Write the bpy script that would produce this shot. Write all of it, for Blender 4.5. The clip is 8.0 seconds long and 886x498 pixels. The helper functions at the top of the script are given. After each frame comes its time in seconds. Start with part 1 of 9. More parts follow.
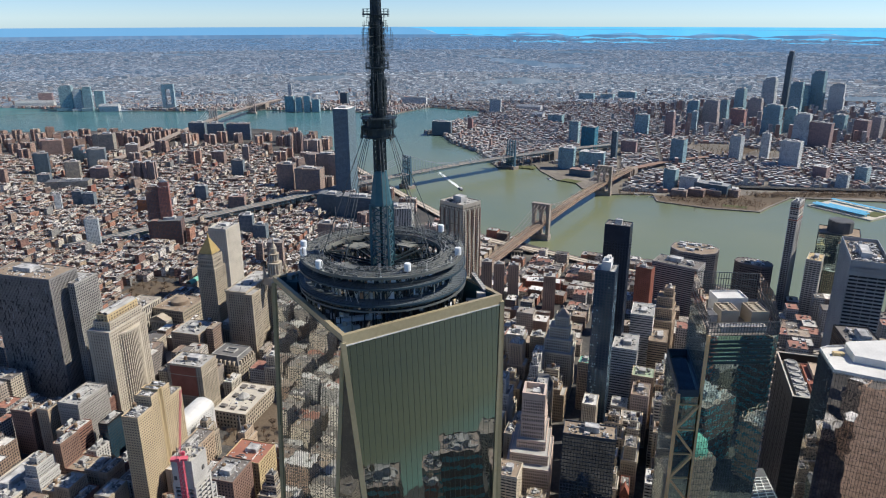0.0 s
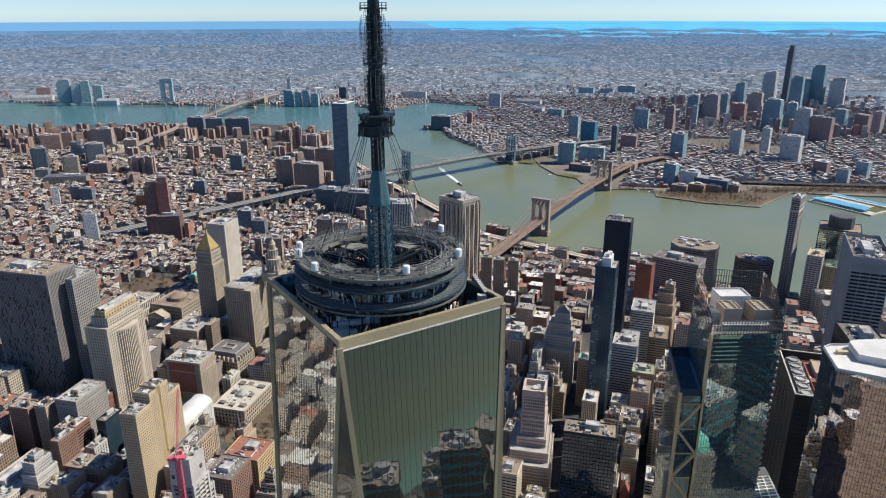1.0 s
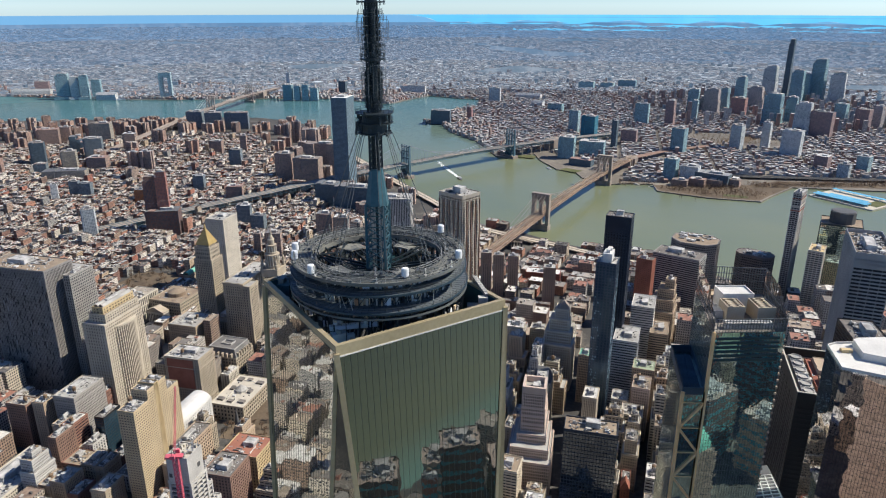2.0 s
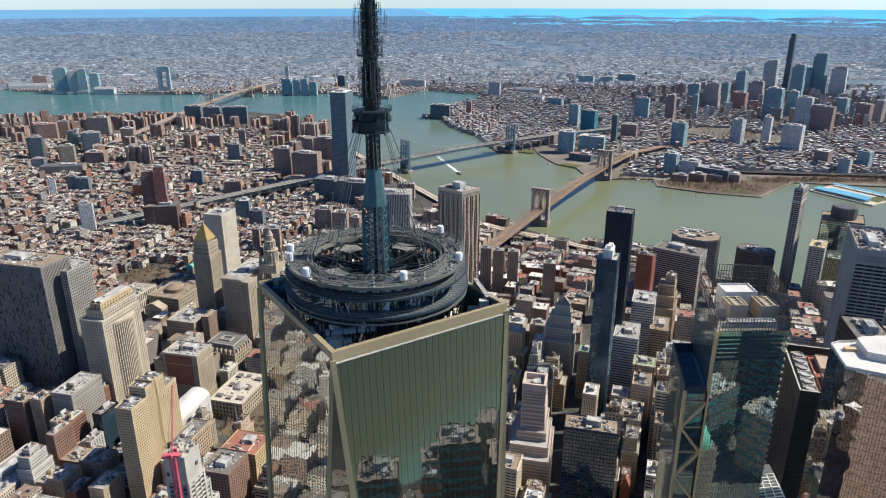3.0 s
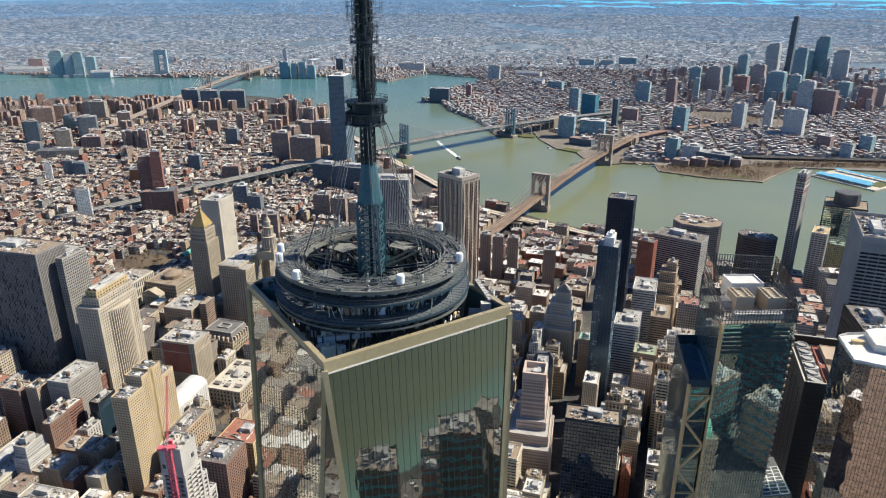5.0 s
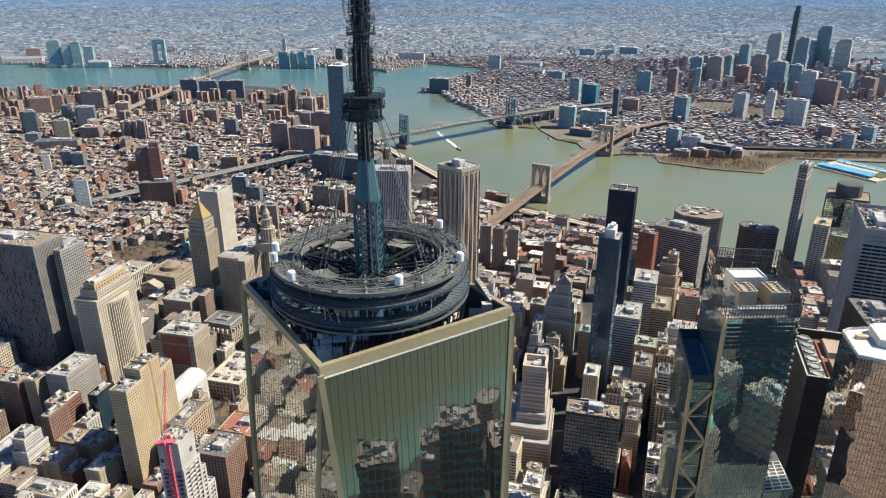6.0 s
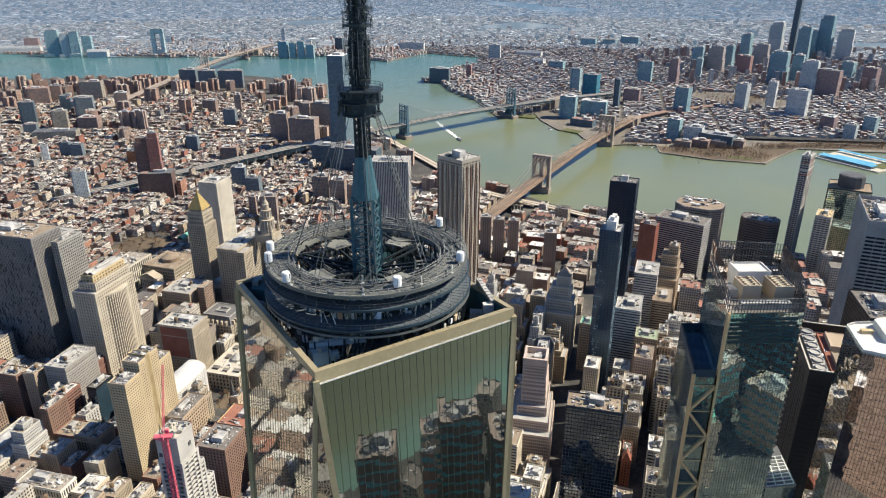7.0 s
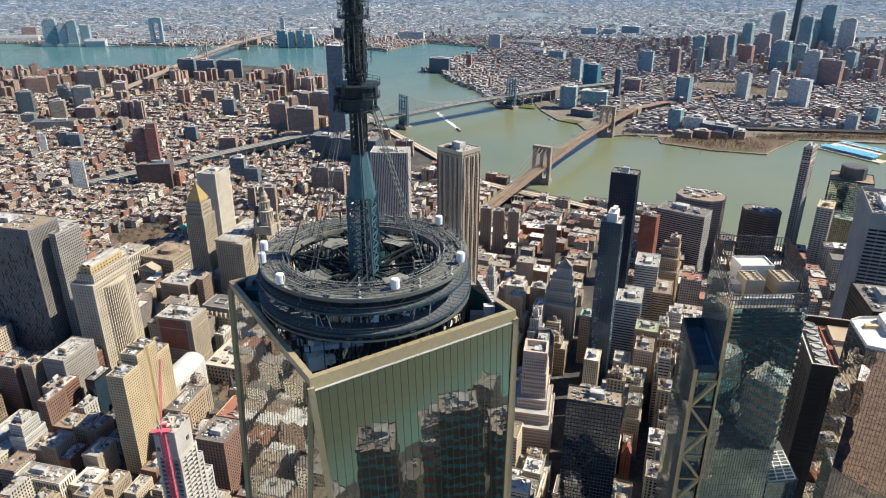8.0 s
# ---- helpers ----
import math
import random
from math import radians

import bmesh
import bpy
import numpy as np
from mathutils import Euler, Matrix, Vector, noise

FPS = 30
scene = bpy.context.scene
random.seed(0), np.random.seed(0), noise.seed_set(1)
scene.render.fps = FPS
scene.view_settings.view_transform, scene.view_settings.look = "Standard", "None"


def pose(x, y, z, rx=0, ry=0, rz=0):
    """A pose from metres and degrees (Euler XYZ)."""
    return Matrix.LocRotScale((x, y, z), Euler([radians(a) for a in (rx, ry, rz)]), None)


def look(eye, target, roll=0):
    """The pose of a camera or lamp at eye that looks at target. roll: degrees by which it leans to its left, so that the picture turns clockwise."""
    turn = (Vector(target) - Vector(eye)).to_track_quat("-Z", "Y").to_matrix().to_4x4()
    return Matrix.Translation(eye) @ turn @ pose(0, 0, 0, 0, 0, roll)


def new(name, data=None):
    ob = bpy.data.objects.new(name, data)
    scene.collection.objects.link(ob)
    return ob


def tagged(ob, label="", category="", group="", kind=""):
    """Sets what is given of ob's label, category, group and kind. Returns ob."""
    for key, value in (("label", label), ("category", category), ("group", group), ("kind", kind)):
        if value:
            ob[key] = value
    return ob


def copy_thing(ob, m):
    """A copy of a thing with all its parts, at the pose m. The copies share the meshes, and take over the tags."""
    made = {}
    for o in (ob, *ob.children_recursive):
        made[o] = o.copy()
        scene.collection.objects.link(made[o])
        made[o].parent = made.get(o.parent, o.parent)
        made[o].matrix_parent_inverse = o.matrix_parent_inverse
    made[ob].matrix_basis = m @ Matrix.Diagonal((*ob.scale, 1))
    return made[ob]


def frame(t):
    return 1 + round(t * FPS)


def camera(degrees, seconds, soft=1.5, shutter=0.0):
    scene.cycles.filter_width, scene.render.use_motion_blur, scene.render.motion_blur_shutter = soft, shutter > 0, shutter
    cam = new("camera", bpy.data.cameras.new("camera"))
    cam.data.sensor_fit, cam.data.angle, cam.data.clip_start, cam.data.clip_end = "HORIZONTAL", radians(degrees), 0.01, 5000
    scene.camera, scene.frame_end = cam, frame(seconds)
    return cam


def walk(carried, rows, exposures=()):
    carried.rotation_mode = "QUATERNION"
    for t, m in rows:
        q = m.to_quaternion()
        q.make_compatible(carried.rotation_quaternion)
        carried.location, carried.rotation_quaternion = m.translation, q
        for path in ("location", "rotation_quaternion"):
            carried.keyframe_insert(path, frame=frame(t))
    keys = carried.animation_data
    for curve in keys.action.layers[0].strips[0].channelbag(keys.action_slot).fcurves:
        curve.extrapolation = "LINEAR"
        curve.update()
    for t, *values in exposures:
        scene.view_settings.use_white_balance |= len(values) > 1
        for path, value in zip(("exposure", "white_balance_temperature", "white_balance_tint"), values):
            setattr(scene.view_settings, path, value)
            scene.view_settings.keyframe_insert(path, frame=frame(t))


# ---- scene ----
cam = camera(65.42, 8.0, 1.12)
# seconds, east, north, height, bearing of the view, pitch, roll
ROWS = [
    (0.0, -161.24, 35.89, 480.96, 106.390, -18.515, -0.027),
    (0.5, -158.79, 35.22, 480.97, 106.408, -18.747, -0.027),
    (1.0, -156.34, 34.55, 480.98, 106.436, -18.961, -0.026),
    (1.5, -153.90, 33.87, 480.99, 106.451, -19.209, -0.024),
    (3.0, -146.64, 31.82, 481.01, 106.506, -19.885, 0.003),
    (3.5, -144.23, 31.13, 481.02, 106.519, -20.169, -0.004),
    (4.0, -141.83, 30.43, 481.03, 106.531, -20.498, 0.003),
    (4.5, -139.44, 29.73, 481.03, 106.543, -20.835, 0.021),
    (6.0, -132.33, 27.62, 481.06, 106.559, -21.998, 0.045),
    (6.5, -129.97, 26.91, 481.06, 106.556, -22.390, 0.033),
    (7.0, -127.63, 26.19, 481.07, 106.554, -22.810, 0.040),
    (7.5, -125.29, 25.47, 481.08, 106.556, -23.211, 0.058),
    (8.0, -122.96, 24.75, 481.09, 106.557, -23.615, 0.076),
]
walk(cam, [(t, pose(x, y, z, 90 + pitch, -roll, -bearing)) for t, x, y, z, bearing, pitch, roll in ROWS],
     [(0.0, 0.34, 5680, 11), (1.5, 0.4, 5740, 11), (3.5, 0.53, 5840, 10), (6.0, 0.67, 5980, 9), (8.0, 0.72, 6050, 9)])

# ---- light ----
SUN_BEARING, SUN_HEIGHT = 188.0, 47.0
world = bpy.data.worlds.new("sky")
scene.world = world
world.use_nodes = True
_n = world.node_tree.nodes
_sky = _n.new("ShaderNodeTexSky")
_sky.sky_type = "NISHITA"
_sky.sun_disc = False
_sky.sun_elevation, _sky.sun_rotation = radians(SUN_HEIGHT), radians(SUN_BEARING)
_sky.altitude, _sky.air_density, _sky.dust_density, _sky.ozone_density = 600, 0.75, 0.0, 2.0
_tone = _n.new("ShaderNodeMix")
_tone.data_type, _tone.blend_type = "RGBA", "MULTIPLY"
_tone.inputs[0].default_value = 1.0
_tone.inputs[7].default_value = (0.86, 0.97, 1.1, 1)
world.node_tree.links.new(_sky.outputs[0], _tone.inputs[6])
world.node_tree.links.new(_tone.outputs[2], _n["Background"].inputs[0])
_n["Background"].inputs[1].default_value = 0.08
sun = new("sun", bpy.data.lights.new("sun", "SUN"))
sun.data.energy, sun.data.angle, sun.data.color = 5.0, radians(0.53), (1.0, 0.865, 0.65)
sun.matrix_world = look((math.sin(radians(SUN_BEARING)) * 100, math.cos(radians(SUN_BEARING)) * 100, 100 * math.tan(radians(SUN_HEIGHT))), (0, 0, 0))


# ---- materials ----
def shader(name):
    m = bpy.data.materials.new(name)
    m.use_nodes = True
    return m, m.node_tree.nodes, m.node_tree.links, m.node_tree.nodes["Principled BSDF"]


def ramp(nodes, stops, interpolation="LINEAR"):
    r = nodes.new("ShaderNodeValToRGB")
    r.color_ramp.interpolation = interpolation
    while len(r.color_ramp.elements) < len(stops):
        r.color_ramp.elements.new(0.5)
    for e, (p, c) in zip(r.color_ramp.elements, stops):
        e.position, e.color = p, (*c, 1)
    return r


def surface(name, dark, light, scale=0.3, rough=0.8, metal=0.0, bump=0.0, island=False, fine=4.0, spec=0.3):
    """Plain worn surface: a colour between dark and light by coarse and fine noise, at real size."""
    m, n, l, b = shader(name)
    co = n.new("ShaderNodeTexCoord")
    big, small = n.new("ShaderNodeTexNoise"), n.new("ShaderNodeTexNoise")
    big.inputs["Scale"].default_value, small.inputs["Scale"].default_value = scale * 0.15, scale * fine
    big.inputs["Detail"].default_value = 4
    for t in (big, small):
        l.new(co.outputs["Object"], t.inputs["Vector"])
    mix = n.new("ShaderNodeMath")
    mix.operation = "MULTIPLY_ADD"
    l.new(small.outputs[0], mix.inputs[0])
    mix.inputs[1].default_value = 0.5
    l.new(big.outputs[0], mix.inputs[2])
    source = mix.outputs[0]
    if island:
        g = n.new("ShaderNodeNewGeometry")
        add = n.new("ShaderNodeMath")
        add.operation = "MULTIPLY_ADD"
        l.new(g.outputs["Random Per Island"], add.inputs[0])
        add.inputs[1].default_value, add.inputs[2].default_value = 0.7, -0.35
        both = n.new("ShaderNodeMath")
        l.new(add.outputs[0], both.inputs[0])
        l.new(source, both.inputs[1])
        source = both.outputs[0]
    r = ramp(n, [(0.5, dark), (1.0, light)])
    l.new(source, r.inputs[0])
    l.new(r.outputs[0], b.inputs["Base Color"])
    b.inputs["Roughness"].default_value, b.inputs["Metallic"].default_value = rough, metal
    b.inputs["Specular IOR Level"].default_value = spec
    if bump:
        bp = n.new("ShaderNodeBump")
        bp.inputs["Strength"].default_value, bp.inputs["Distance"].default_value = bump, 0.05
        l.new(small.outputs[0], bp.inputs["Height"])
        l.new(bp.outputs[0], b.inputs["Normal"])
    return m


def glazing_mat(name, tint, rough=0.04, wave=0.0, wave_scale=0.25, spec=0.6, coat=0.0, metal=0.0):
    """Dark reflecting facade glass, gently out of flat."""
    m, n, l, b = shader(name)
    co = n.new("ShaderNodeTexCoord")
    t = n.new("ShaderNodeTexNoise")
    t.inputs["Scale"].default_value = 0.4
    l.new(co.outputs["Object"], t.inputs["Vector"])
    r = ramp(n, [(0.35, tuple(c * 0.7 for c in tint)), (0.65, tint)])
    l.new(t.outputs[0], r.inputs[0])
    l.new(r.outputs[0], b.inputs["Base Color"])
    b.inputs["Roughness"].default_value, b.inputs["Specular IOR Level"].default_value = rough, spec
    b.inputs["Metallic"].default_value = metal
    b.inputs["Coat Weight"].default_value = coat
    if wave:
        w = n.new("ShaderNodeTexNoise")
        w.inputs["Scale"].default_value, w.inputs["Detail"].default_value = wave_scale, 1
        l.new(co.outputs["Object"], w.inputs["Vector"])
        bp = n.new("ShaderNodeBump")
        bp.inputs["Strength"].default_value, bp.inputs["Distance"].default_value = 1.0, wave
        l.new(w.outputs[0], bp.inputs["Height"])
        l.new(bp.outputs[0], b.inputs["Normal"])
    return m


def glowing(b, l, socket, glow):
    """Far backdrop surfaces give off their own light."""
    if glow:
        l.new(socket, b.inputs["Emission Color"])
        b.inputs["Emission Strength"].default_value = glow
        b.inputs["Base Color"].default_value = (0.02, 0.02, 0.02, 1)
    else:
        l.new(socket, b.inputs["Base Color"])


def chance(n, l, g, r):
    """A tone by chance for each object and each island of its mesh."""
    o = n.new("ShaderNodeObjectInfo")
    a = n.new("ShaderNodeMath")
    l.new(g.outputs["Random Per Island"], a.inputs[0])
    l.new(o.outputs["Random"], a.inputs[1])
    f = n.new("ShaderNodeMath")
    f.operation = "FRACT"
    l.new(a.outputs[0], f.inputs[0])
    l.new(f.outputs[0], r.inputs[0])


def housing(name, walls, glass=(0.03, 0.035, 0.045), bay=2.8, floor=3.2, wide=0.5, high=0.5, glow=0.0):
    """Walls of many small buildings: each its own colour, with rows of windows laid out in metres along the wall."""
    m, n, l, b = shader(name)
    uv = n.new("ShaderNodeUVMap")
    sep = n.new("ShaderNodeSeparateXYZ")
    l.new(uv.outputs[0], sep.inputs[0])
    masks = []
    for k, (size, part_) in enumerate(((bay, wide), (floor, high))):
        d = n.new("ShaderNodeMath")
        d.operation = "DIVIDE"
        l.new(sep.outputs[k], d.inputs[0])
        d.inputs[1].default_value = size
        f = n.new("ShaderNodeMath")
        f.operation = "FRACT"
        l.new(d.outputs[0], f.inputs[0])
        c = n.new("ShaderNodeMath")
        c.operation = "LESS_THAN"
        l.new(f.outputs[0], c.inputs[0])
        c.inputs[1].default_value = part_
        masks.append(c)
    both = n.new("ShaderNodeMath")
    both.operation = "MULTIPLY"
    l.new(masks[0].outputs[0], both.inputs[0])
    l.new(masks[1].outputs[0], both.inputs[1])
    g = n.new("ShaderNodeNewGeometry")
    r = ramp(n, [(i / len(walls), c) for i, c in enumerate(walls)], "CONSTANT")
    chance(n, l, g, r)
    co = n.new("ShaderNodeTexCoord")
    t = n.new("ShaderNodeTexNoise")
    t.inputs["Scale"].default_value, t.inputs["Detail"].default_value = 0.15, 5
    l.new(co.outputs["Object"], t.inputs["Vector"])
    hsv = n.new("ShaderNodeHueSaturation")
    l.new(r.outputs[0], hsv.inputs["Color"])
    rr = n.new("ShaderNodeMapRange")
    l.new(t.outputs[0], rr.inputs[0])
    rr.inputs[1].default_value, rr.inputs[2].default_value = 0.3, 0.7
    rr.inputs[3].default_value, rr.inputs[4].default_value = 0.75, 1.2
    l.new(rr.outputs[0], hsv.inputs["Value"])
    mx = n.new("ShaderNodeMix")
    mx.data_type = "RGBA"
    l.new(both.outputs[0], mx.inputs[0])
    l.new(hsv.outputs[0], mx.inputs[6])
    mx.inputs[7].default_value = (*glass, 1)
    glowing(b, l, mx.outputs[2], glow)
    rg = n.new("ShaderNodeMapRange")
    l.new(both.outputs[0], rg.inputs[0])
    rg.inputs[3].default_value, rg.inputs[4].default_value = 0.85, 0.25
    l.new(rg.outputs[0], b.inputs["Roughness"])
    bp = n.new("ShaderNodeBump")
    bp.invert = True
    bp.inputs["Strength"].default_value, bp.inputs["Distance"].default_value = 0.6, 0.2
    l.new(both.outputs[0], bp.inputs["Height"])
    l.new(bp.outputs[0], b.inputs["Normal"])
    return m


def roofing(name, tones, glow=0.0):
    """Flat roofs: each its own tone of tar, gravel or silver coating, with stains."""
    m, n, l, b = shader(name)
    g = n.new("ShaderNodeNewGeometry")
    r = ramp(n, [(i / len(tones), c) for i, c in enumerate(tones)], "CONSTANT")
    chance(n, l, g, r)
    co = n.new("ShaderNodeTexCoord")
    t = n.new("ShaderNodeTexNoise")
    t.inputs["Scale"].default_value, t.inputs["Detail"].default_value = 0.25, 6
    l.new(co.outputs["Object"], t.inputs["Vector"])
    rr = n.new("ShaderNodeMapRange")
    l.new(t.outputs[0], rr.inputs[0])
    rr.inputs[1].default_value, rr.inputs[2].default_value = 0.3, 0.7
    rr.inputs[3].default_value, rr.inputs[4].default_value = 0.6, 1.25
    hsv = n.new("ShaderNodeHueSaturation")
    l.new(r.outputs[0], hsv.inputs["Color"])
    l.new(rr.outputs[0], hsv.inputs["Value"])
    glowing(b, l, hsv.outputs[0], glow)
    b.inputs["Roughness"].default_value = 0.8
    return m


def water_mat():
    m, n, l, b = shader("river_water")
    co = n.new("ShaderNodeTexCoord")
    t, w = n.new("ShaderNodeTexNoise"), n.new("ShaderNodeTexNoise")
    t.inputs["Scale"].default_value, t.inputs["Detail"].default_value = 0.0022, 5
    w.inputs["Scale"].default_value, w.inputs["Detail"].default_value = 0.11, 4
    for k in (t, w):
        l.new(co.outputs["Object"], k.inputs["Vector"])
    r = ramp(n, [(0.3, (0.14, 0.17, 0.108)), (0.7, (0.185, 0.2, 0.11))])
    l.new(t.outputs[0], r.inputs[0])
    # green downstream; upstream, sky reflection is painted in as a blue-green tint
    sep = n.new("ShaderNodeSeparateXYZ")
    l.new(co.outputs["Object"], sep.inputs[0])
    up = n.new("ShaderNodeMapRange")
    l.new(sep.outputs[0], up.inputs[0])
    up.inputs[1].default_value, up.inputs[2].default_value = 1900.0, 3300.0
    mx = n.new("ShaderNodeMix")
    mx.data_type = "RGBA"
    l.new(up.outputs[0], mx.inputs[0])
    l.new(r.outputs[0], mx.inputs[6])
    mx.inputs[7].default_value = (0.075, 0.165, 0.18, 1)
    # paler teal shallows along the western quay
    quay = n.new("ShaderNodeMapRange")
    l.new(sep.outputs[0], quay.inputs[0])
    quay.inputs[1].default_value, quay.inputs[2].default_value = -545.0, -460.0
    west = n.new("ShaderNodeMath")
    west.operation = "LESS_THAN"
    l.new(sep.outputs[0], west.inputs[0])
    west.inputs[1].default_value = -200.0
    shoal = n.new("ShaderNodeMath")
    shoal.operation = "MULTIPLY"
    l.new(quay.outputs[0], shoal.inputs[0])
    l.new(west.outputs[0], shoal.inputs[1])
    mq = n.new("ShaderNodeMix")
    mq.data_type = "RGBA"
    l.new(shoal.outputs[0], mq.inputs[0])
    l.new(mx.outputs[2], mq.inputs[6])
    mq.inputs[7].default_value = (0.15, 0.26, 0.215, 1)
    l.new(mq.outputs[2], b.inputs["Base Color"])
    b.inputs["Roughness"].default_value, b.inputs["IOR"].default_value = 0.22, 1.33
    bp = n.new("ShaderNodeBump")
    bp.inputs["Strength"].default_value, bp.inputs["Distance"].default_value = 0.35, 0.8
    l.new(w.outputs[0], bp.inputs["Height"])
    l.new(bp.outputs[0], b.inputs["Normal"])
    return m


def ground_mat(name, dark, mid, light, scale, glow=0.0):
    """Streets, yards and lots seen from high up."""
    m, n, l, b = shader(name)
    co = n.new("ShaderNodeTexCoord")
    t, v = n.new("ShaderNodeTexNoise"), n.new("ShaderNodeTexNoise")
    t.inputs["Scale"].default_value, t.inputs["Detail"].default_value = scale, 8
    v.inputs["Scale"].default_value, v.inputs["Detail"].default_value = scale * 12, 4
    for k in (t, v):
        l.new(co.outputs["Object"], k.inputs["Vector"])
    mix = n.new("ShaderNodeMath")
    mix.operation = "MULTIPLY_ADD"
    l.new(v.outputs[0], mix.inputs[0])
    mix.inputs[1].default_value = 0.6
    l.new(t.outputs[0], mix.inputs[2])
    r = ramp(n, [(0.55, dark), (0.8, mid), (1.0, light)])
    l.new(mix.outputs[0], r.inputs[0])
    glowing(b, l, r.outputs[0], glow)
    b.inputs["Roughness"].default_value = 0.9
    return m


WATER = water_mat()
STREET = ground_mat("city_ground", (0.035, 0.035, 0.037), (0.06, 0.058, 0.056), (0.13, 0.12, 0.105), 0.02)
LANDFAR = ground_mat("far_ground", (0.11, 0.1, 0.085), (0.17, 0.15, 0.125), (0.24, 0.215, 0.18), 0.006)
ASPHALT = surface("asphalt", (0.035, 0.035, 0.037), (0.07, 0.068, 0.066), 0.3, 0.9)
PLAZA = surface("paving_stone", (0.22, 0.2, 0.18), (0.36, 0.33, 0.29), 0.3, 0.85)
GRASS = surface("winter_grass", (0.07, 0.085, 0.03), (0.13, 0.13, 0.06), 0.2, 0.95)
EARTH = surface("bare_parkland", (0.09, 0.07, 0.05), (0.17, 0.13, 0.09), 0.1, 0.95)
LIMESTONE = surface("limestone", (0.31, 0.265, 0.2), (0.45, 0.39, 0.3), 0.5, 0.85, bump=0.3)
PALESTONE = surface("pale_stone", (0.43, 0.395, 0.33), (0.58, 0.535, 0.45), 0.5, 0.85, bump=0.3)
GRANITE = surface("weathered_granite", (0.22, 0.185, 0.155), (0.36, 0.31, 0.265), 0.4, 0.9, bump=0.5)
YELLOWBRICK = surface("yellow_brick", (0.44, 0.34, 0.19), (0.58, 0.46, 0.27), 0.5, 0.85)
TANBRICK = surface("tan_brick", (0.35, 0.27, 0.19), (0.48, 0.38, 0.28), 0.5, 0.85)
BROWNBRICK = surface("brown_brick", (0.19, 0.12, 0.09), (0.28, 0.18, 0.14), 0.5, 0.85)
REDBRICK = surface("red_brick", (0.2, 0.075, 0.05), (0.3, 0.12, 0.085), 0.5, 0.85)
PINKSTONE = surface("rosy_limestone", (0.47, 0.375, 0.32), (0.6, 0.49, 0.42), 0.5, 0.85)
GREYMETAL = surface("grey_metal_cladding", (0.2, 0.21, 0.22), (0.32, 0.33, 0.34), 0.4, 0.5, metal=0.3)
DARKSTONE = surface("dark_grey_stone", (0.07, 0.07, 0.072), (0.12, 0.12, 0.12), 0.4, 0.6)
BLACKSTEEL = surface("black_steel", (0.012, 0.012, 0.014), (0.025, 0.025, 0.028), 0.4, 0.45)
WHITEPAINT = surface("white_coating", (0.46, 0.455, 0.44), (0.7, 0.69, 0.66), 0.4, 0.7)
SILVERROOF = surface("silver_roof_coating", (0.27, 0.26, 0.245), (0.46, 0.45, 0.42), 0.4, 0.7)
TARROOF = surface("gravel_roof", (0.1, 0.092, 0.085), (0.24, 0.22, 0.2), 0.6, 0.9)
BROWNROOF = surface("brown_roof_deck", (0.2, 0.15, 0.11), (0.33, 0.27, 0.2), 0.6, 0.9)
PLANT = surface("roof_plant_metal", (0.1, 0.1, 0.1), (0.6, 0.59, 0.57), 0.8, 0.6, island=True)
GREENCOPPER = surface("green_copper", (0.12, 0.33, 0.25), (0.22, 0.47, 0.37), 0.5, 0.7)
GOLD = surface("gilded_tile", (0.3, 0.21, 0.075), (0.45, 0.33, 0.13), 0.9, 0.5, metal=0.3)
WOODTANK = surface("water_tank_wood", (0.12, 0.08, 0.05), (0.24, 0.17, 0.11), 1.0, 0.9)
DARKGLASS = glazing_mat("dark_window_glass", (0.025, 0.03, 0.038), 0.12, spec=0.35)
GREENGLASS = glazing_mat("green_curtain_glass", (0.56, 0.72, 0.67), 0.02, 0.02, 0.3, 0.6, metal=0.92)
BLUEGLASS = glazing_mat("blue_curtain_glass", (0.06, 0.13, 0.19), 0.06, 0.01, 0.2, 0.9, metal=0.5)
MIRRORGLASS = glazing_mat("mirror_curtain_glass", (0.82, 0.8, 0.79), 0.02, 0.07, 0.1, 0.5, metal=1.0)


def tower_glass_mat():
    """Coated facade glass: a faint mirror seen square on, a strong one at a slant."""
    m, n, l, b = shader("tower_pane_glass")
    b.inputs["Base Color"].default_value = (0.012, 0.016, 0.014, 1)
    b.inputs["Roughness"].default_value = 0.1
    shine = n.new("ShaderNodeBsdfGlossy")
    shine.inputs["Color"].default_value = (0.93, 0.96, 0.9, 1)
    shine.inputs["Roughness"].default_value = 0.01
    lw = n.new("ShaderNodeLayerWeight")
    lw.inputs["Blend"].default_value = 0.5
    mr = n.new("ShaderNodeMapRange")
    mr.inputs[1].default_value, mr.inputs[2].default_value = 0.12, 0.55
    mr.inputs[3].default_value, mr.inputs[4].default_value = 0.1, 0.62
    l.new(lw.outputs["Facing"], mr.inputs[0])
    mix = n.new("ShaderNodeMixShader")
    l.new(mr.outputs[0], mix.inputs[0])
    l.new(b.outputs[0], mix.inputs[1])
    l.new(shine.outputs[0], mix.inputs[2])
    l.new(mix.outputs[0], n["Material Output"].inputs[0])
    co = n.new("ShaderNodeTexCoord")
    w = n.new("ShaderNodeTexNoise")
    w.inputs["Scale"].default_value, w.inputs["Detail"].default_value = 0.3, 1
    l.new(co.outputs["Object"], w.inputs["Vector"])
    bp = n.new("ShaderNodeBump")
    bp.inputs["Strength"].default_value, bp.inputs["Distance"].default_value = 1.0, 0.009
    l.new(w.outputs[0], bp.inputs["Height"])
    for q in (shine, b):
        l.new(bp.outputs[0], q.inputs["Normal"])
    return m


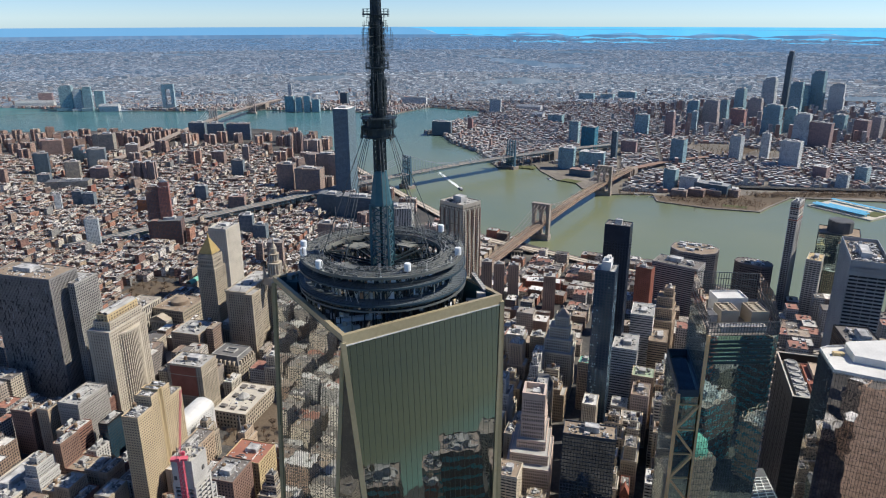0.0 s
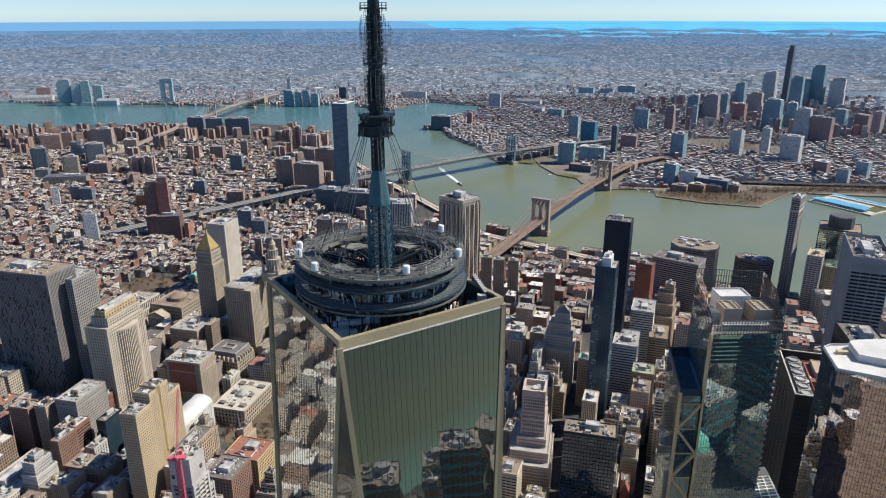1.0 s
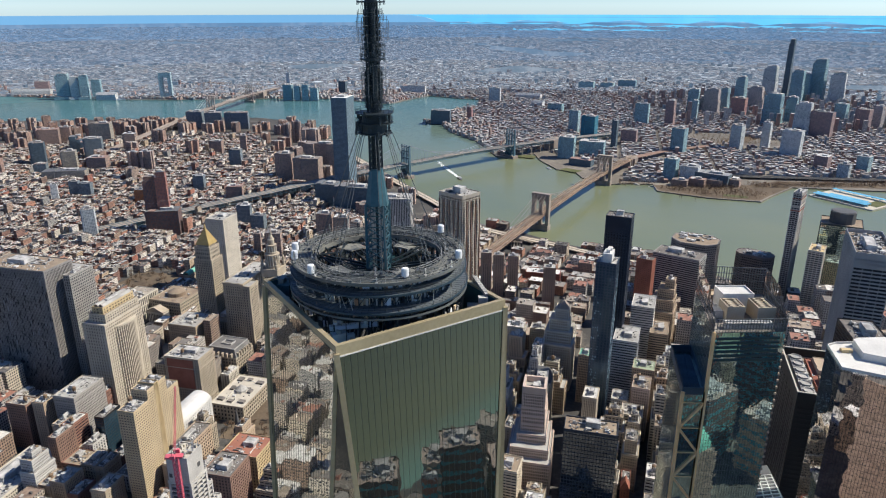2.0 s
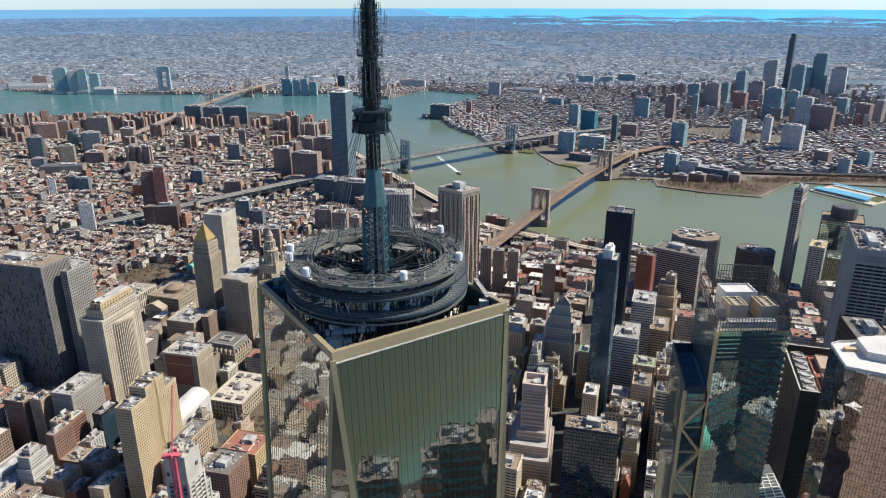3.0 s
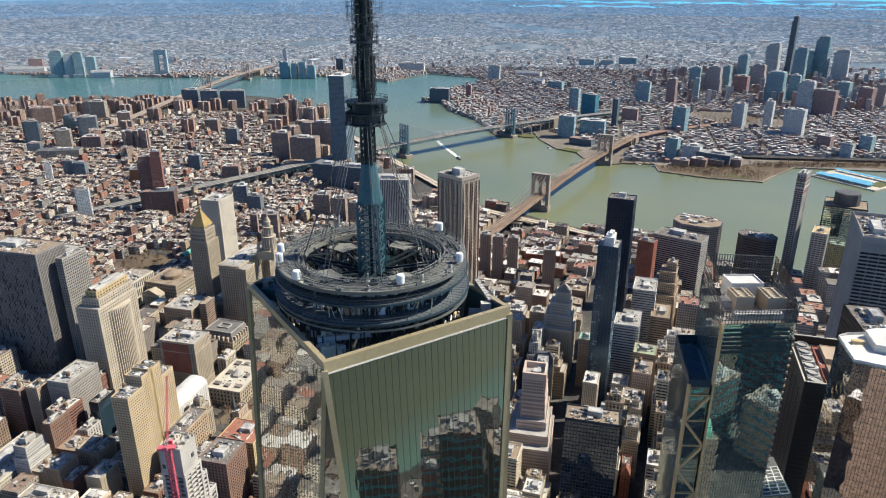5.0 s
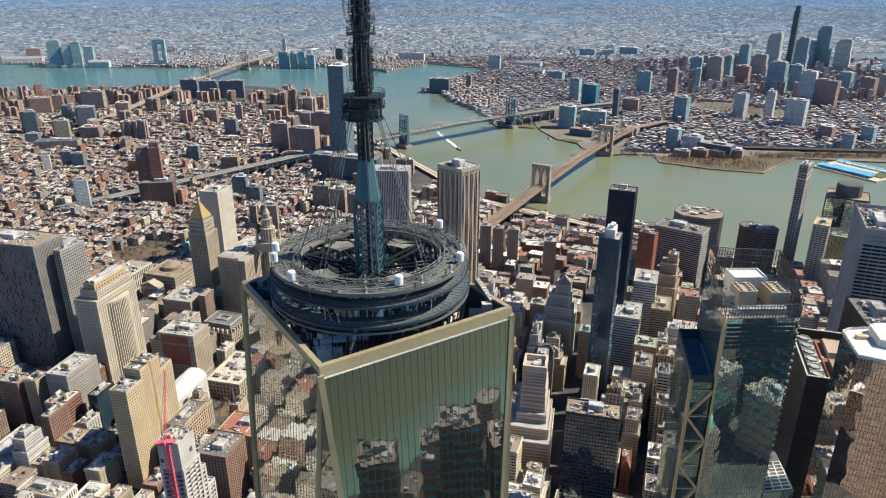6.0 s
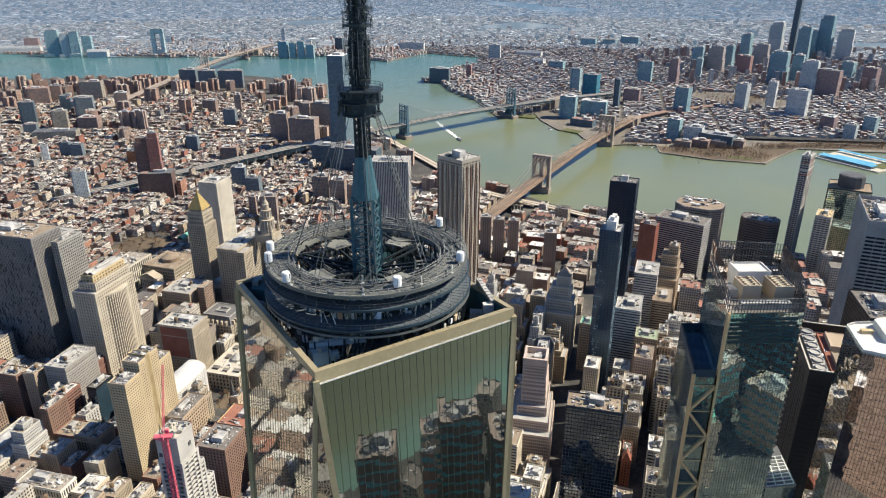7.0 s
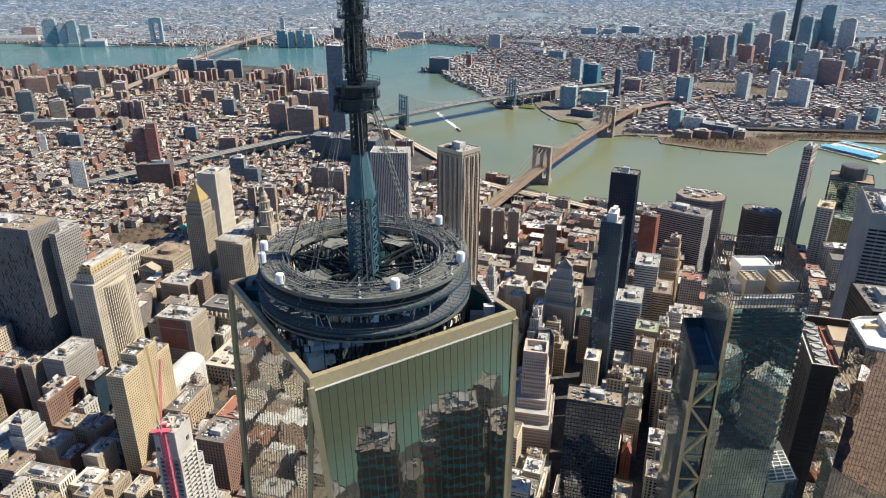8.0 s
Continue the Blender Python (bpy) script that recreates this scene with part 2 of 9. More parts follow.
TOWERGLASS = tower_glass_mat()
STEELBLUE = surface("blue_grey_painted_steel", (0.035, 0.09, 0.12), (0.07, 0.15, 0.18), 0.3, 0.55, metal=0.2)
DECKGREY = surface("weathered_deck_grating", (0.14, 0.145, 0.13), (0.28, 0.28, 0.25), 1.2, 0.7, metal=0.2)
FINDARK = surface("dark_glazing_bars", (0.06, 0.07, 0.06), (0.11, 0.12, 0.1), 0.5, 0.5)
LINING = surface("teal_lining", (0.03, 0.085, 0.1), (0.06, 0.13, 0.145), 0.8, 0.5)
# navy here is the shade under the decks, given as a steel colour
SKIRT = surface("navy_shade_steel", (0.022, 0.042, 0.065), (0.045, 0.075, 0.1), 0.8, 0.45, metal=0.2)
RINGSTEEL = surface("grey_galvanised_steel", (0.10, 0.11, 0.11), (0.2, 0.21, 0.205), 1.0, 0.55, metal=0.4)
DARKSTEEL = surface("dark_painted_steel", (0.022, 0.03, 0.037), (0.05, 0.065, 0.075), 1.0, 0.5, metal=0.4)
BRONZE = surface("champagne_stainless_steel", (0.33, 0.28, 0.175), (0.45, 0.385, 0.25), 0.3, 0.5, metal=0.3)
WHITEBOX = surface("white_equipment_box", (0.6, 0.62, 0.64), (0.8, 0.81, 0.82), 1.0, 0.5)
ROADDECK = surface("brown_bridge_deck", (0.17, 0.11, 0.085), (0.3, 0.2, 0.155), 0.4, 0.9)
CABLE = surface("grey_cable", (0.35, 0.34, 0.32), (0.5, 0.49, 0.46), 0.5, 0.6)
TWIGS = surface("bare_twigs", (0.1, 0.068, 0.045), (0.19, 0.13, 0.085), 0.8, 0.95, island=True)
BARK = surface("bark", (0.07, 0.055, 0.04), (0.13, 0.1, 0.08), 1.0, 0.95)
OLDWALLS = housing("tenement_walls", [(0.36, 0.15, 0.1), (0.42, 0.22, 0.15), (0.66, 0.63, 0.57), (0.23, 0.13, 0.1), (0.4, 0.33, 0.25), (0.19, 0.13, 0.1), (0.55, 0.49, 0.4), (0.3, 0.17, 0.12), (0.45, 0.35, 0.24), (0.28, 0.27, 0.25), (0.63, 0.59, 0.52), (0.33, 0.24, 0.18), (0.58, 0.53, 0.44)])
OFFICEROOFS = roofing("office_roofs", [(0.3, 0.27, 0.235), (0.18, 0.165, 0.15), (0.4, 0.38, 0.35), (0.24, 0.18, 0.14), (0.5, 0.48, 0.44), (0.14, 0.13, 0.125), (0.33, 0.27, 0.21), (0.62, 0.6, 0.56), (0.3, 0.15, 0.11)])
OFFICEWALLS = housing("office_walls", [(0.44, 0.38, 0.31), (0.52, 0.48, 0.42), (0.36, 0.31, 0.26), (0.26, 0.23, 0.21), (0.5, 0.44, 0.35), (0.28, 0.2, 0.15), (0.36, 0.35, 0.34)], bay=3.0, floor=3.7, wide=0.55, high=0.55)
ESTATEWALLS = housing("estate_brick_walls", [(0.4, 0.26, 0.2), (0.34, 0.23, 0.18), (0.44, 0.28, 0.21), (0.35, 0.26, 0.22), (0.48, 0.37, 0.29), (0.4, 0.29, 0.23)], bay=3.4, floor=2.8, wide=0.42, high=0.5)
# cooler wall tones and pale windows stand in for haze over the river
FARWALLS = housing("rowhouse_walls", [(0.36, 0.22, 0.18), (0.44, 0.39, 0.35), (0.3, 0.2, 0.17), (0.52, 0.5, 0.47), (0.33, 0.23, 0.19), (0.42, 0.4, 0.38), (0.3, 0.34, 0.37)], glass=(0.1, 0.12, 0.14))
ROOFS = roofing("flat_roofs", [(0.42, 0.41, 0.39), (0.2, 0.19, 0.18), (0.62, 0.61, 0.58), (0.14, 0.135, 0.13), (0.33, 0.29, 0.25), (0.72, 0.71, 0.69), (0.25, 0.23, 0.21), (0.68, 0.66, 0.62), (0.17, 0.15, 0.14), (0.5, 0.47, 0.42), (0.78, 0.77, 0.75), (0.3, 0.14, 0.1)])
OLDROOFS = roofing("tenement_roofs", [(0.34, 0.33, 0.31), (0.14, 0.135, 0.13), (0.5, 0.49, 0.47), (0.11, 0.105, 0.1), (0.25, 0.215, 0.18), (0.62, 0.61, 0.59), (0.18, 0.165, 0.15), (0.44, 0.42, 0.39), (0.13, 0.12, 0.115), (0.36, 0.33, 0.29), (0.23, 0.12, 0.09)])
# greys tinted blue to take the place of haze on the far roofs
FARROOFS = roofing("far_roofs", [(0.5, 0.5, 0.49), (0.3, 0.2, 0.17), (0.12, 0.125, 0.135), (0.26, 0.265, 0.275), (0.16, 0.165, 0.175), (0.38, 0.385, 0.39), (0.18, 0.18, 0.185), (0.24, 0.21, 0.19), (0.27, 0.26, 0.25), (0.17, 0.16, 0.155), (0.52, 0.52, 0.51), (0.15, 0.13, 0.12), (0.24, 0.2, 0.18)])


# works blue haze straight into a palette; k is how much
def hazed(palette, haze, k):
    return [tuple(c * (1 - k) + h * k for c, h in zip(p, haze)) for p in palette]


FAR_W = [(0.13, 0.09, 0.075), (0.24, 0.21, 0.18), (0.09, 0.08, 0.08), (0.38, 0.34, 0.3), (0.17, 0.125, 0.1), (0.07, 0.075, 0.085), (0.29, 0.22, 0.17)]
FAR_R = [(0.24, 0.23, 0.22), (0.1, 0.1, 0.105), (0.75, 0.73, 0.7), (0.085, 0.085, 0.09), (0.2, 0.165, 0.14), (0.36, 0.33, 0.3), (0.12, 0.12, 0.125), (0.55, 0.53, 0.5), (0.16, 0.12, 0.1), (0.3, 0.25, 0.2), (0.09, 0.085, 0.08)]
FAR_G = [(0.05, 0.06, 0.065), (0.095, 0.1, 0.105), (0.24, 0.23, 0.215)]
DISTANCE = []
# each band glows in place of sunlight, with haze already in its colours
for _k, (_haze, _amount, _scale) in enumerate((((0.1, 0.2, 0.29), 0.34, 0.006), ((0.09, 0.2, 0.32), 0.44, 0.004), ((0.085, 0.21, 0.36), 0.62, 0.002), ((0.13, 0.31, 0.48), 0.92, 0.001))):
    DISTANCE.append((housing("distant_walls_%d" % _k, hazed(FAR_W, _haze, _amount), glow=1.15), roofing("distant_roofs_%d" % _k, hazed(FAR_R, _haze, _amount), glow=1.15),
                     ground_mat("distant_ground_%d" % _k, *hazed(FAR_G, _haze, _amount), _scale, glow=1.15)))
# the sea glows too, in place of daylight on it
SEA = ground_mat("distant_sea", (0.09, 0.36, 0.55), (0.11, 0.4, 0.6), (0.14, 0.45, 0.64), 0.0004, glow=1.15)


# ---- building blocks ----
LAND = 3.0
GRID = 29.0


class Geo:
    """Collects boxes and polygons of one mesh, with wall coordinates in metres and material slots."""

    def __init__(self):
        self.v, self.f, self.uv, self.m = [], [], [], []

    def face(self, pts, mat=0, uvs=None):
        k = len(self.v)
        self.v += pts
        self.f.append(tuple(range(k, k + len(pts))))
        self.uv += uvs or [(p[0], p[1]) for p in pts]
        self.m.append(mat)

    def prism(self, ring, z0, z1, wall=0, roof=0, top=None, base=0.0, closed=False):
        """Upright prism on a counter-clockwise ring; top: another ring at z1."""
        top = top or ring
        k, n = len(self.v), len(ring)
        self.v += [(x, y, z0) for x, y in ring] + [(x, y, z1) for x, y in top]
        u = 0.0
        for i in range(n):
            j = (i + 1) % n
            w = math.dist(ring[i], ring[j])
            self.f.append((k + i, k + j, k + n + j, k + n + i))
            self.uv += [(u, z0 - base), (u + w, z0 - base), (u + w, z1 - base), (u, z1 - base)]
            self.m.append(wall)
            u += w
        self.f.append(tuple(range(k + n, k + 2 * n)))
        self.uv += [(x, y) for x, y in top]
        self.m.append(roof)
        if closed:
            self.f.append(tuple(range(k + n - 1, k - 1, -1)))
            self.uv += [(x, y) for x, y in reversed(ring)]
            self.m.append(roof)

    def box(self, x, y, z0, z1, w, d, bearing=0.0, wall=0, roof=0, closed=False):
        self.prism(rect(x, y, w, d, bearing), z0, z1, wall, roof, base=z0, closed=closed)

    def beam(self, a, b, t, t2=None, mat=0):
        """Square bar from a to b."""
        a, b = Vector(a), Vector(b)
        d = (b - a).normalized()
        s = d.cross((0, 0, 1)) if abs(d.z) < 0.95 else d.cross((1, 0, 0))
        s.normalize()
        u = s.cross(d)
        s, u = s * t / 2, u * (t2 or t) / 2
        k = len(self.v)
        for p in (a, b):
            self.v += [tuple(p + s + u), tuple(p - s + u), tuple(p - s - u), tuple(p + s - u)]
        for q in ((0, 1, 5, 4), (1, 2, 6, 5), (2, 3, 7, 6), (3, 0, 4, 7), (3, 2, 1, 0), (4, 5, 6, 7)):
            self.f.append(tuple(k + i for i in q))
            self.uv += [(0, 0)] * 4
            self.m.append(mat)

    def tube(self, pts, r, sides=6, mat=0):
        for a, b in zip(pts, pts[1:]):
            self.beam(a, b, r * 1.8, mat=mat)

    def lathe(self, x, y, rings, sides=16, mat=0, cap=True):
        """Turned shape: rings of (radius, z) upwards."""
        k = len(self.v)
        for r, z in rings:
            self.v += [(x + r * math.cos(2 * math.pi * i / sides), y + r * math.sin(2 * math.pi * i / sides), z) for i in range(sides)]
        for q in range(len(rings) - 1):
            for i in range(sides):
                j = (i + 1) % sides
                self.f.append((k + q * sides + i, k + q * sides + j, k + (q + 1) * sides + j, k + (q + 1) * sides + i))
                self.uv += [(i, rings[q][1]), (i + 1, rings[q][1]), (i + 1, rings[q + 1][1]), (i, rings[q + 1][1])]
                self.m.append(mat)
        if cap:
            self.f.append(tuple(k + (len(rings) - 1) * sides + i for i in range(sides)))
            self.uv += [(0, 0)] * sides
            self.m.append(mat)

    def ring(self, x, y, r0, r1, z0, z1, sides=64, mat=0, a0=0.0, a1=360.0):
        """Flat ring of rectangular section."""
        n = sides if a1 - a0 >= 360 else sides + 1
        k = len(self.v)
        for r, z in ((r0, z0), (r1, z0), (r1, z1), (r0, z1)):
            for i in range(n):
                a = radians(a0 + (a1 - a0) * i / sides)
                self.v.append((x + r * math.cos(a), y + r * math.sin(a), z))
        for q in range(4):
            for i in range(sides):
                j = (i + 1) % n
                p = (q + 1) % 4
                self.f.append((k + q * n + i, k + q * n + j, k + p * n + j, k + p * n + i))
                self.uv += [(0, 0)] * 4
                self.m.append(mat)

    def warp(self, fn):
        self.v = [fn(*p) for p in self.v]

    def mesh(self, name, *materials):
        me = bpy.data.meshes.new(name)
        me.from_pydata(self.v, [], self.f)
        for mt in materials:
            me.materials.append(mt)
        me.polygons.foreach_set("material_index", self.m)
        layer = me.uv_layers.new()
        layer.data.foreach_set("uv", np.array(self.uv, dtype=np.float32).ravel())
        me.update()
        return me


def axis(bearing):
    """Unit vector of a compass bearing."""
    return math.sin(radians(bearing)), math.cos(radians(bearing))


def rect(x, y, w, d, bearing):
    """Counter-clockwise rectangle: w along the bearing, d across it to the right."""
    (ux, uy), (vx, vy) = axis(bearing), axis(bearing + 90)
    return [(x + a * ux * w / 2 + b * vx * d / 2, y + a * uy * w / 2 + b * vy * d / 2) for a, b in ((-1, -1), (-1, 1), (1, 1), (1, -1))]


JOINED = {"facade", "mullions", "wing_mullions", "aerial_clutter", "strut_work", "aerial_column", "roof_screen", "approach_pier", "road_strip", "service_ring", "post_frame", "cable", "deck_equipment", "truss", "stiffening_truss", "aerial_spray", "collar_equipment", "roof_equipment", "screen_ribs", "legs", "balcony_stack", "louvres", "radial_truss", "wake", "deck_seams", "cage"}


def part(name, geo, materials, parent=None, label=""):
    mats = materials if isinstance(materials, (list, tuple)) else [materials]
    ob = new(name, geo.mesh(name, *mats))
    if parent:
        ob.parent = parent
    return tagged(ob, label, kind="stuff" if name in JOINED else "")


def thing(name, label, category, group="", kind=""):
    return tagged(new(name), label, category, group, kind)


def corner(x, y, w, d, bearing):
    """Centre of a block whose western near corner is x, y; w runs along the bearing, d to its right."""
    (ux, uy), (vx, vy) = axis(bearing), axis(bearing + 90)
    return x + ux * w / 2 + vx * d / 2, y + uy * w / 2 + vy * d / 2


FAR_EYE, FAR_START, FAR_REACH = (-142.0, 30.0, 481.0), 4150.0, 700.0


def far(x, y, z):
    """Beyond four kilometres the land is drawn in along the line of sight, so that the horizon lies within reach of the lens."""
    dx, dy = x - FAR_EYE[0], y - FAR_EYE[1]
    r = math.hypot(dx, dy)
    if r <= FAR_START:
        return x, y, z
    s = r - FAR_START
    k = (FAR_START + FAR_REACH * s / (FAR_REACH + s)) / r
    drop = r * r / 2 / 6371000 * 0.86
    return FAR_EYE[0] + dx * k, FAR_EYE[1] + dy * k, FAR_EYE[2] + (z - drop - FAR_EYE[2]) * k


def facade(geo, x, y, w, d, bearing, z0, z1, bay=3.0, floor=3.7, pier=0.45, band=0.42, proud=0.5, sides=(0, 1, 2, 3), cap=1.5):
    """Wall of piers and floor bands that stand proud of the glazing and leave its windows open."""
    r = rect(x, y, w, d, bearing)
    nf = max(2, round((z1 - z0) / floor))
    fh = (z1 - z0) / nf
    for s in sides:
        (ax, ay), (bx, by) = r[s], r[(s + 1) % 4]
        ln = math.dist((ax, ay), (bx, by))
        tx, ty = (bx - ax) / ln, (by - ay) / ln
        nx, ny = ty, -tx
        br = math.degrees(math.atan2(tx, ty))
        nb = max(1, round(ln / bay))
        if pier:
            for i in range(nb + 1):
                wd = ln / nb * pier
                c = min(max(ln * i / nb, wd / 2), ln - wd / 2)
                geo.box(ax + tx * c - nx * (proud / 2 - 0.02), ay + ty * c - ny * (proud / 2 - 0.02), z0, z1, wd, proud, br)
        if band:
            for i in range(nf + 1):
                h = fh * band
                zc = z0 + fh * i
                a, b = max(z0, zc - h / 2), min(z1, zc + h / 2)
                if i == nf:
                    a = z1 - max(h / 2, cap)
                geo.box((ax + bx) / 2 - nx * (proud / 2 + 0.05), (ay + by) / 2 - ny * (proud / 2 + 0.05), a, b, ln - 0.1, proud, br, closed=True)


def parapet(geo, x, y, w, d, bearing, z, h=1.1, t=0.4):
    (ux, uy), (vx, vy) = axis(bearing), axis(bearing + 90)
    for s in (-1, 1):
        geo.box(x + s * vx * (d - t) / 2, y + s * vy * (d - t) / 2, z, z + h, w, t, bearing)
        geo.box(x + s * ux * (w - t) / 2, y + s * uy * (w - t) / 2, z, z + h, t, d - 2 * t, bearing)


def lerp2(a, b, t):
    return a[0] + (b[0] - a[0]) * t, a[1] + (b[1] - a[1]) * t




def roof_plant(parent, x, y, z, w, d, bearing, rng, count=5, size=1.0, house=True):
    """Machine room, cooling units, ducts and hatches on a flat roof."""
    (ux, uy), (vx, vy) = axis(bearing), axis(bearing + 90)
    if house:
        g = Geo()
        hw, hd, hh = w * rng.uniform(0.25, 0.4), d * rng.uniform(0.3, 0.45), rng.uniform(3, 5.5) * size
        a, b = rng.uniform(-0.12, 0.12) * w, rng.uniform(-0.12, 0.12) * d
        px, py = x + a * ux + b * vx, y + a * uy + b * vy
        g.box(px, py, z, z + hh, hw, hd, bearing)
        parapet(g, px, py, hw, hd, bearing, z + hh, 0.5, 0.25)
        part("machine_room", g, PLANT, parent)
    g = Geo()
    for _ in range(count * 5):
        a, b = rng.uniform(-0.46, 0.46) * w, rng.uniform(-0.46, 0.46) * d
        g.box(x + a * ux + b * vx, y + a * uy + b * vy, z, z + rng.uniform(0.3, 1.2), rng.uniform(0.5, 1.6), rng.uniform(0.5, 1.6), bearing)
    for _ in range(count):
        a, b = rng.uniform(-0.38, 0.38) * w, rng.uniform(-0.38, 0.38) * d
        bw, bd, bh = rng.uniform(1.2, 4) * size, rng.uniform(1.2, 4) * size, rng.uniform(0.8, 2.4) * size
        px, py = x + a * ux + b * vx, y + a * uy + b * vy
        g.box(px, py, z, z + bh, bw, bd, bearing)
        if rng.random() < 0.4:
            g.lathe(px, py, [(min(bw, bd) * 0.35, z + bh), (min(bw, bd) * 0.35, z + bh + 0.5)], 10)
    for _ in range(max(1, count // 3)):
        a, b, ln = rng.uniform(-0.3, 0.3) * w, rng.uniform(-0.3, 0.3) * d, d * rng.uniform(0.2, 0.5)
        g.box(x + a * ux + b * vx, y + a * uy + b * vy, z, z + rng.uniform(0.5, 1.4), 0.35, ln, bearing)
    for _ in range(max(1, count // 2)):
        a, b, ln = rng.uniform(-0.2, 0.2) * w, rng.uniform(-0.35, 0.35) * d, w * rng.uniform(0.15, 0.4)
        g.box(x + a * ux + b * vx, y + a * uy + b * vy, z + 0.4, z + 1.1, ln, 0.8 * size, bearing, closed=True)
    part("roof_equipment", g, PLANT, parent)


def water_tank(parent, x, y, z, r=2.0, h=3.6):
    g = Geo()
    for a in range(4):
        q = math.pi / 4 + a * math.pi / 2
        g.beam((x + r * 0.8 * math.cos(q), y + r * 0.8 * math.sin(q), z), (x + r * 0.7 * math.cos(q), y + r * 0.7 * math.sin(q), z + 3.0), 0.3)
    stand = part("tank_stand", g, DARKSTEEL, parent)
    g = Geo()
    g.lathe(x, y, [(r, z + 3.0), (r, z + 3 + h), (r * 1.08, z + 3.05 + h), (0.1, z + 4.3 + h)], 12)
    part("water_tank", g, WOODTANK, stand, "wooden water tank with a conical lid")


def block(name, label, x, y, w, d, z1, bearing=GRID, stone=LIMESTONE, glass=DARKGLASS, roof=TARROOF, z0=LAND, near_corner=True,
          bay=2.5, floor=3.5, pier=0.46, band=0.42, proud=0.45, plant=5, tank=0, parent=None, cap=1.6, size=1.0, house=True, category="building", group="", cornice=()):
    """An upright building, or a tier of one: glazing behind a wall of piers and bands, a roof with its parapet, and what stands on it."""
    if near_corner:
        x, y = corner(x, y, w, d, bearing)
    ob = parent or thing(name, label, category, group)
    rng = random.Random(hash((round(x), round(y), round(z1))) % 100000)
    g = Geo()
    g.box(x, y, z0, z1 - 0.3, w - 2 * proud * 0.8, d - 2 * proud * 0.8, bearing)
    part("glazing", g, glass, ob)
    g = Geo()
    facade(g, x, y, w, d, bearing, z0, z1, bay, floor, pier, band, proud, cap=cap)
    parapet(g, x, y, w, d, bearing, z1 - 0.02, 1.0, 0.45)
    if not plant and cap < 2:
        parapet(g, x, y, w + 0.5, d + 0.5, bearing, z1 - 0.9, 0.6, 0.6)
    part("facade", g, stone, ob)
    for f in cornice:
        g = Geo()
        parapet(g, x, y, w + 1.1, d + 1.1, bearing, z0 + (z1 - z0) * f - 1.3, 0.9, 0.9)
        part("cornice", g, stone, ob)
    g = Geo()
    g.box(x, y, z1 - 0.6, z1 - 0.05, w - 2 * proud - 0.1, d - 2 * proud - 0.1, bearing)
    part("roof", g, roof, ob)
    if plant:
        roof_plant(ob, x, y, z1 - 0.05, w - 3, d - 3, bearing, rng, plant, size, house)
    for _ in range(tank):
        (ux, uy), (vx, vy) = axis(bearing), axis(bearing + 90)
        a, b = rng.uniform(-0.35, 0.35) * w, rng.uniform(-0.35, 0.35) * d
        water_tank(ob, x + a * ux + b * vx, y + a * uy + b * vy, z1 - 0.05)
    return ob


# ---- water and land ----
def polar_sheet(name, radii, b0, b1, nb, z, mat, limit=None, start=None):
    g = Geo()
    pts = {}
    for i, r in enumerate(radii):
        for j in range(nb + 1):
            b = radians(b0 + (b1 - b0) * j / nb)
            rr = min(r, limit(b0 + (b1 - b0) * j / nb)) if limit else r
            rr = max(rr, start(b0 + (b1 - b0) * j / nb)) if start else rr
            pts[i, j] = len(g.v)
            g.v.append(far(FAR_EYE[0] + rr * math.sin(b), FAR_EYE[1] + rr * math.cos(b), z))
    for i in range(len(radii) - 1):
        for j in range(nb):
            g.f.append((pts[i, j], pts[i, j + 1], pts[i + 1, j + 1], pts[i + 1, j]))
            g.uv += [(0, 0)] * 4
            g.m.append(0)
    return tagged(new(name, g.mesh(name, mat)), kind="structure")


RADII = [1, 1000, 2500, 4000, 4150, 4300, 4500, 4750, 5000, 5400, 5900, 6500, 7300, 8300, 9600, 11500, 14000, 18000, 24000, 34000, 50000, 76000]
water = tagged(polar_sheet("water", [r for r in RADII if r <= 14000], 0, 360, 360, 0.0, WATER, lambda b: 5600.0 if 42 < b < 170 else 14000.0), "grey-green tidal river water, wide and calm", "water")


def land(name, outline, label, mat):
    """Land with an upright quay edge; its outline runs counter-clockwise."""
    from mathutils.geometry import tessellate_polygon
    dense = []
    for (ax, ay), (bx, by) in zip(outline, outline[1:] + outline[:1]):
        n = max(1, int(math.dist((ax, ay), (bx, by)) / 400))
        dense += [(ax + (bx - ax) * i / n, ay + (by - ay) * i / n) for i in range(n)]
    g = Geo()
    top = [far(x, y, LAND) for x, y in dense]
    low = [far(x, y, -2.0) for x, y in dense]
    n = len(dense)
    g.v = top + low
    for t in tessellate_polygon([[Vector((x, y, 0)) for x, y in dense]]):
        g.f.append(tuple(t))
        g.uv += [(0, 0)] * 3
        g.m.append(0)
    for i in range(n):
        j = (i + 1) % n
        g.f.append((n + i, n + j, j, i))
        g.uv += [(0, 0)] * 4
        g.m.append(0)
    me = g.mesh(name, mat)
    bm = bmesh.new()
    bm.from_mesh(me)
    bmesh.ops.recalc_face_normals(bm, faces=bm.faces)
    bm.to_mesh(me)
    bm.free()
    return tagged(new(name, me), label, "ground", kind="structure")


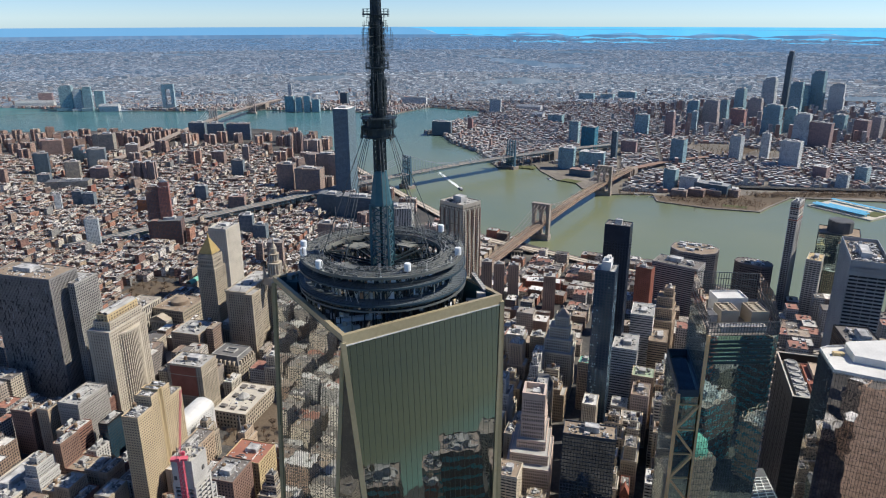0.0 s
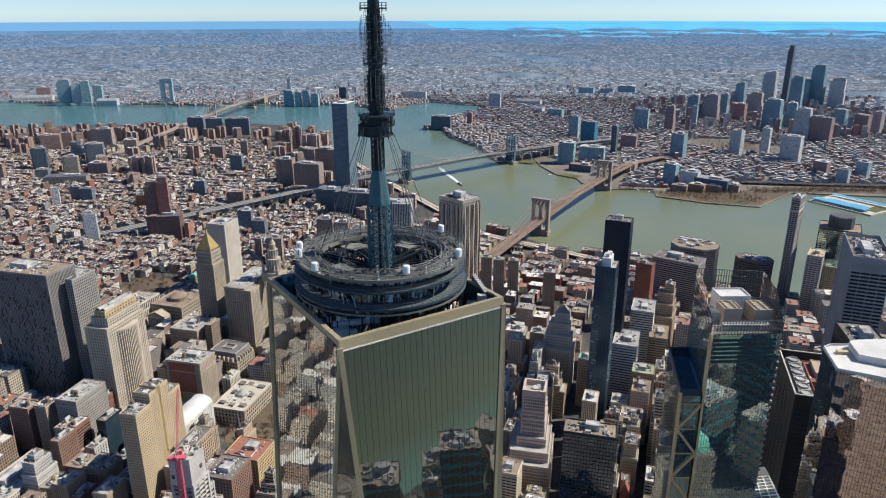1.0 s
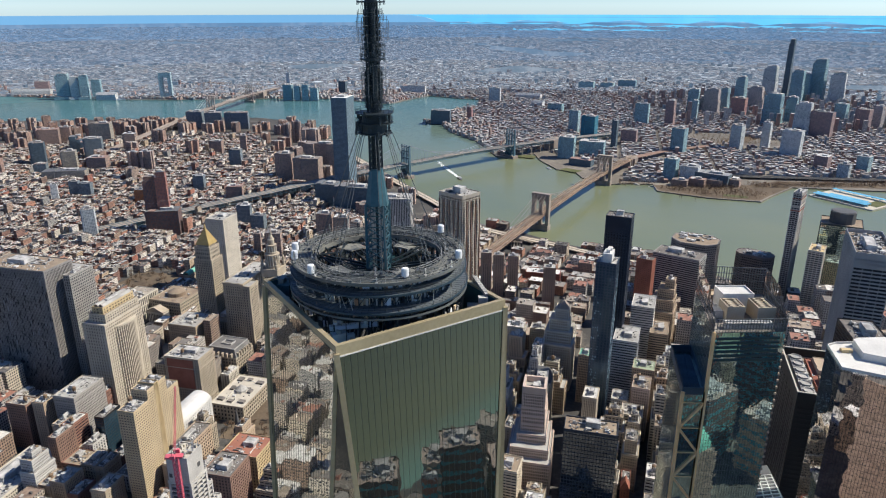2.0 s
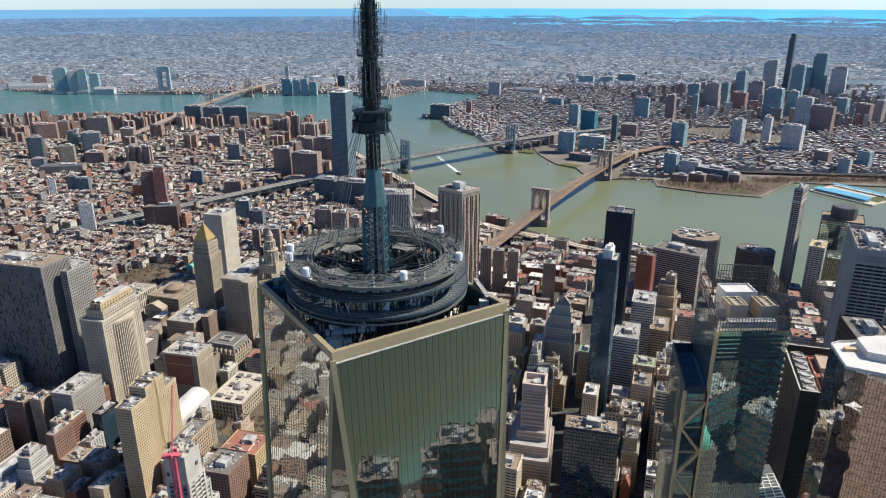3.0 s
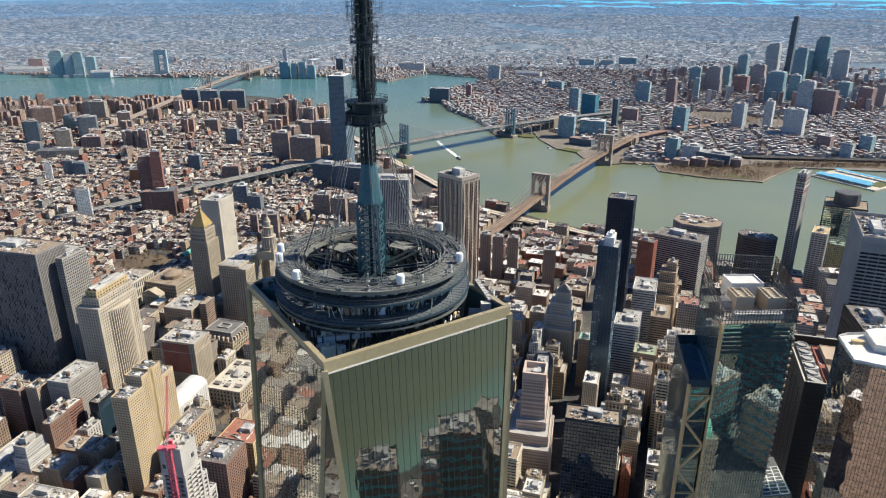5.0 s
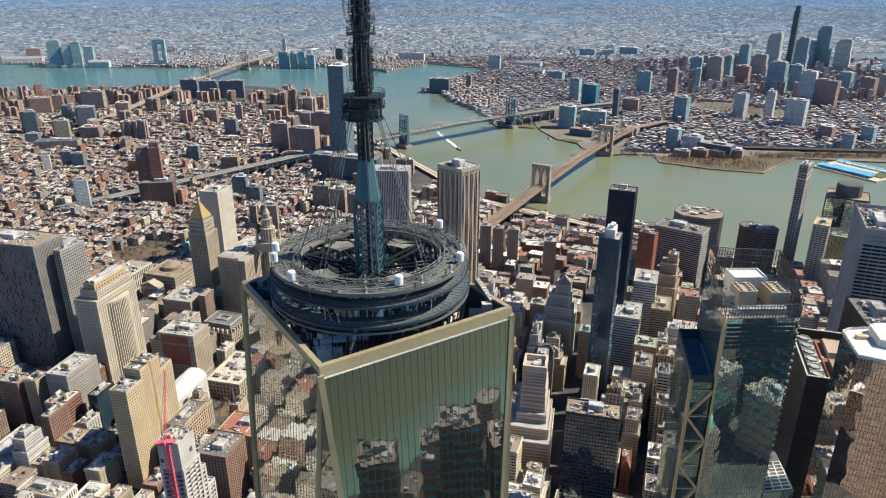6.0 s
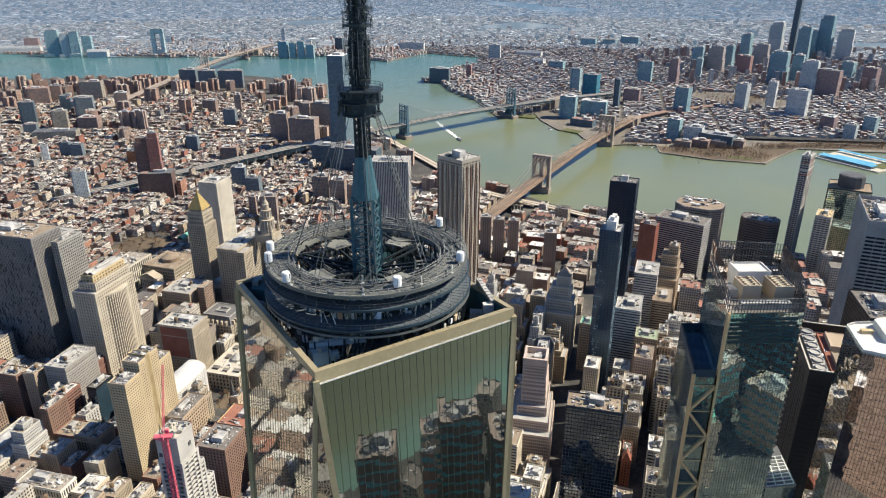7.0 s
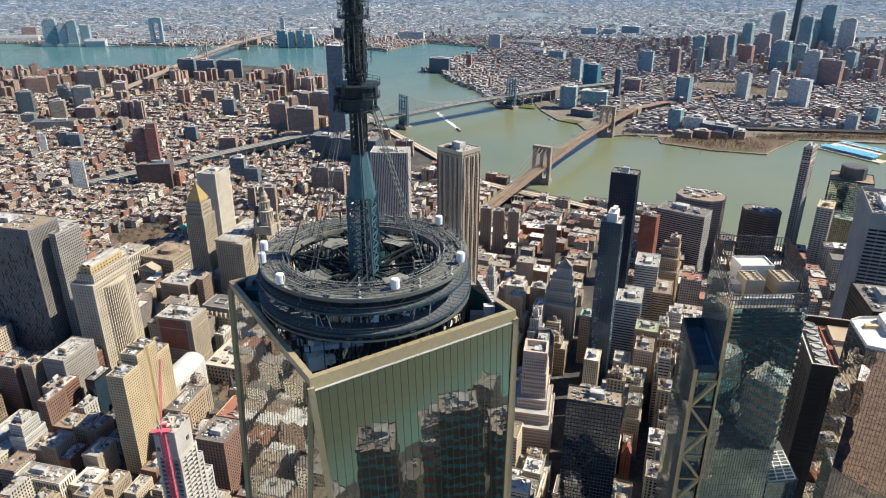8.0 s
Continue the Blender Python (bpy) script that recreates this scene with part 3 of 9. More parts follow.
EAST_SHORE = [(300, -1250), (560, -1040), (728, -881), (860, -800), (1000, -724), (1046, -660), (1113, -600), (1210, -548), (1296, -484), (1530, -440), (1716, -400), (2100, -345), (2460, -300), (2780, -270), (2960, -190), (3090, -60), (3150, 60), (3190, 300), (3260, 730), (3330, 1090), (3450, 1700), (3450, 2600)]
WEST_SHORE = [(-700, 2600), (-560, 900), (-480, 300), (-470, -100), (-440, -500), (-330, -850), (-150, -1150), (50, -1290)]
BROOKLYN_SHORE = [(4500, 2600), (4420, 1700), (4345, 1325), (4140, 995), (3990, 640), (3870, 332), (3812, -22), (3671, -498), (3388, -721), (3560, -900), (3660, -1010), (3480, -1150), (3427, -1230), (3158, -1122), (3100, -1000), (2760, -735), (2700, -800), (2485, -781), (2281, -815), (2000, -790), (1960, -815), (2006, -929), (1900, -905), (1760, -899), (1720, -940), (1636, -922), (1545, -962), (1540, -1010), (1510, -1080), (1440, -1048), (1340, -1135), (1267, -1244), (1300, -1300), (1366, -1431), (1300, -1560), (1230, -1700), (900, -2400), (700, -3400)]
land("ground", EAST_SHORE + WEST_SHORE, "asphalt streets and lots of the city island", STREET)
RIM = [(FAR_EYE[0] + 4150 * axis(b)[0], FAR_EYE[1] + 4150 * axis(b)[1]) for b in range(166, 81, -3)]
land("ground_far_shore", RIM + [p for p in BROOKLYN_SHORE if math.hypot(p[0] - FAR_EYE[0], p[1] - FAR_EYE[1]) < 4160], "streets and lots of the far shore", LANDFAR)
land("ground_west_shore", [(-1900, -3000), (-1750, -800), (-1650, 600), (-1500, 2600), (-4000, 2600), (-4000, -3000)], "low land beyond the wide river", LANDFAR)


def land_limit(b):
    """How far the plain runs before the bay, by bearing."""
    if b < 103:
        return 70000.0
    if b < 109:
        return 70000.0 + (25000 - 70000.0) * min(1, (b - 103) / 3)
    return 25000.0 + 2500 * math.sin(b * 0.9) + 1500 * math.sin(b * 2.3)


def shore_start(b):
    return 4150.0 if b > 81.5 else 4150 + (81.5 - b) * 68


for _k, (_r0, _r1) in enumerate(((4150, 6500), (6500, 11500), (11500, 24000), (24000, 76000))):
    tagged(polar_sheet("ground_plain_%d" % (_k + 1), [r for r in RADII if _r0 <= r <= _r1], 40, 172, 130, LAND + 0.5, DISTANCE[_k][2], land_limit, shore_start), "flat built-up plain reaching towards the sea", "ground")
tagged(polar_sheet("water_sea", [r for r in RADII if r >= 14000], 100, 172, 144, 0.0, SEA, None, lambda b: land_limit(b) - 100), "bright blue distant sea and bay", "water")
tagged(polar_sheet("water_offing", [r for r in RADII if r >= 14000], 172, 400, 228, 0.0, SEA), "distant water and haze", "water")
tagged(polar_sheet("ground_spit", [38000, 41000], 108, 150, 40, LAND, DISTANCE[3][2], lambda b: 40000 + 800 * math.sin(b * 1.7)), "low sandy spit across the bay", "ground")
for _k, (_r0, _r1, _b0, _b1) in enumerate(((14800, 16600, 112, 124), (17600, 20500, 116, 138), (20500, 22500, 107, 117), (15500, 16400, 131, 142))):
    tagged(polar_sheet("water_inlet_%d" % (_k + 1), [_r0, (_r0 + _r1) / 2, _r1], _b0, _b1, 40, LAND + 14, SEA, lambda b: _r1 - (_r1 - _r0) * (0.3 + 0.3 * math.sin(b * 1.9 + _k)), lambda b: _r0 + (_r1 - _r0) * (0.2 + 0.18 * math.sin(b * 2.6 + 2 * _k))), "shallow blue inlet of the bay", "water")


# ---- the rough blocks of the town ----
def in_poly(x, y, poly):
    c = False
    for (ax, ay), (bx, by) in zip(poly, poly[1:] + poly[:1]):
        if (ay > y) != (by > y) and x < (bx - ax) * (y - ay) / (by - ay) + ax:
            c = not c
    return c


OCC = []      # ground taken up by named buildings: x, y, half length, half depth, bearing
OPEN = []     # open places: x, y, radius
LINES = []    # road decks: x, y, x, y, half width


def taken(x, y, r):
    for ox, oy, hw, hd, br in OCC:
        dx, dy = x - ox, y - oy
        if abs(dx) > 120 or abs(dy) > 120:
            continue
        (ux, uy), (vx, vy) = axis(br), axis(br + 90)
        if abs(dx * ux + dy * uy) < hw + r and abs(dx * vx + dy * vy) < hd + r:
            return True
    for ox, oy, rr in OPEN:
        if (x - ox) ** 2 + (y - oy) ** 2 < (rr + r * 0.6) ** 2:
            return True
    for ax, ay, bx, by, hw in LINES:
        l2 = (bx - ax) ** 2 + (by - ay) ** 2
        t = max(0, min(1, ((x - ax) * (bx - ax) + (y - ay) * (by - ay)) / l2))
        if math.hypot(x - ax - t * (bx - ax), y - ay - t * (by - ay)) < hw + r * 0.7:
            return True
    return False


def claim(x, y, w, d, bearing=GRID, near_corner=True):
    if near_corner:
        x, y = corner(x, y, w, d, bearing)
    OCC.append((x, y, w / 2, d / 2, bearing))


def building(name, label, x, y, w, d, z1, bearing=GRID, **kw):
    claim(x, y, w, d, bearing)
    return block(name, label, x, y, w, d, z1, bearing, **kw)


# ---- the mast-topped glass tower ----
TX, TY, TZ = 2.75, 3.74, 415.45
MX, MY = 2.7, 3.7   # foot of the mast, centre of the rings
TOWER_BEARING = 298.5
OCC.append((TX, TY, 45, 45, TOWER_BEARING - 45))


def glass_tower():
    ob = thing("skyscraper", "tall faceted glass skyscraper with a pale metal parapet", "skyscraper")
    zg, zb = 413.7, 57.0
    top = [(TX + 30.75 * axis(TOWER_BEARING - 90 * k)[0], TY + 30.75 * axis(TOWER_BEARING - 90 * k)[1]) for k in range(4)]
    base = [(TX + 43.1 * axis(TOWER_BEARING - 45 - 90 * k)[0], TY + 43.1 * axis(TOWER_BEARING - 45 - 90 * k)[1]) for k in range(4)]
    g = Geo()
    g.prism([base[k] for k in range(4)], 0.0, zb)
    part("podium", g, GREYMETAL, ob, "pale metal-clad podium")
    frames = []
    for k in range(4):
        a, b = top[k], top[(k + 1) % 4]
        c, d = base[k], base[(k - 1) % 4]
        g = Geo()
        g.face([(*a, zg), (*c, zb), (*b, zg)])
        part("facet", g, TOWERGLASS, ob)
        g = Geo()
        g.face([(*a, zg), (*d, zb), (*c, zb)])
        part("facet", g, TOWERGLASS, ob)
        # corner trims down the folds
        g = Geo()
        g.beam((*a, zg), (*c, zb), 1.15)
        g.beam((*a, zg), (*d, zb), 0.8)
        part("corner_trim", g, BRONZE, ob, "pale metal strip along the fold")
        A, B, C = Vector((*a, zg)), Vector((*b, zg)), Vector((*c, zb))
        t = (B - A).normalized()
        down = (C - (A + B) / 2).normalized()
        nrm = t.cross(down).normalized()
        if nrm.dot(Vector((A.x - TX, A.y - TY, 0)) + Vector((B.x - TX, B.y - TY, 0))) < 0:
            nrm.negate()
        frames.append((A, t, down, nrm, (B - A).length, (C - (A + B) / 2).length))
    # upright fins between the panes, and the floor joints
    cols = 28
    for k, (A, t, down, nrm, wide, tall) in enumerate(frames):
        g = Geo()
        for i in range(1, cols):
            s = wide * i / cols
            reach = tall * (1 - abs(2 * i / cols - 1)) - 0.3
            p = A + t * s + nrm * 0.02
            g.beam(p, p + down * reach, 0.055, 0.05)
        part("mullions", g, FINDARK, ob, "dark upright glazing bars")
    # panes of the upper storeys
    pane = Geo()
    hw, hh = 43.1 / cols / 2 - 0.05, 4.05 / 2 - 0.004
    k0 = pane
    k0.v = [(-hw, -hh, 0), (hw, -hh, 0), (hw, hh, 0), (-hw, hh, 0), (-hw + 0.008, -hh + 0.008, 0.012), (hw - 0.008, -hh + 0.008, 0.012), (hw - 0.008, hh - 0.008, 0.012), (-hw + 0.008, hh - 0.008, 0.012)]
    k0.f = [(4, 5, 6, 7), (0, 1, 5, 4), (1, 2, 6, 5), (2, 3, 7, 6), (3, 0, 4, 7)]
    k0.uv, k0.m = [(0, 0)] * 20, [0] * 5
    me = pane.mesh("pane", TOWERGLASS)
    rng = random.Random(3)
    for k, rows in ((0, 7), (3, 4)):
        A, t, down, nrm, wide, tall = frames[k]
        for j in range(rows):
            for i in range(cols):
                s, v = wide * (i + 0.5) / cols, 4.05 * (j + 0.5) + 0.05
                edge = (wide - wide * (1 - (v + 2) / tall)) / 2
                if s - 0.8 < edge or s + 0.8 > wide - edge:
                    continue
                ob2 = new("pane", me)
                x = t
                y = -down
                z = x.cross(y)
                if z.dot(nrm) < 0:
                    x, z = -x, -z
                m = Matrix((x, y, z)).transposed().to_4x4()
                m.translation = A + t * s + down * v + nrm * 0.02
                ob2.matrix_world = m @ Euler((radians(rng.gauss(0, 0.05)), radians(rng.gauss(0, 0.05)), 0)).to_matrix().to_4x4()
                ob2.parent = ob
    # parapet: a broad band with a pale ledge under it
    br = TOWER_BEARING - 45
    side = 30.5 * math.sqrt(2)
    def square(r):
        return [(TX + r * axis(TOWER_BEARING - 90 * k)[0], TY + r * axis(TOWER_BEARING - 90 * k)[1]) for k in range(4)]
    outer, inner, led0, led1 = square(30.9), square(29.4), square(30.6), square(31.1)
    for k in range(4):
        j = (k + 1) % 4
        g = Geo()
        zr = 413.05 if k == 0 else 413.95
        g.prism([outer[j], outer[k], inner[k], inner[j]], zr, TZ - 0.12, closed=True)
        part("parapet", g, BRONZE, ob, "champagne-coloured metal parapet band")
        if k == 0:
            g = Geo()
            g.prism([led1[j], led1[k], led0[k], led0[j]], zr - 0.28, zr - 0.02, closed=True)
            part("ledge", g, WHITEPAINT, ob, "thin white ledge under the parapet")
        # coping plates with open joints, and the teal inner lining
        for i in range(14):
            o0, o1 = lerp2(outer[k], outer[j], (i + 0.02) / 14), lerp2(outer[k], outer[j], (i + 0.98) / 14)
            n0, n1 = lerp2(inner[k], inner[j], (i + 0.02) / 14), lerp2(inner[k], inner[j], (i + 0.98) / 14)
            g = Geo()
            g.prism([o1, o0, n0, n1], TZ - 0.119, TZ)
            part("coping_plate", g, BRONZE, ob)
        q0, q1 = square(29.38), square(29.1)
        g = Geo()
        g.prism([q0[j], q0[k], q1[k], q1[j]], zg - 7, TZ - 0.5)
        part("parapet_lining", g, LINING, ob, "teal painted inner lining")
    g = Geo()
    g.box(TX, TY, 404.1, 405.1, side - 2.2, side - 2.2, br)
    part("roof", g, DARKSTONE, ob, "dark sunken roof deck")
    return ob


glass_tower()


def broadcast_ring():
    """Three stacked ring platforms on posts round the foot of the mast."""
    ob = thing("broadcast_platform", "grey steel ring platforms crowded with aerials and railings", "platform")
    z0 = 405.4
    levels = [(15.9, 20.5, 425.2), (16.4, 20.9, 422.5), (16.4, 21.2, 418.5), (20.7, 21.0, 417.2)]
    # bluish shade from the deck above is put into this plate colour
    LOWDECK = surface("shade_tinted_deck", (0.12, 0.145, 0.17), (0.19, 0.215, 0.235), 0.8, 0.5, metal=0.3)
    for i, (a, b, z) in enumerate(levels):
        g = Geo()
        if i == 0:
            g.ring(MX, MY, a, b, z - 0.3, z, 96)
            part("deck", g, DECKGREY, ob, "grey grating deck")
            g = Geo()
            g.ring(MX, MY, b - 0.02, b + 0.18, z - 0.6, z + 0.1, 96)
            part("fascia", g, RINGSTEEL, ob)
        else:
            g.ring(MX, MY, a, b, z - 0.22, z, 96)
            part("lower_deck" if i < 3 else "rim_walk", g, LOWDECK, ob)
            g = Geo()
            g.ring(MX, MY, b - 0.02, b + 0.22, z - 0.35, z + 0.1, 96)
            if i < 3:
                for k in range(48):
                    q = 2 * math.pi * k / 48
                    g.beam((MX + a * math.cos(q), MY + a * math.sin(q), z - 0.45), (MX + b * math.cos(q), MY + b * math.sin(q), z - 0.45), 0.18, 0.4)
            part("rim", g, SKIRT if i < 3 else RINGSTEEL, ob)
            if i < 3:
                g = Geo()
                for k in range(96):
                    q = 2 * math.pi * k / 96
                    g.beam((MX + a * math.cos(q), MY + a * math.sin(q), z + 0.02), (MX + (b - 0.1) * math.cos(q), MY + (b - 0.1) * math.sin(q), z + 0.02), 0.06)
                part("deck_seams", g, DARKSTEEL, ob)
    g = Geo()
    g.ring(MX, MY, 15.1, 15.95, 424.4, 424.6, 96)
    g.ring(MX, MY, 14.95, 15.15, 423.7, 424.7, 96)
    part("inner_walkway", g, DECKGREY, ob)
    PALERAIL = surface("pale_galvanised_rail", (0.34, 0.34, 0.32), (0.5, 0.5, 0.47), 1.0, 0.55, metal=0.3)
    for rad, z in ((20.4, 425.2), (16.0, 425.2), (15.1, 424.6), (20.8, 422.5), (21.1, 418.5), (21.0, 417.2)):
        g = Geo()
        for k in (0.55, 1.1):
            g.ring(MX, MY, rad - 0.025, rad + 0.025, z + k - 0.025, z + k + 0.025, 72)
        for i in range(48):
            a = 2 * math.pi * i / 48
            x, y = MX + rad * math.cos(a), MY + rad * math.sin(a)
            g.beam((x, y, z), (x, y, z + 1.12), 0.07)
        part("railing", g, PALERAIL if rad in (20.4, 16.0, 15.1) else RINGSTEEL, ob)
    g = Geo()
    for i in range(40):
        a = 2 * math.pi * i / 40
        for r, za, zb in ((17.1, z0, 425), (15.6, 414.2, 425)):
            g.beam((MX + r * math.cos(a), MY + r * math.sin(a), za), (MX + r * math.cos(a), MY + r * math.sin(a), zb), 0.22)
        b = 2 * math.pi * (i + 1) / 40
        for (za, zb) in ((414.3, 418.3), (418.6, 422.3), (422.6, 424.9)):
            g.beam((MX + 17.1 * math.cos(a), MY + 17.1 * math.sin(a), za), (MX + 17.1 * math.cos(b), MY + 17.1 * math.sin(b), zb), 0.14)
    part("post_frame", g, DARKSTEEL, ob)
    rng = random.Random(11)
    ORANGE = surface("cable_orange", (0.4, 0.2, 0.1), (0.55, 0.32, 0.18))
    PALELAT = surface("pale_galvanised_struts", (0.46, 0.46, 0.43), (0.66, 0.65, 0.6), 1.0, 0.6, metal=0.2)
    TANBOX = surface("tan_cabinet_paint", (0.42, 0.33, 0.21), (0.58, 0.47, 0.32), 1.0, 0.6)
    for mt, n in ((WHITEBOX, 120), (TANBOX, 130), (DARKSTEEL, 130), (PALELAT, 170), (ORANGE, 46)):
        g = Geo()
        for _ in range(n):
            a, lv = rng.uniform(0, 360), rng.choice(levels[1:3])
            r, h = rng.uniform(16.3, 16.9), rng.uniform(0.3, 2.2)
            g.box(MX + r * axis(a)[0], MY + r * axis(a)[1], lv[2], lv[2] + h, rng.uniform(0.12, 0.5), rng.uniform(0.15, 1.1), a)
        part("aerial_clutter", g, mt, ob)
    for mt, n in ((PALELAT, 170), (RINGSTEEL, 60)):
        g = Geo()
        for _ in range(n):
            a, k = rng.uniform(0, 360), rng.choice((0, 1, 1, 2))
            lo, hi = levels[k + 1][2], levels[k][2] - 0.3
            r, s = rng.choice((rng.uniform(16.5, 17.3), rng.uniform(16.5, 17.3), rng.uniform(16.5, 17.3), rng.uniform(18, 20.4))), rng.uniform(-6, 6)
            p = (MX + r * axis(a)[0], MY + r * axis(a)[1], lo)
            r2 = min(20.3, r + rng.uniform(-1.6, 1.2))
            q = (MX + r2 * axis(a + s)[0], MY + r2 * axis(a + s)[1], hi)
            g.beam(p, q, rng.choice((0.06, 0.09, 0.13)))
        part("strut_work", g, mt, ob)
    # the lowest ring hangs over the roof on raking struts, with pipes and cables below it
    g = Geo()
    for i in range(44):
        a = 360 * i / 44 + rng.uniform(-2, 2)
        r = rng.uniform(20.0, 21.2)
        g.beam((MX + r * axis(a)[0], MY + r * axis(a)[1], 417), (MX + (r - 1.5) * axis(a + 3)[0], MY + (r - 1.5) * axis(a + 3)[1], 405.2), rng.choice((0.16, 0.22, 0.3)))
    part("strut_work", g, DARKSTEEL, ob)
    for mt, n in ((WHITEBOX, 26), (TANBOX, 22), (PALELAT, 60), (ORANGE, 8)):
        g = Geo()
        for _ in range(n):
            a, r, z = rng.uniform(0, 360), rng.uniform(18.0, 21.0), rng.uniform(409, 415.6)
            g.box(MX + r * axis(a)[0], MY + r * axis(a)[1], z, z + rng.uniform(0.3, 1.4), rng.uniform(0.15, 0.6), rng.uniform(0.2, 1.2), a, closed=True)
        part("aerial_clutter", g, mt, ob)
    # equipment standing on the top deck
    g = Geo()
    for _ in range(240):
        a, r = rng.uniform(0, 360), rng.uniform(16.2, 20.3)
        h = rng.choice((0.12, 0.15, 0.2, 0.3, 0.6))
        g.box(MX + r * axis(a)[0], MY + r * axis(a)[1], 425.2, 425.2 + h, rng.uniform(0.15, 1.6), rng.uniform(0.12, 0.45), a + 90)
    for r in (16.2, 16.7, 17.5, 18.1, 18.8, 19.4):
        g.ring(MX, MY, r, r + 0.12, 425.2, 425.34, 72)
    part("deck_equipment", g, RINGSTEEL, ob)
    g = Geo()
    for k in range(72):
        a = 2 * math.pi * k / 72
        g.beam((MX + 15.4 * math.cos(a), MY + 15.4 * math.sin(a), 425.22), (MX + 20.3 * math.cos(a), MY + 20.3 * math.sin(a), 425.22), 0.07)
    for r in (15.9, 17.1, 18.45, 19.8):
        g.ring(MX, MY, r, r + 0.1, 425.2, 425.24, 96)
    part("deck_seams", g, DARKSTEEL, ob)
    for k in range(30):
        a, r, h = rng.uniform(0, 360), rng.choice((15.5, 19.6, 20.2, 20.3)), rng.choice((1.4, 1.8, 2.4, 3.0))
        x, y = MX + r * axis(a)[0], MY + r * axis(a)[1]
        g = Geo()
        g.beam((x, y, 425.1), (x, y, 425.2 + h), 0.12)
        g.box(x, y, 425.2 + h * 0.55, 425.2 + h, 0.22, 0.3, a, closed=True)
        g.box(x, y, 425.2, 425.5, 0.5, 0.5, a)
        part("aerial_pole", g, rng.choice((PALELAT, RINGSTEEL, DARKSTEEL)), ob)
    # inner floors, cabins and flues in the well
    g = Geo()
    for i in range(16):
        a = 2 * math.pi * (i + 0.3) / 16
        ca, sa = math.cos(a), math.sin(a)
        g.beam((MX + 2.6 * ca, MY + 2.6 * sa, 417.0), (MX + 18.6 * ca, MY + 18.6 * sa, 419.6), 0.4, 0.7)
        g.beam((MX + 14.4 * ca, MY + 14.4 * sa, 416.6), (MX + 17 * ca, MY + 17 * sa, 424.6), 0.3)
        b = a + 2 * math.pi / 16
        g.beam((MX + 14.4 * ca, MY + 14.4 * sa, 417.2), (MX + 14.9 * math.cos(b), MY + 14.9 * math.sin(b), 424.4), 0.28)
    for i in range(8):
        a = 2 * math.pi * (i + 0.5) / 8
        ca, sa = math.cos(a), math.sin(a)
        for w in (-0.9, 0.9):
            p = (MX + 3 * ca - w * sa, MY + 3 * sa + w * ca)
            q = (MX + 14.6 * ca - w * sa, MY + 14.6 * sa + w * ca)
            g.beam((*p, 421.5), (*q, 423.6), 0.3, 0.4)
            for k in range(6):
                t0, t1 = k / 6, (k + 1) / 6
                u, v = lerp2(p, q, t0), lerp2(p, q, t1)
                g.beam((*u, 421.5 + 2.1 * t0), (*v, 418.5 + 2.1 * t1), 0.18)
        g.beam((MX + 14.6 * ca, MY + 14.6 * sa, 423.9), (MX + 11 * math.cos(a + 0.5), MY + 11 * math.sin(a + 0.5), 423.0), 0.3, 0.4)
        g.beam((MX + 14.6 * ca, MY + 14.6 * sa, 423.9), (MX + 11 * math.cos(a - 0.5), MY + 11 * math.sin(a - 0.5), 423.0), 0.3, 0.4)
    part("radial_truss", g, DARKSTEEL, ob)
    for a0, a1, r0, r1, z in ((100, 128, 9.5, 14, 423.4), (190, 216, 9, 14, 423.2), (300, 326, 9.5, 14, 423.4), (12, 38, 9, 14, 423.5), (250, 275, 10, 13.8, 421.5)):
        g = Geo()
        g.ring(MX, MY, r0, r1, z - 0.25, z, 14, a0=a0, a1=a1)
        part("platform", g, DECKGREY, ob)
        g = Geo()
        for k in (0.4, 0.75, 1.1):
            g.ring(MX, MY, r1 - 0.05, r1 + 0.05, z + k, z + k + 0.06, 14, a0=a0, a1=a1)
            g.ring(MX, MY, r0 - 0.05, r0 + 0.05, z + k, z + k + 0.06, 14, a0=a0, a1=a1)
        part("platform_rail", g, RINGSTEEL, ob)
    for i in range(4):
        g = Geo()
        px, py = MX - 13.0 + i * 0.2, MY + 6.1 - i * 1.45
        g.box(px, py, 414.5, 422.6, 0.75, 0.75, 20)
        g.box(px, py, 422.6, 422.9, 0.95, 0.95, 20)
        part("flue", g, PALESTONE, ob, "square pale flue")
    for a, r, z, w, d, h in ((150, 10, 413, 6, 4, 3.2), (60, 9, 413, 5, 7, 3), (215, 11, 412, 4, 5, 3.4), (320, 10, 412, 5, 4, 3)):
        g = Geo()
        g.box(MX + r * axis(a)[0], MY + r * axis(a)[1], z - 8, z + h, w, d, a)
        part("cabin", g, DARKSTONE, ob)
    for x, y in ((-15.6, 1.6), (-8.0, -13.0), (-7.8, 21.0), (12.0, -14.5), (2.5, 23.6), (8.3, 22.9)):
        g = Geo()
        g.lathe(x, y, [(0.75, 425.6), (0.8, 425.75), (0.8, 427.3), (0.7, 427.5), (0.15, 427.55)], 14)
        g.beam((x, y, 425.0), (x, y, 425.8), 0.3)
        part("radome", g, WHITEBOX, ob, "white drum-shaped aerial cover")
    return ob


broadcast_ring()


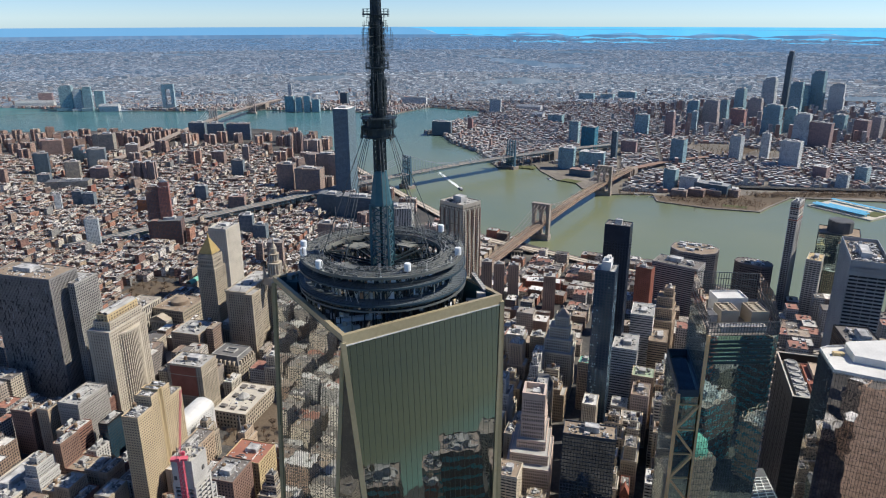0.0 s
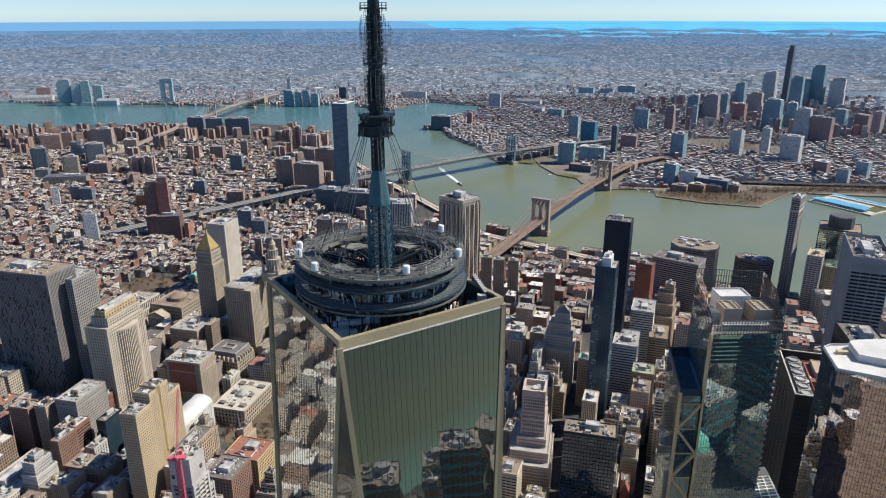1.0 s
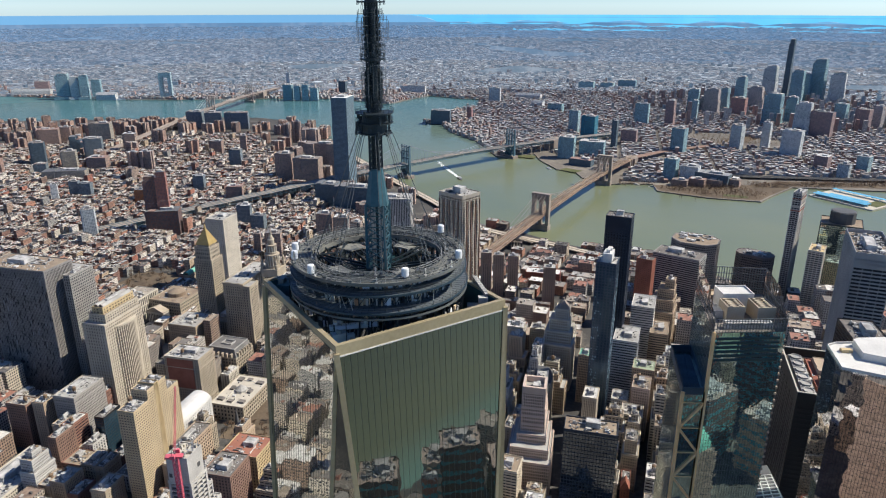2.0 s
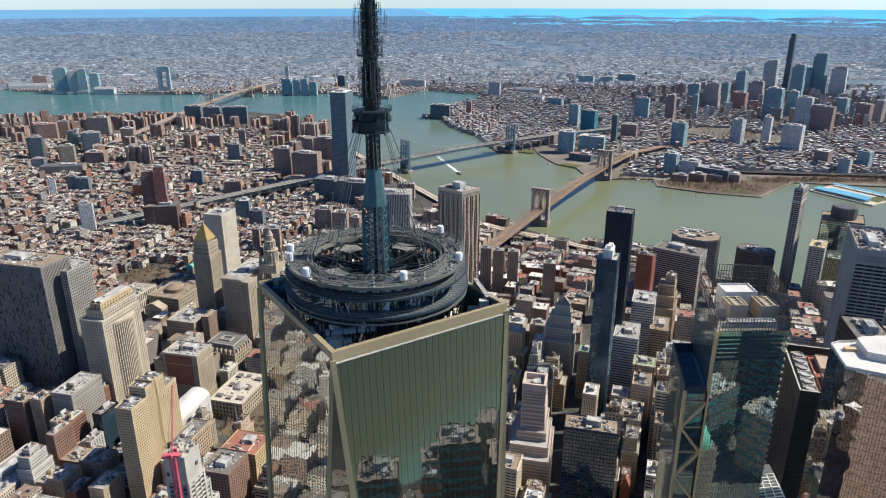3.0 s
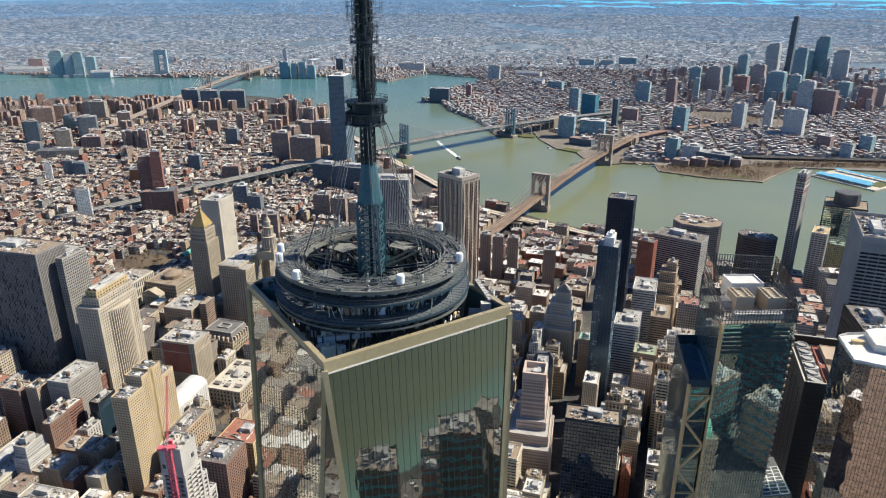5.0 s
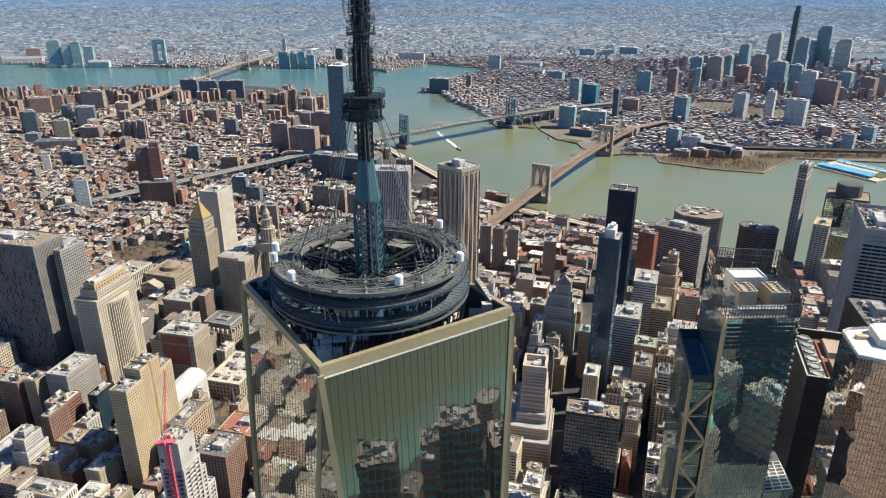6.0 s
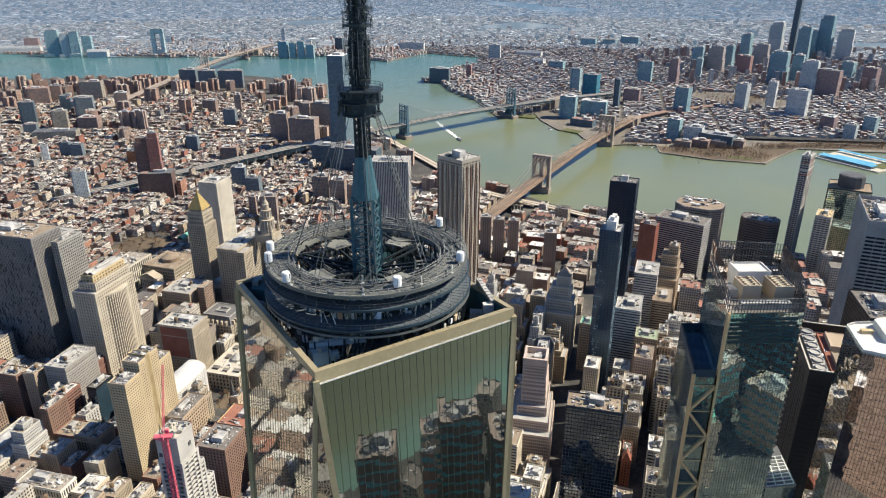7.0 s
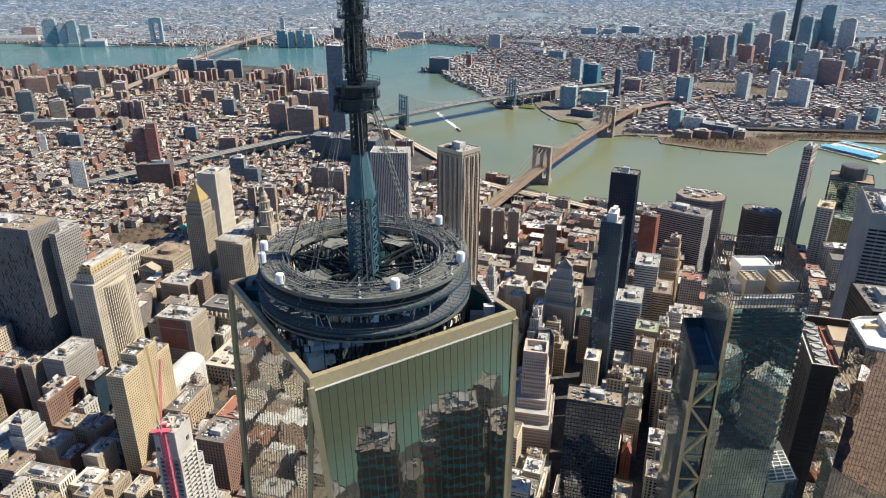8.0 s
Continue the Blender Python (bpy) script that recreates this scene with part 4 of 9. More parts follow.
def mast():
    ob = thing("broadcast_mast", "dark steel lattice mast with stacked aerials and stays", "mast")

    def lattice(half0, half1, z0, z1, step, bar, brace):
        g = Geo()
        n = max(1, round((z1 - z0) / step))
        def at(k, i):
            s = half0 + (half1 - half0) * k / n
            a = radians(TOWER_BEARING) + math.pi / 4 + i * math.pi / 2
            return MX + s * 1.414 * math.sin(a), MY + s * 1.414 * math.cos(a), z0 + (z1 - z0) * k / n
        for k in range(n):
            for i in range(4):
                g.beam(at(k, i), at(k + 1, i), bar)
                g.beam(at(k, i), at(k, i + 1), brace)
                g.beam(at(k, i), at(k + 1, i + 1), brace)
                g.beam(at(k, i + 1), at(k + 1, i), brace)
        return g

    part("lattice_foot", lattice(2.3, 2.2, 405, 437.4, 2.6, 0.55, 0.22), STEELBLUE, ob)
    g = Geo()
    for i in range(10):
        a = rng_a = 2 * math.pi * i / 10
        g.beam((MX + 1.5 * math.cos(a), MY + 1.5 * math.sin(a), 405), (MX + 1.4 * math.cos(a), MY + 1.4 * math.sin(a), 437), 0.22)
    part("cable", g, CABLE, ob)
    g = Geo()
    g.box(MX, MY, 405, 437, 1.0, 1.0, TOWER_BEARING)
    part("core", g, DARKSTEEL, ob)
    g = Geo()
    g.lathe(MX, MY, [(2.75, 437.0), (2.75, 437.5), (1.62, 445.2), (1.62, 445.6)], 8)
    part("cone", g, STEELBLUE, ob, "tapered blue-grey steel shroud")
    part("lattice_shaft", lattice(1.1, 1.1, 445.5, 454, 1.4, 0.4, 0.16), DARKSTEEL, ob)
    g = Geo()
    g.lathe(MX, MY, [(0.9, 445), (0.9, 484), (0.7, 500), (0.5, 525), (0.25, 541)], 10)
    part("core_tube", g, DARKSTEEL, ob)
    # stay collar
    g = Geo()
    for z, r in ((453.9, 3.9), (456.2, 4.2), (458.4, 4.3)):
        g.ring(MX, MY, 1.0, r, z - 0.15, z + 0.1, 24)
    g.ring(MX, MY, 2.6, 2.9, 453.9, 458.0, 16)
    part("stay_collar", g, DARKSTEEL, ob, "dark service collar that holds the stays")
    g = Geo()
    for z, r in ((456.2, 4.2), (458.4, 4.3)):
        for k in (0.5, 1.0):
            g.ring(MX, MY, r - 0.04, r + 0.04, z + k, z + k + 0.07, 24)
        for i in range(20):
            a = 2 * math.pi * i / 20
            g.beam((MX + r * math.cos(a), MY + r * math.sin(a), z), (MX + r * math.cos(a), MY + r * math.sin(a), z + 1.05), 0.08)
    part("collar_rail", g, DARKSTEEL, ob)
    rng = random.Random(5)
    g = Geo()
    for _ in range(46):
        a, r, z = rng.uniform(0, 360), rng.uniform(2.9, 4.4), rng.uniform(453.2, 457.6)
        g.box(MX + r * axis(a)[0], MY + r * axis(a)[1], z, z + rng.uniform(0.4, 1.6), rng.uniform(0.2, 0.7), rng.uniform(0.2, 0.8), a)
    part("collar_equipment", g, DARKSTEEL, ob)
    # shaft with aerials
    part("aerial_shaft", lattice(1.15, 1.0, 458.4, 482, 1.3, 0.36, 0.16), DARKSTEEL, ob)
    for z0, z1, r, n in ((459.5, 468.6, 1.75, 8), (471.0, 480.5, 1.6, 8)):
        for i in range(n):
            g = Geo()
            a = 360 * i / n
            x, y = MX + r * axis(a)[0], MY + r * axis(a)[1]
            k = z0
            while k < z1 - 1:
                g.box(x, y, k, k + 1.05, 0.28, 0.62, a, closed=True)
                g.beam((x, y, k + 0.5), (MX + 0.8 * axis(a)[0], MY + 0.8 * axis(a)[1], k + 0.5), 0.1)
                k += 1.35
            part("aerial_column", g, DARKSTEEL, ob)
    g = Geo()
    for _ in range(60):
        a, z = rng.uniform(0, 360), rng.uniform(459.5, 481)
        r = rng.uniform(2.3, 3.2)
        p = (MX + r * axis(a)[0], MY + r * axis(a)[1])
        g.beam((*p, z - rng.uniform(0.4, 1.3)), (*p, z + rng.uniform(0.4, 1.3)), 0.07)
        g.beam((MX, MY, z), (*p, z), 0.07)
        if rng.random() < 0.5:
            q = (MX + r * axis(a + 25)[0], MY + r * axis(a + 25)[1])
            g.beam((*p, z), (*q, z), 0.06)
    for za, zb, rr, n in ((473.5, 480.5, 3.7, 12), (460.5, 469.5, 2.75, 14), (471.0, 474.0, 2.9, 10)):
        for k in range(n):
            a = 360 * k / n + rng.uniform(-6, 6)
            p, m = axis(a), rr * rng.uniform(0.75, 1.08)
            z0 = rng.uniform(za, za + 1.2)
            z1 = rng.uniform(zb - 2.5, zb)
            g.beam((MX + m * p[0], MY + m * p[1], z0), (MX + m * p[0], MY + m * p[1], z1), 0.09)
            for z in (z0 + 0.8, (z0 + z1) / 2, z1 - 0.8):
                g.beam((MX, MY, z), (MX + m * 1.08 * p[0], MY + m * 1.08 * p[1], z), 0.08)
    part("aerial_spray", g, RINGSTEEL, ob)
    g = Geo()
    for k in range(26):
        z = 459.6 + k * 0.86
        for i in range(8):
            a, b2 = 45 * i, 45 * (i + 1)
            p = (MX + 2.15 * axis(a)[0], MY + 2.15 * axis(a)[1], z)
            g.beam(p, (MX + 2.15 * axis(b2)[0], MY + 2.15 * axis(b2)[1], z), 0.06)
            if rng.random() < 0.6:
                g.beam(p, (p[0], p[1], z + 0.86), 0.07)
    part("cage", g, DARKSTEEL, ob)
    for z, r in ((470.0, 2.7), (481.8, 3.0), (492, 2.3), (506, 1.8)):
        g = Geo()
        g.ring(MX, MY, 0.8, r, z - 0.2, z + 0.15, 20)
        for k in (0.55, 1.1):
            g.ring(MX, MY, r - 0.05, r + 0.05, z + k, z + k + 0.08, 20)
        for i in range(14):
            a = 2 * math.pi * i / 14
            g.beam((MX + r * math.cos(a), MY + r * math.sin(a), z - 0.6), (MX + r * math.cos(a), MY + r * math.sin(a), z + 1.2), 0.09)
        part("service_ring", g, DARKSTEEL, ob)
    part("upper_shaft", lattice(0.9, 0.5, 482, 520, 1.4, 0.3, 0.13), DARKSTEEL, ob)
    for i in range(8):
        a = TOWER_BEARING + 22.5 + 45 * i
        for off in (-2.2, 2.2):
            g = Geo()
            g.beam((MX + 3.9 * axis(a + off * 2)[0], MY + 3.9 * axis(a + off * 2)[1], 454.0), (MX + 15.2 * axis(a + off)[0], MY + 15.2 * axis(a + off)[1], 424.6), 0.11)
            part("stay", g, RINGSTEEL, ob)
    return ob


mast()


def roof_machines():
    PALEBLUE = surface("pale_blue_cab", (0.6, 0.68, 0.72), (0.8, 0.84, 0.86), 1.2, 0.45)
    ob = thing("cleaning_gondola", "grey window-cleaning gondola arm parked in the roof well", "machine")
    g = Geo()
    g.beam((-11.2, 18.1, 413.4), (-11.9, 7.4, 413.4), 1.2, 1.0)
    part("arm", g, PALEBLUE, ob, "pale blue box-section jib")
    g = Geo()
    g.box(-12.3, 16.2, 409.6, 412.6, 2.0, 3.4, 80, closed=True)
    g.box(-12.6, 13.6, 410.4, 412.0, 1.2, 1.6, 80, closed=True)
    part("cabin", g, PALEBLUE, ob, "pale blue glazed cab")
    g = Geo()
    for k in range(10):
        y = 17.6 - 1.05 * k
        g.beam((-11.9, y, 413.95), (-10.8, y, 413.95), 0.12)
        g.beam((-12.1, y, 410.6), (-12.0, y - 1.0, 413.0), 0.12)
    g.beam((-12.1, 17.6, 410.6), (-12.4, 8.0, 410.6), 0.16)
    part("ladder_frame", g, CABLE, ob)
    for k in range(6):
        g = Geo()
        g.beam((-11.4, 17.2 - 1.8 * k, 405), (-11.5, 17.2 - 1.8 * k, 413.0), 0.2)
        part("leg", g, GREYMETAL, ob)
    ob = thing("roof_crane", "folded grey roof crane at the parapet corner", "crane")
    g = Geo()
    g.beam((0.6, -20.0, 416.6), (-7.2, -20.6, 414.9), 1.0, 0.8)
    g.beam((0.2, -19.9, 416.4), (0.6, -20.0, 405), 0.8)
    g.box(-4.0, -18.2, 405, 411.5, 3, 2, 20)
    g.box(-7.0, -19.6, 412.4, 414.6, 2.2, 1.6, 12)
    part("jib", g, PLANT, ob)
    g = Geo()
    for k in range(8):
        t = k / 8
        g.beam((0.6 - 7.8 * t, -19.4 - 0.6 * t, 417.1 - 1.7 * t), (0.6 - 7.8 * t, -20.6 - 0.6 * t, 417.1 - 1.7 * t), 0.15)
    part("ladder", g, CABLE, ob)
    ob = thing("corner_winch", "teal winch cabinet at the parapet corner", "machine")
    c3 = TOWER_BEARING - 270
    for r, w, d, z0, z1, mt in ((24.6, 3.2, 4.6, 405.1, 415.2, LINING), (25.6, 1.4, 2.4, 415.2, 416.4, RINGSTEEL), (23.0, 1.2, 1.2, 405.1, 416.8, DARKSTEEL)):
        g = Geo()
        g.box(TX + r * axis(c3)[0], TY + r * axis(c3)[1], z0, z1, w, d, c3)
        part("cabinet", g, mt, ob)
    g = Geo()
    g.beam((TX + 24 * axis(c3)[0], TY + 24 * axis(c3)[1], 416.2), (TX + 27.6 * axis(c3 + 3)[0], TY + 27.6 * axis(c3 + 3)[1], 415.8), 0.5)
    part("arm", g, RINGSTEEL, ob)
    rng = random.Random(2)
    ob = thing("roof_clutter", "pipes and cable trays in the sunken roof", "equipment")
    for _ in range(70):
        g = Geo()
        k = rng.randint(0, 3)
        a, r = TOWER_BEARING + 90 * k + rng.uniform(-9, 9), rng.uniform(21.5, 26)
        x, y = TX + r * axis(a)[0], TY + r * axis(a)[1]
        g.box(x, y, 405.0, rng.uniform(406.5, 408.5) if k == 0 else rng.uniform(407.5, 412.5), rng.uniform(0.8, 3), rng.uniform(0.5, 2), a + 45)
        part("cabinet", g, rng.choice((RINGSTEEL, GREYMETAL, PLANT, PLANT)), ob)


roof_machines()


# ---- named buildings: civic quarter ----
S = SILVERROOF
FRONT = (926.0, 186.0, 34.0)   # middle of the courthouse steps, and the bearing along them


def civic():
    COURTSTONE = surface("buff_court_stone", (0.4, 0.35, 0.275), (0.54, 0.48, 0.385), 0.5, 0.85, bump=0.3)
    PLANTROOF = surface("stained_gravel_roof", (0.2, 0.17, 0.135), (0.46, 0.42, 0.36), 0.9, 0.9)
    o = building("federal_office_tower", "dark grey federal office slab with closely set stone piers", 725, 275, 91, 46, 179, 31, stone=surface("grey_ribbed_stone", (0.2, 0.19, 0.18), (0.28, 0.265, 0.25), 0.4, 0.7), roof=BROWNROOF, bay=2.2, floor=3.6, pier=0.5, band=0.16, proud=0.8, plant=18, size=1.2, cap=1.6)
    rng = random.Random(77)
    (ux, uy), (vx, vy) = axis(31), axis(121)
    for mt, n in ((BLACKSTEEL, 260), (GREYMETAL, 40)):
        g = Geo()
        for _ in range(n):
            s, z = 1.1 + 2.2 * rng.randint(0, 40), 20 + 3.6 * rng.randint(0, 41)
            g.box(725 + ux * s - vx * 0.1, 275 + uy * s - vy * 0.1, z, z + 3.4 * rng.choice((1, 1, 2)), 1.15, 0.5, 31, closed=True)
        part("facade", g, mt, o)
    building("federal_annex", "grey stone office slab with a pale window grid", 733, 250, 10, 40, 168, 31, stone=surface("annex_stone", (0.27, 0.255, 0.235), (0.38, 0.365, 0.335)), bay=3.0, floor=3.7, pier=0.36, band=0.36, proud=0.7, plant=4)
    o = building("court_tower", "pale stone court tower with punched windows and stepped top", 660, 205.6, 31, 66, 128, 31, stone=COURTSTONE, roof=S, bay=3.3, floor=4.0, pier=0.5, band=0.42, proud=0.8, plant=0)
    block("", "", 667, 204.6, 23, 58, 138, 31, stone=COURTSTONE, parent=o, z0=128, bay=4, plant=0)
    block("", "", 671, 206.6, 15, 54, 146, 31, stone=YELLOWBRICK, parent=o, z0=138, bay=5, plant=3)
    # bowed bay with tall piers under a crescent cornice
    (ux, uy), (vx, vy) = axis(31), axis(121)
    arc = []
    for i in range(15):
        s = -1 + 2 * i / 14
        b_ = 5.0 * (1 - s * s)
        arc.append((689.6 + vx * 18 * s - ux * b_, 187.8 + vy * 18 * s - uy * b_))
    g = Geo()
    g.prism(arc[::-1], LAND, 117)
    part("bowed_glazing", g, DARKGLASS, o)
    g = Geo()
    for px, py in arc:
        g.box(px - ux * 0.5, py - uy * 0.5, LAND, 118, 1.3, 1.2, 31)
    for k in range(30):
        for (ax, ay), (bx, by) in zip(arc, arc[1:]):
            g.beam((ax - ux * 0.2, ay - uy * 0.2, 6 + 3.8 * k), (bx - ux * 0.2, by - uy * 0.2, 6 + 3.8 * k), 0.35, 0.8)
    part("facade", g, COURTSTONE, o)
    g = Geo()
    g.prism([(px - ux * 1.4, py - uy * 1.4) for px, py in arc[::-1]], 118, 120.5)
    part("crescent_cornice", g, COURTSTONE, o, "crescent-shaped stone cornice")
    g = Geo()
    cx, cy = corner(671, 206.6, 15, 54, 31)
    for i in range(9):
        a0 = math.pi * i / 9
        a1 = math.pi * (i + 1) / 9
        for s in range(2):
            r = 3.6
            off = (s * 2 - 1) * 3.6
            p = [(off + r * math.cos(a), r * math.sin(a) * 0.9) for a in (a0, a1)]
            q = [(cx + ux * e + vx * t, cy + uy * e + vy * t, 146.3 + h) for t in (-25, 25) for e, h in p]
            g.face([q[0], q[1], q[3], q[2]])
    part("barrel_vault", g, SILVERROOF, o, "ribbed grey barrel vault roof")
    STRAW = surface("straw_brick", (0.45, 0.36, 0.23), (0.58, 0.47, 0.31))
    o = building("apartment_block", "yellow brick apartment block with rows of small windows", 474, 154.8, 18, 23, 116, 29, stone=STRAW, roof=TARROOF, bay=3.0, floor=3.0, pier=0.36, band=0.52, plant=18, tank=1)
    (ux, uy), (vx, vy) = axis(29), axis(119)
    claim(474 + vx * 23, 154.8 + vy * 23, 24, 49, 29)
    for s, d, z, q, st, bay in ((23, 11, 126, 0.2, STRAW, 3.0), (34, 7, 128, 0.6, YELLOWBRICK, 7.0), (41, 12, 126, 0.2, STRAW, 3.0), (53, 19, 110, 0.0, STRAW, 3.0)):
        block("", "", 474 + vx * s - ux * q, 154.8 + vy * s - uy * q, 18 + q, d, z, 29, stone=st, roof=TARROOF, parent=o, bay=bay, floor=3.0, pier=0.36 if bay < 4 else 0.93, band=0.52, plant=6, house=False)
    # courthouse tower with a gilded pyramid
    o = building("civic_courthouse", "low grey stone courthouse base with a columned front", 830, 62, 62, 70, 34, 31, stone=LIMESTONE, roof=BROWNROOF, bay=4, pier=0.5, plant=4)
    claim(866, 91, 32, 28)
    o = block("courthouse_tower", "square stone courthouse tower with a gilded pyramid roof", 864.9, 90.7, 29.5, 29.5, 124, 31, stone=LIMESTONE, bay=2.9, floor=3.7, pier=0.5, band=0.36, plant=0, z0=34)
    block("", "", 867.7, 91.7, 25.5, 25.5, 143, 31, stone=LIMESTONE, parent=o, z0=124, bay=3.2, floor=6, pier=0.5, plant=0, cap=3)
    cx, cy = corner(867.7, 91.7, 25.5, 25.5, 31)
    g = Geo()
    g.prism(rect(cx, cy, 19, 19, 31), 143, 149)
    part("attic", g, LIMESTONE, o)
    g = Geo()
    g.prism(rect(cx, cy, 23, 23, 31), 146.5, 169, top=rect(cx, cy, 2.4, 2.4, 31))
    g.prism(rect(cx, cy, 2.4, 2.4, 31), 169, 171.5)
    part("pyramid", g, GOLD, o, "gilded tile pyramid")
    g = Geo()
    g.lathe(cx, cy, [(1.4, 171.5), (1.2, 173.5), (0.2, 176)], 8)
    part("lantern", g, GOLD, o)
    building("courthouse_slab", "pale concrete courthouse slab with narrow windows", 1042.5, 74.7, 35, 45, 133, 31, stone=PALESTONE, roof=S, bay=3.2, band=0.55, pier=0.62, plant=6)
    # municipal building
    o = building("municipal_building", "pale stone civic skyscraper with a stepped round tower", 803, 49, 32, 88, 106, 31, stone=LIMESTONE, roof=S, bay=3.6, floor=4.0, pier=0.55, band=0.35, plant=7, cap=5)
    mcx, mcy = corner(803, 49, 32, 88, 31)
    for z, q, h in ((24, 1.6, 1.6), (86, 1.8, 1.4), (104.5, 2.6, 1.8)):
        g = Geo()
        parapet(g, mcx, mcy, 32 + q, 88 + q, 31, z, h, 2.0)
        part("cornice", g, LIMESTONE, o)
    for k in range(14):
        for sx in (-1, 1):
            g = Geo()
            g.lathe(mcx + axis(31)[0] * sx * 17.4 + axis(121)[0] * (k - 6.5) * 6.2, mcy + axis(31)[1] * sx * 17.4 + axis(121)[1] * (k - 6.5) * 6.2, [(0.8, 87.4), (0.7, 104.5)], 8)
            part("attic_column", g, PALESTONE, o)
    # stepped centre: square base, drums ringed with columns, corner pinnacles, lantern
    cx, cy = 832, 4
    g = Geo()
    g.box(cx, cy, 106, 118, 27, 27, 31)
    parapet(g, cx, cy, 28, 28, 31, 116.5, 1.8, 1.2)
    part("tower_base", g, LIMESTONE, o)
    for rings in ([(10.5, 118), (10.5, 122), (9, 122.1), (9, 137), (10.8, 137.5), (10.8, 139), (9, 139.2)], [(7.6, 139.2), (7.6, 142), (6.4, 142.1), (6.4, 151), (7.6, 151.5), (7.6, 152.6), (6, 152.8)], [(4.6, 152.8), (4.6, 160), (5.3, 160.3), (4.2, 161.5), (3.0, 165), (1.6, 167), (1.4, 171), (0.4, 172), (0.25, 178)]):
        g = Geo()
        g.lathe(cx, cy, rings, 18)
        part("tower_drum", g, LIMESTONE, o, "round stone drum")
    for n, r, z0, z1, t in ((16, 10.1, 122, 137.4, 0.65), (12, 7.1, 142, 151.4, 0.5)):
        for i in range(n):
            a = 2 * math.pi * i / n
            g = Geo()
            g.lathe(cx + r * math.cos(a), cy + r * math.sin(a), [(t, z0), (t * 0.85, z1)], 8)
            part("tower_column", g, PALESTONE, o)
    for k in range(4):
        px, py = cx + 16 * axis(31 + 45 + 90 * k)[0], cy + 16 * axis(31 + 45 + 90 * k)[1]
        g = Geo()
        g.lathe(px, py, [(2.4, 106), (2.4, 124), (2.9, 124.4), (2.0, 126), (1.9, 131), (1.0, 133), (0.3, 138)], 10)
        part("pinnacle", g, LIMESTONE, o)
    # dark recessed court between the wings
    g = Geo()
    (ux, uy), (vx, vy) = axis(31), axis(121)
    for k in (-1, 1):
        g.box(mcx - ux * 20 + vx * k * 34, mcy - uy * 20 + vy * k * 34, LAND, 100, 14, 24, 31)
    part("wing_glazing", g, DARKGLASS, o)
    g = Geo()
    for k in (-1, 1):
        wx, wy = mcx - ux * 20 + vx * k * 34, mcy - uy * 20 + vy * k * 34
        facade(g, wx, wy, 14.8, 24.8, 31, LAND, 104, 3.4, 4.0, 0.52, 0.36, 0.6, cap=3)
        parapet(g, wx, wy, 16, 26, 31, 102, 2.6, 1.4)
    part("facade", g, LIMESTONE, o)
    for k in (-1, 1):
        g = Geo()
        g.box(mcx - ux * 20 + vx * k * 34, mcy - uy * 20 + vy * k * 34, 100, 103.4, 13, 23, 31)
        part("wing_roof", g, SILVERROOF, o)
    o = building("brick_wall_block", "tan office block with a blank red brick side wall", 654, 108, 48, 34, 71, 30, stone=LIMESTONE, roof=S, bay=3.2, floor=3.6, plant=12, tank=1, cornice=(0.15, 0.82, 1.0))
    g = Geo()
    (ux, uy), (vx, vy) = axis(30), axis(120)
    g.box(654 + ux * 26 - vx * 0.25, 108 + uy * 26 - vy * 0.25, 30, 70, 36, 0.5, 30)
    part("blank_wall", g, REDBRICK, o, "blank red brick party wall")
    o = building("records_hall", "ornate stone records hall with a steep mansard roof", 718, 66, 48, 42, 33, 33, stone=LIMESTONE, roof=SILVERROOF, bay=4.2, floor=5, pier=0.45, band=0.35, plant=0)
    cx, cy = corner(718, 66, 48, 42, 33)
    g = Geo()
    g.prism(rect(cx, cy, 47, 41, 33), 34, 44, top=rect(cx, cy, 39, 33, 33))
    part("mansard", g, surface("slate_roof", (0.1, 0.1, 0.1), (0.2, 0.19, 0.18)), o, "dark slate mansard")
    g = Geo()
    for s in range(4):
        r = rect(cx, cy, 47, 41, 33)
        for k in range(1, 7):
            ax, ay = r[s]
            bx, by = r[(s + 1) % 4]
            g = Geo()
            g.box(ax + (bx - ax) * k / 7, ay + (by - ay) * k / 7, 34, 39.5, 2.4, 4.0, 33 + 90 * (s + 1))
            part("dormer", g, LIMESTONE, o)
    g = Geo()
    parapet(g, cx, cy, 40, 34, 33, 44, 1.2, 1.0)
    parapet(g, cx, cy, 16, 12, 33, 44, 2.0, 1.0)
    part("roof_rim", g, SILVERROOF, o)
    # old courthouse in the park
    o = building("old_courthouse", "low white-roofed courthouse with an octagonal skylight", 606, 60, 46, 72, 24, 31, stone=LIMESTONE, roof=PALESTONE, bay=4.5, floor=6, pier=0.5, band=0.4, plant=5, house=False)
    cx, cy = corner(606, 60, 46, 72, 31)
    g = Geo()
    g.lathe(cx, cy, [(7.5, 24), (7.5, 27), (1.5, 31.5)], 8)
    part("skylight", g, SILVERROOF, o, "octagonal glazed skylight")
    g = Geo()
    rng = random.Random(9)
    (ux, uy), (vx, vy) = axis(31), axis(121)
    for a, b, w, d in ((-14, -24, 8, 6), (14, -24, 8, 6), (-14, 22, 9, 6), (14, 24, 7, 8), (-12, 0, 5, 8), (13, 2, 5, 8), (0, -26, 6, 5), (2, 26, 6, 5)):
        g = Geo()
        g.box(cx + ux * a + vx * b, cy + uy * a + vy * b, 24, 26.2, w, d, 31)
        part("roof_light", g, TARROOF, o)
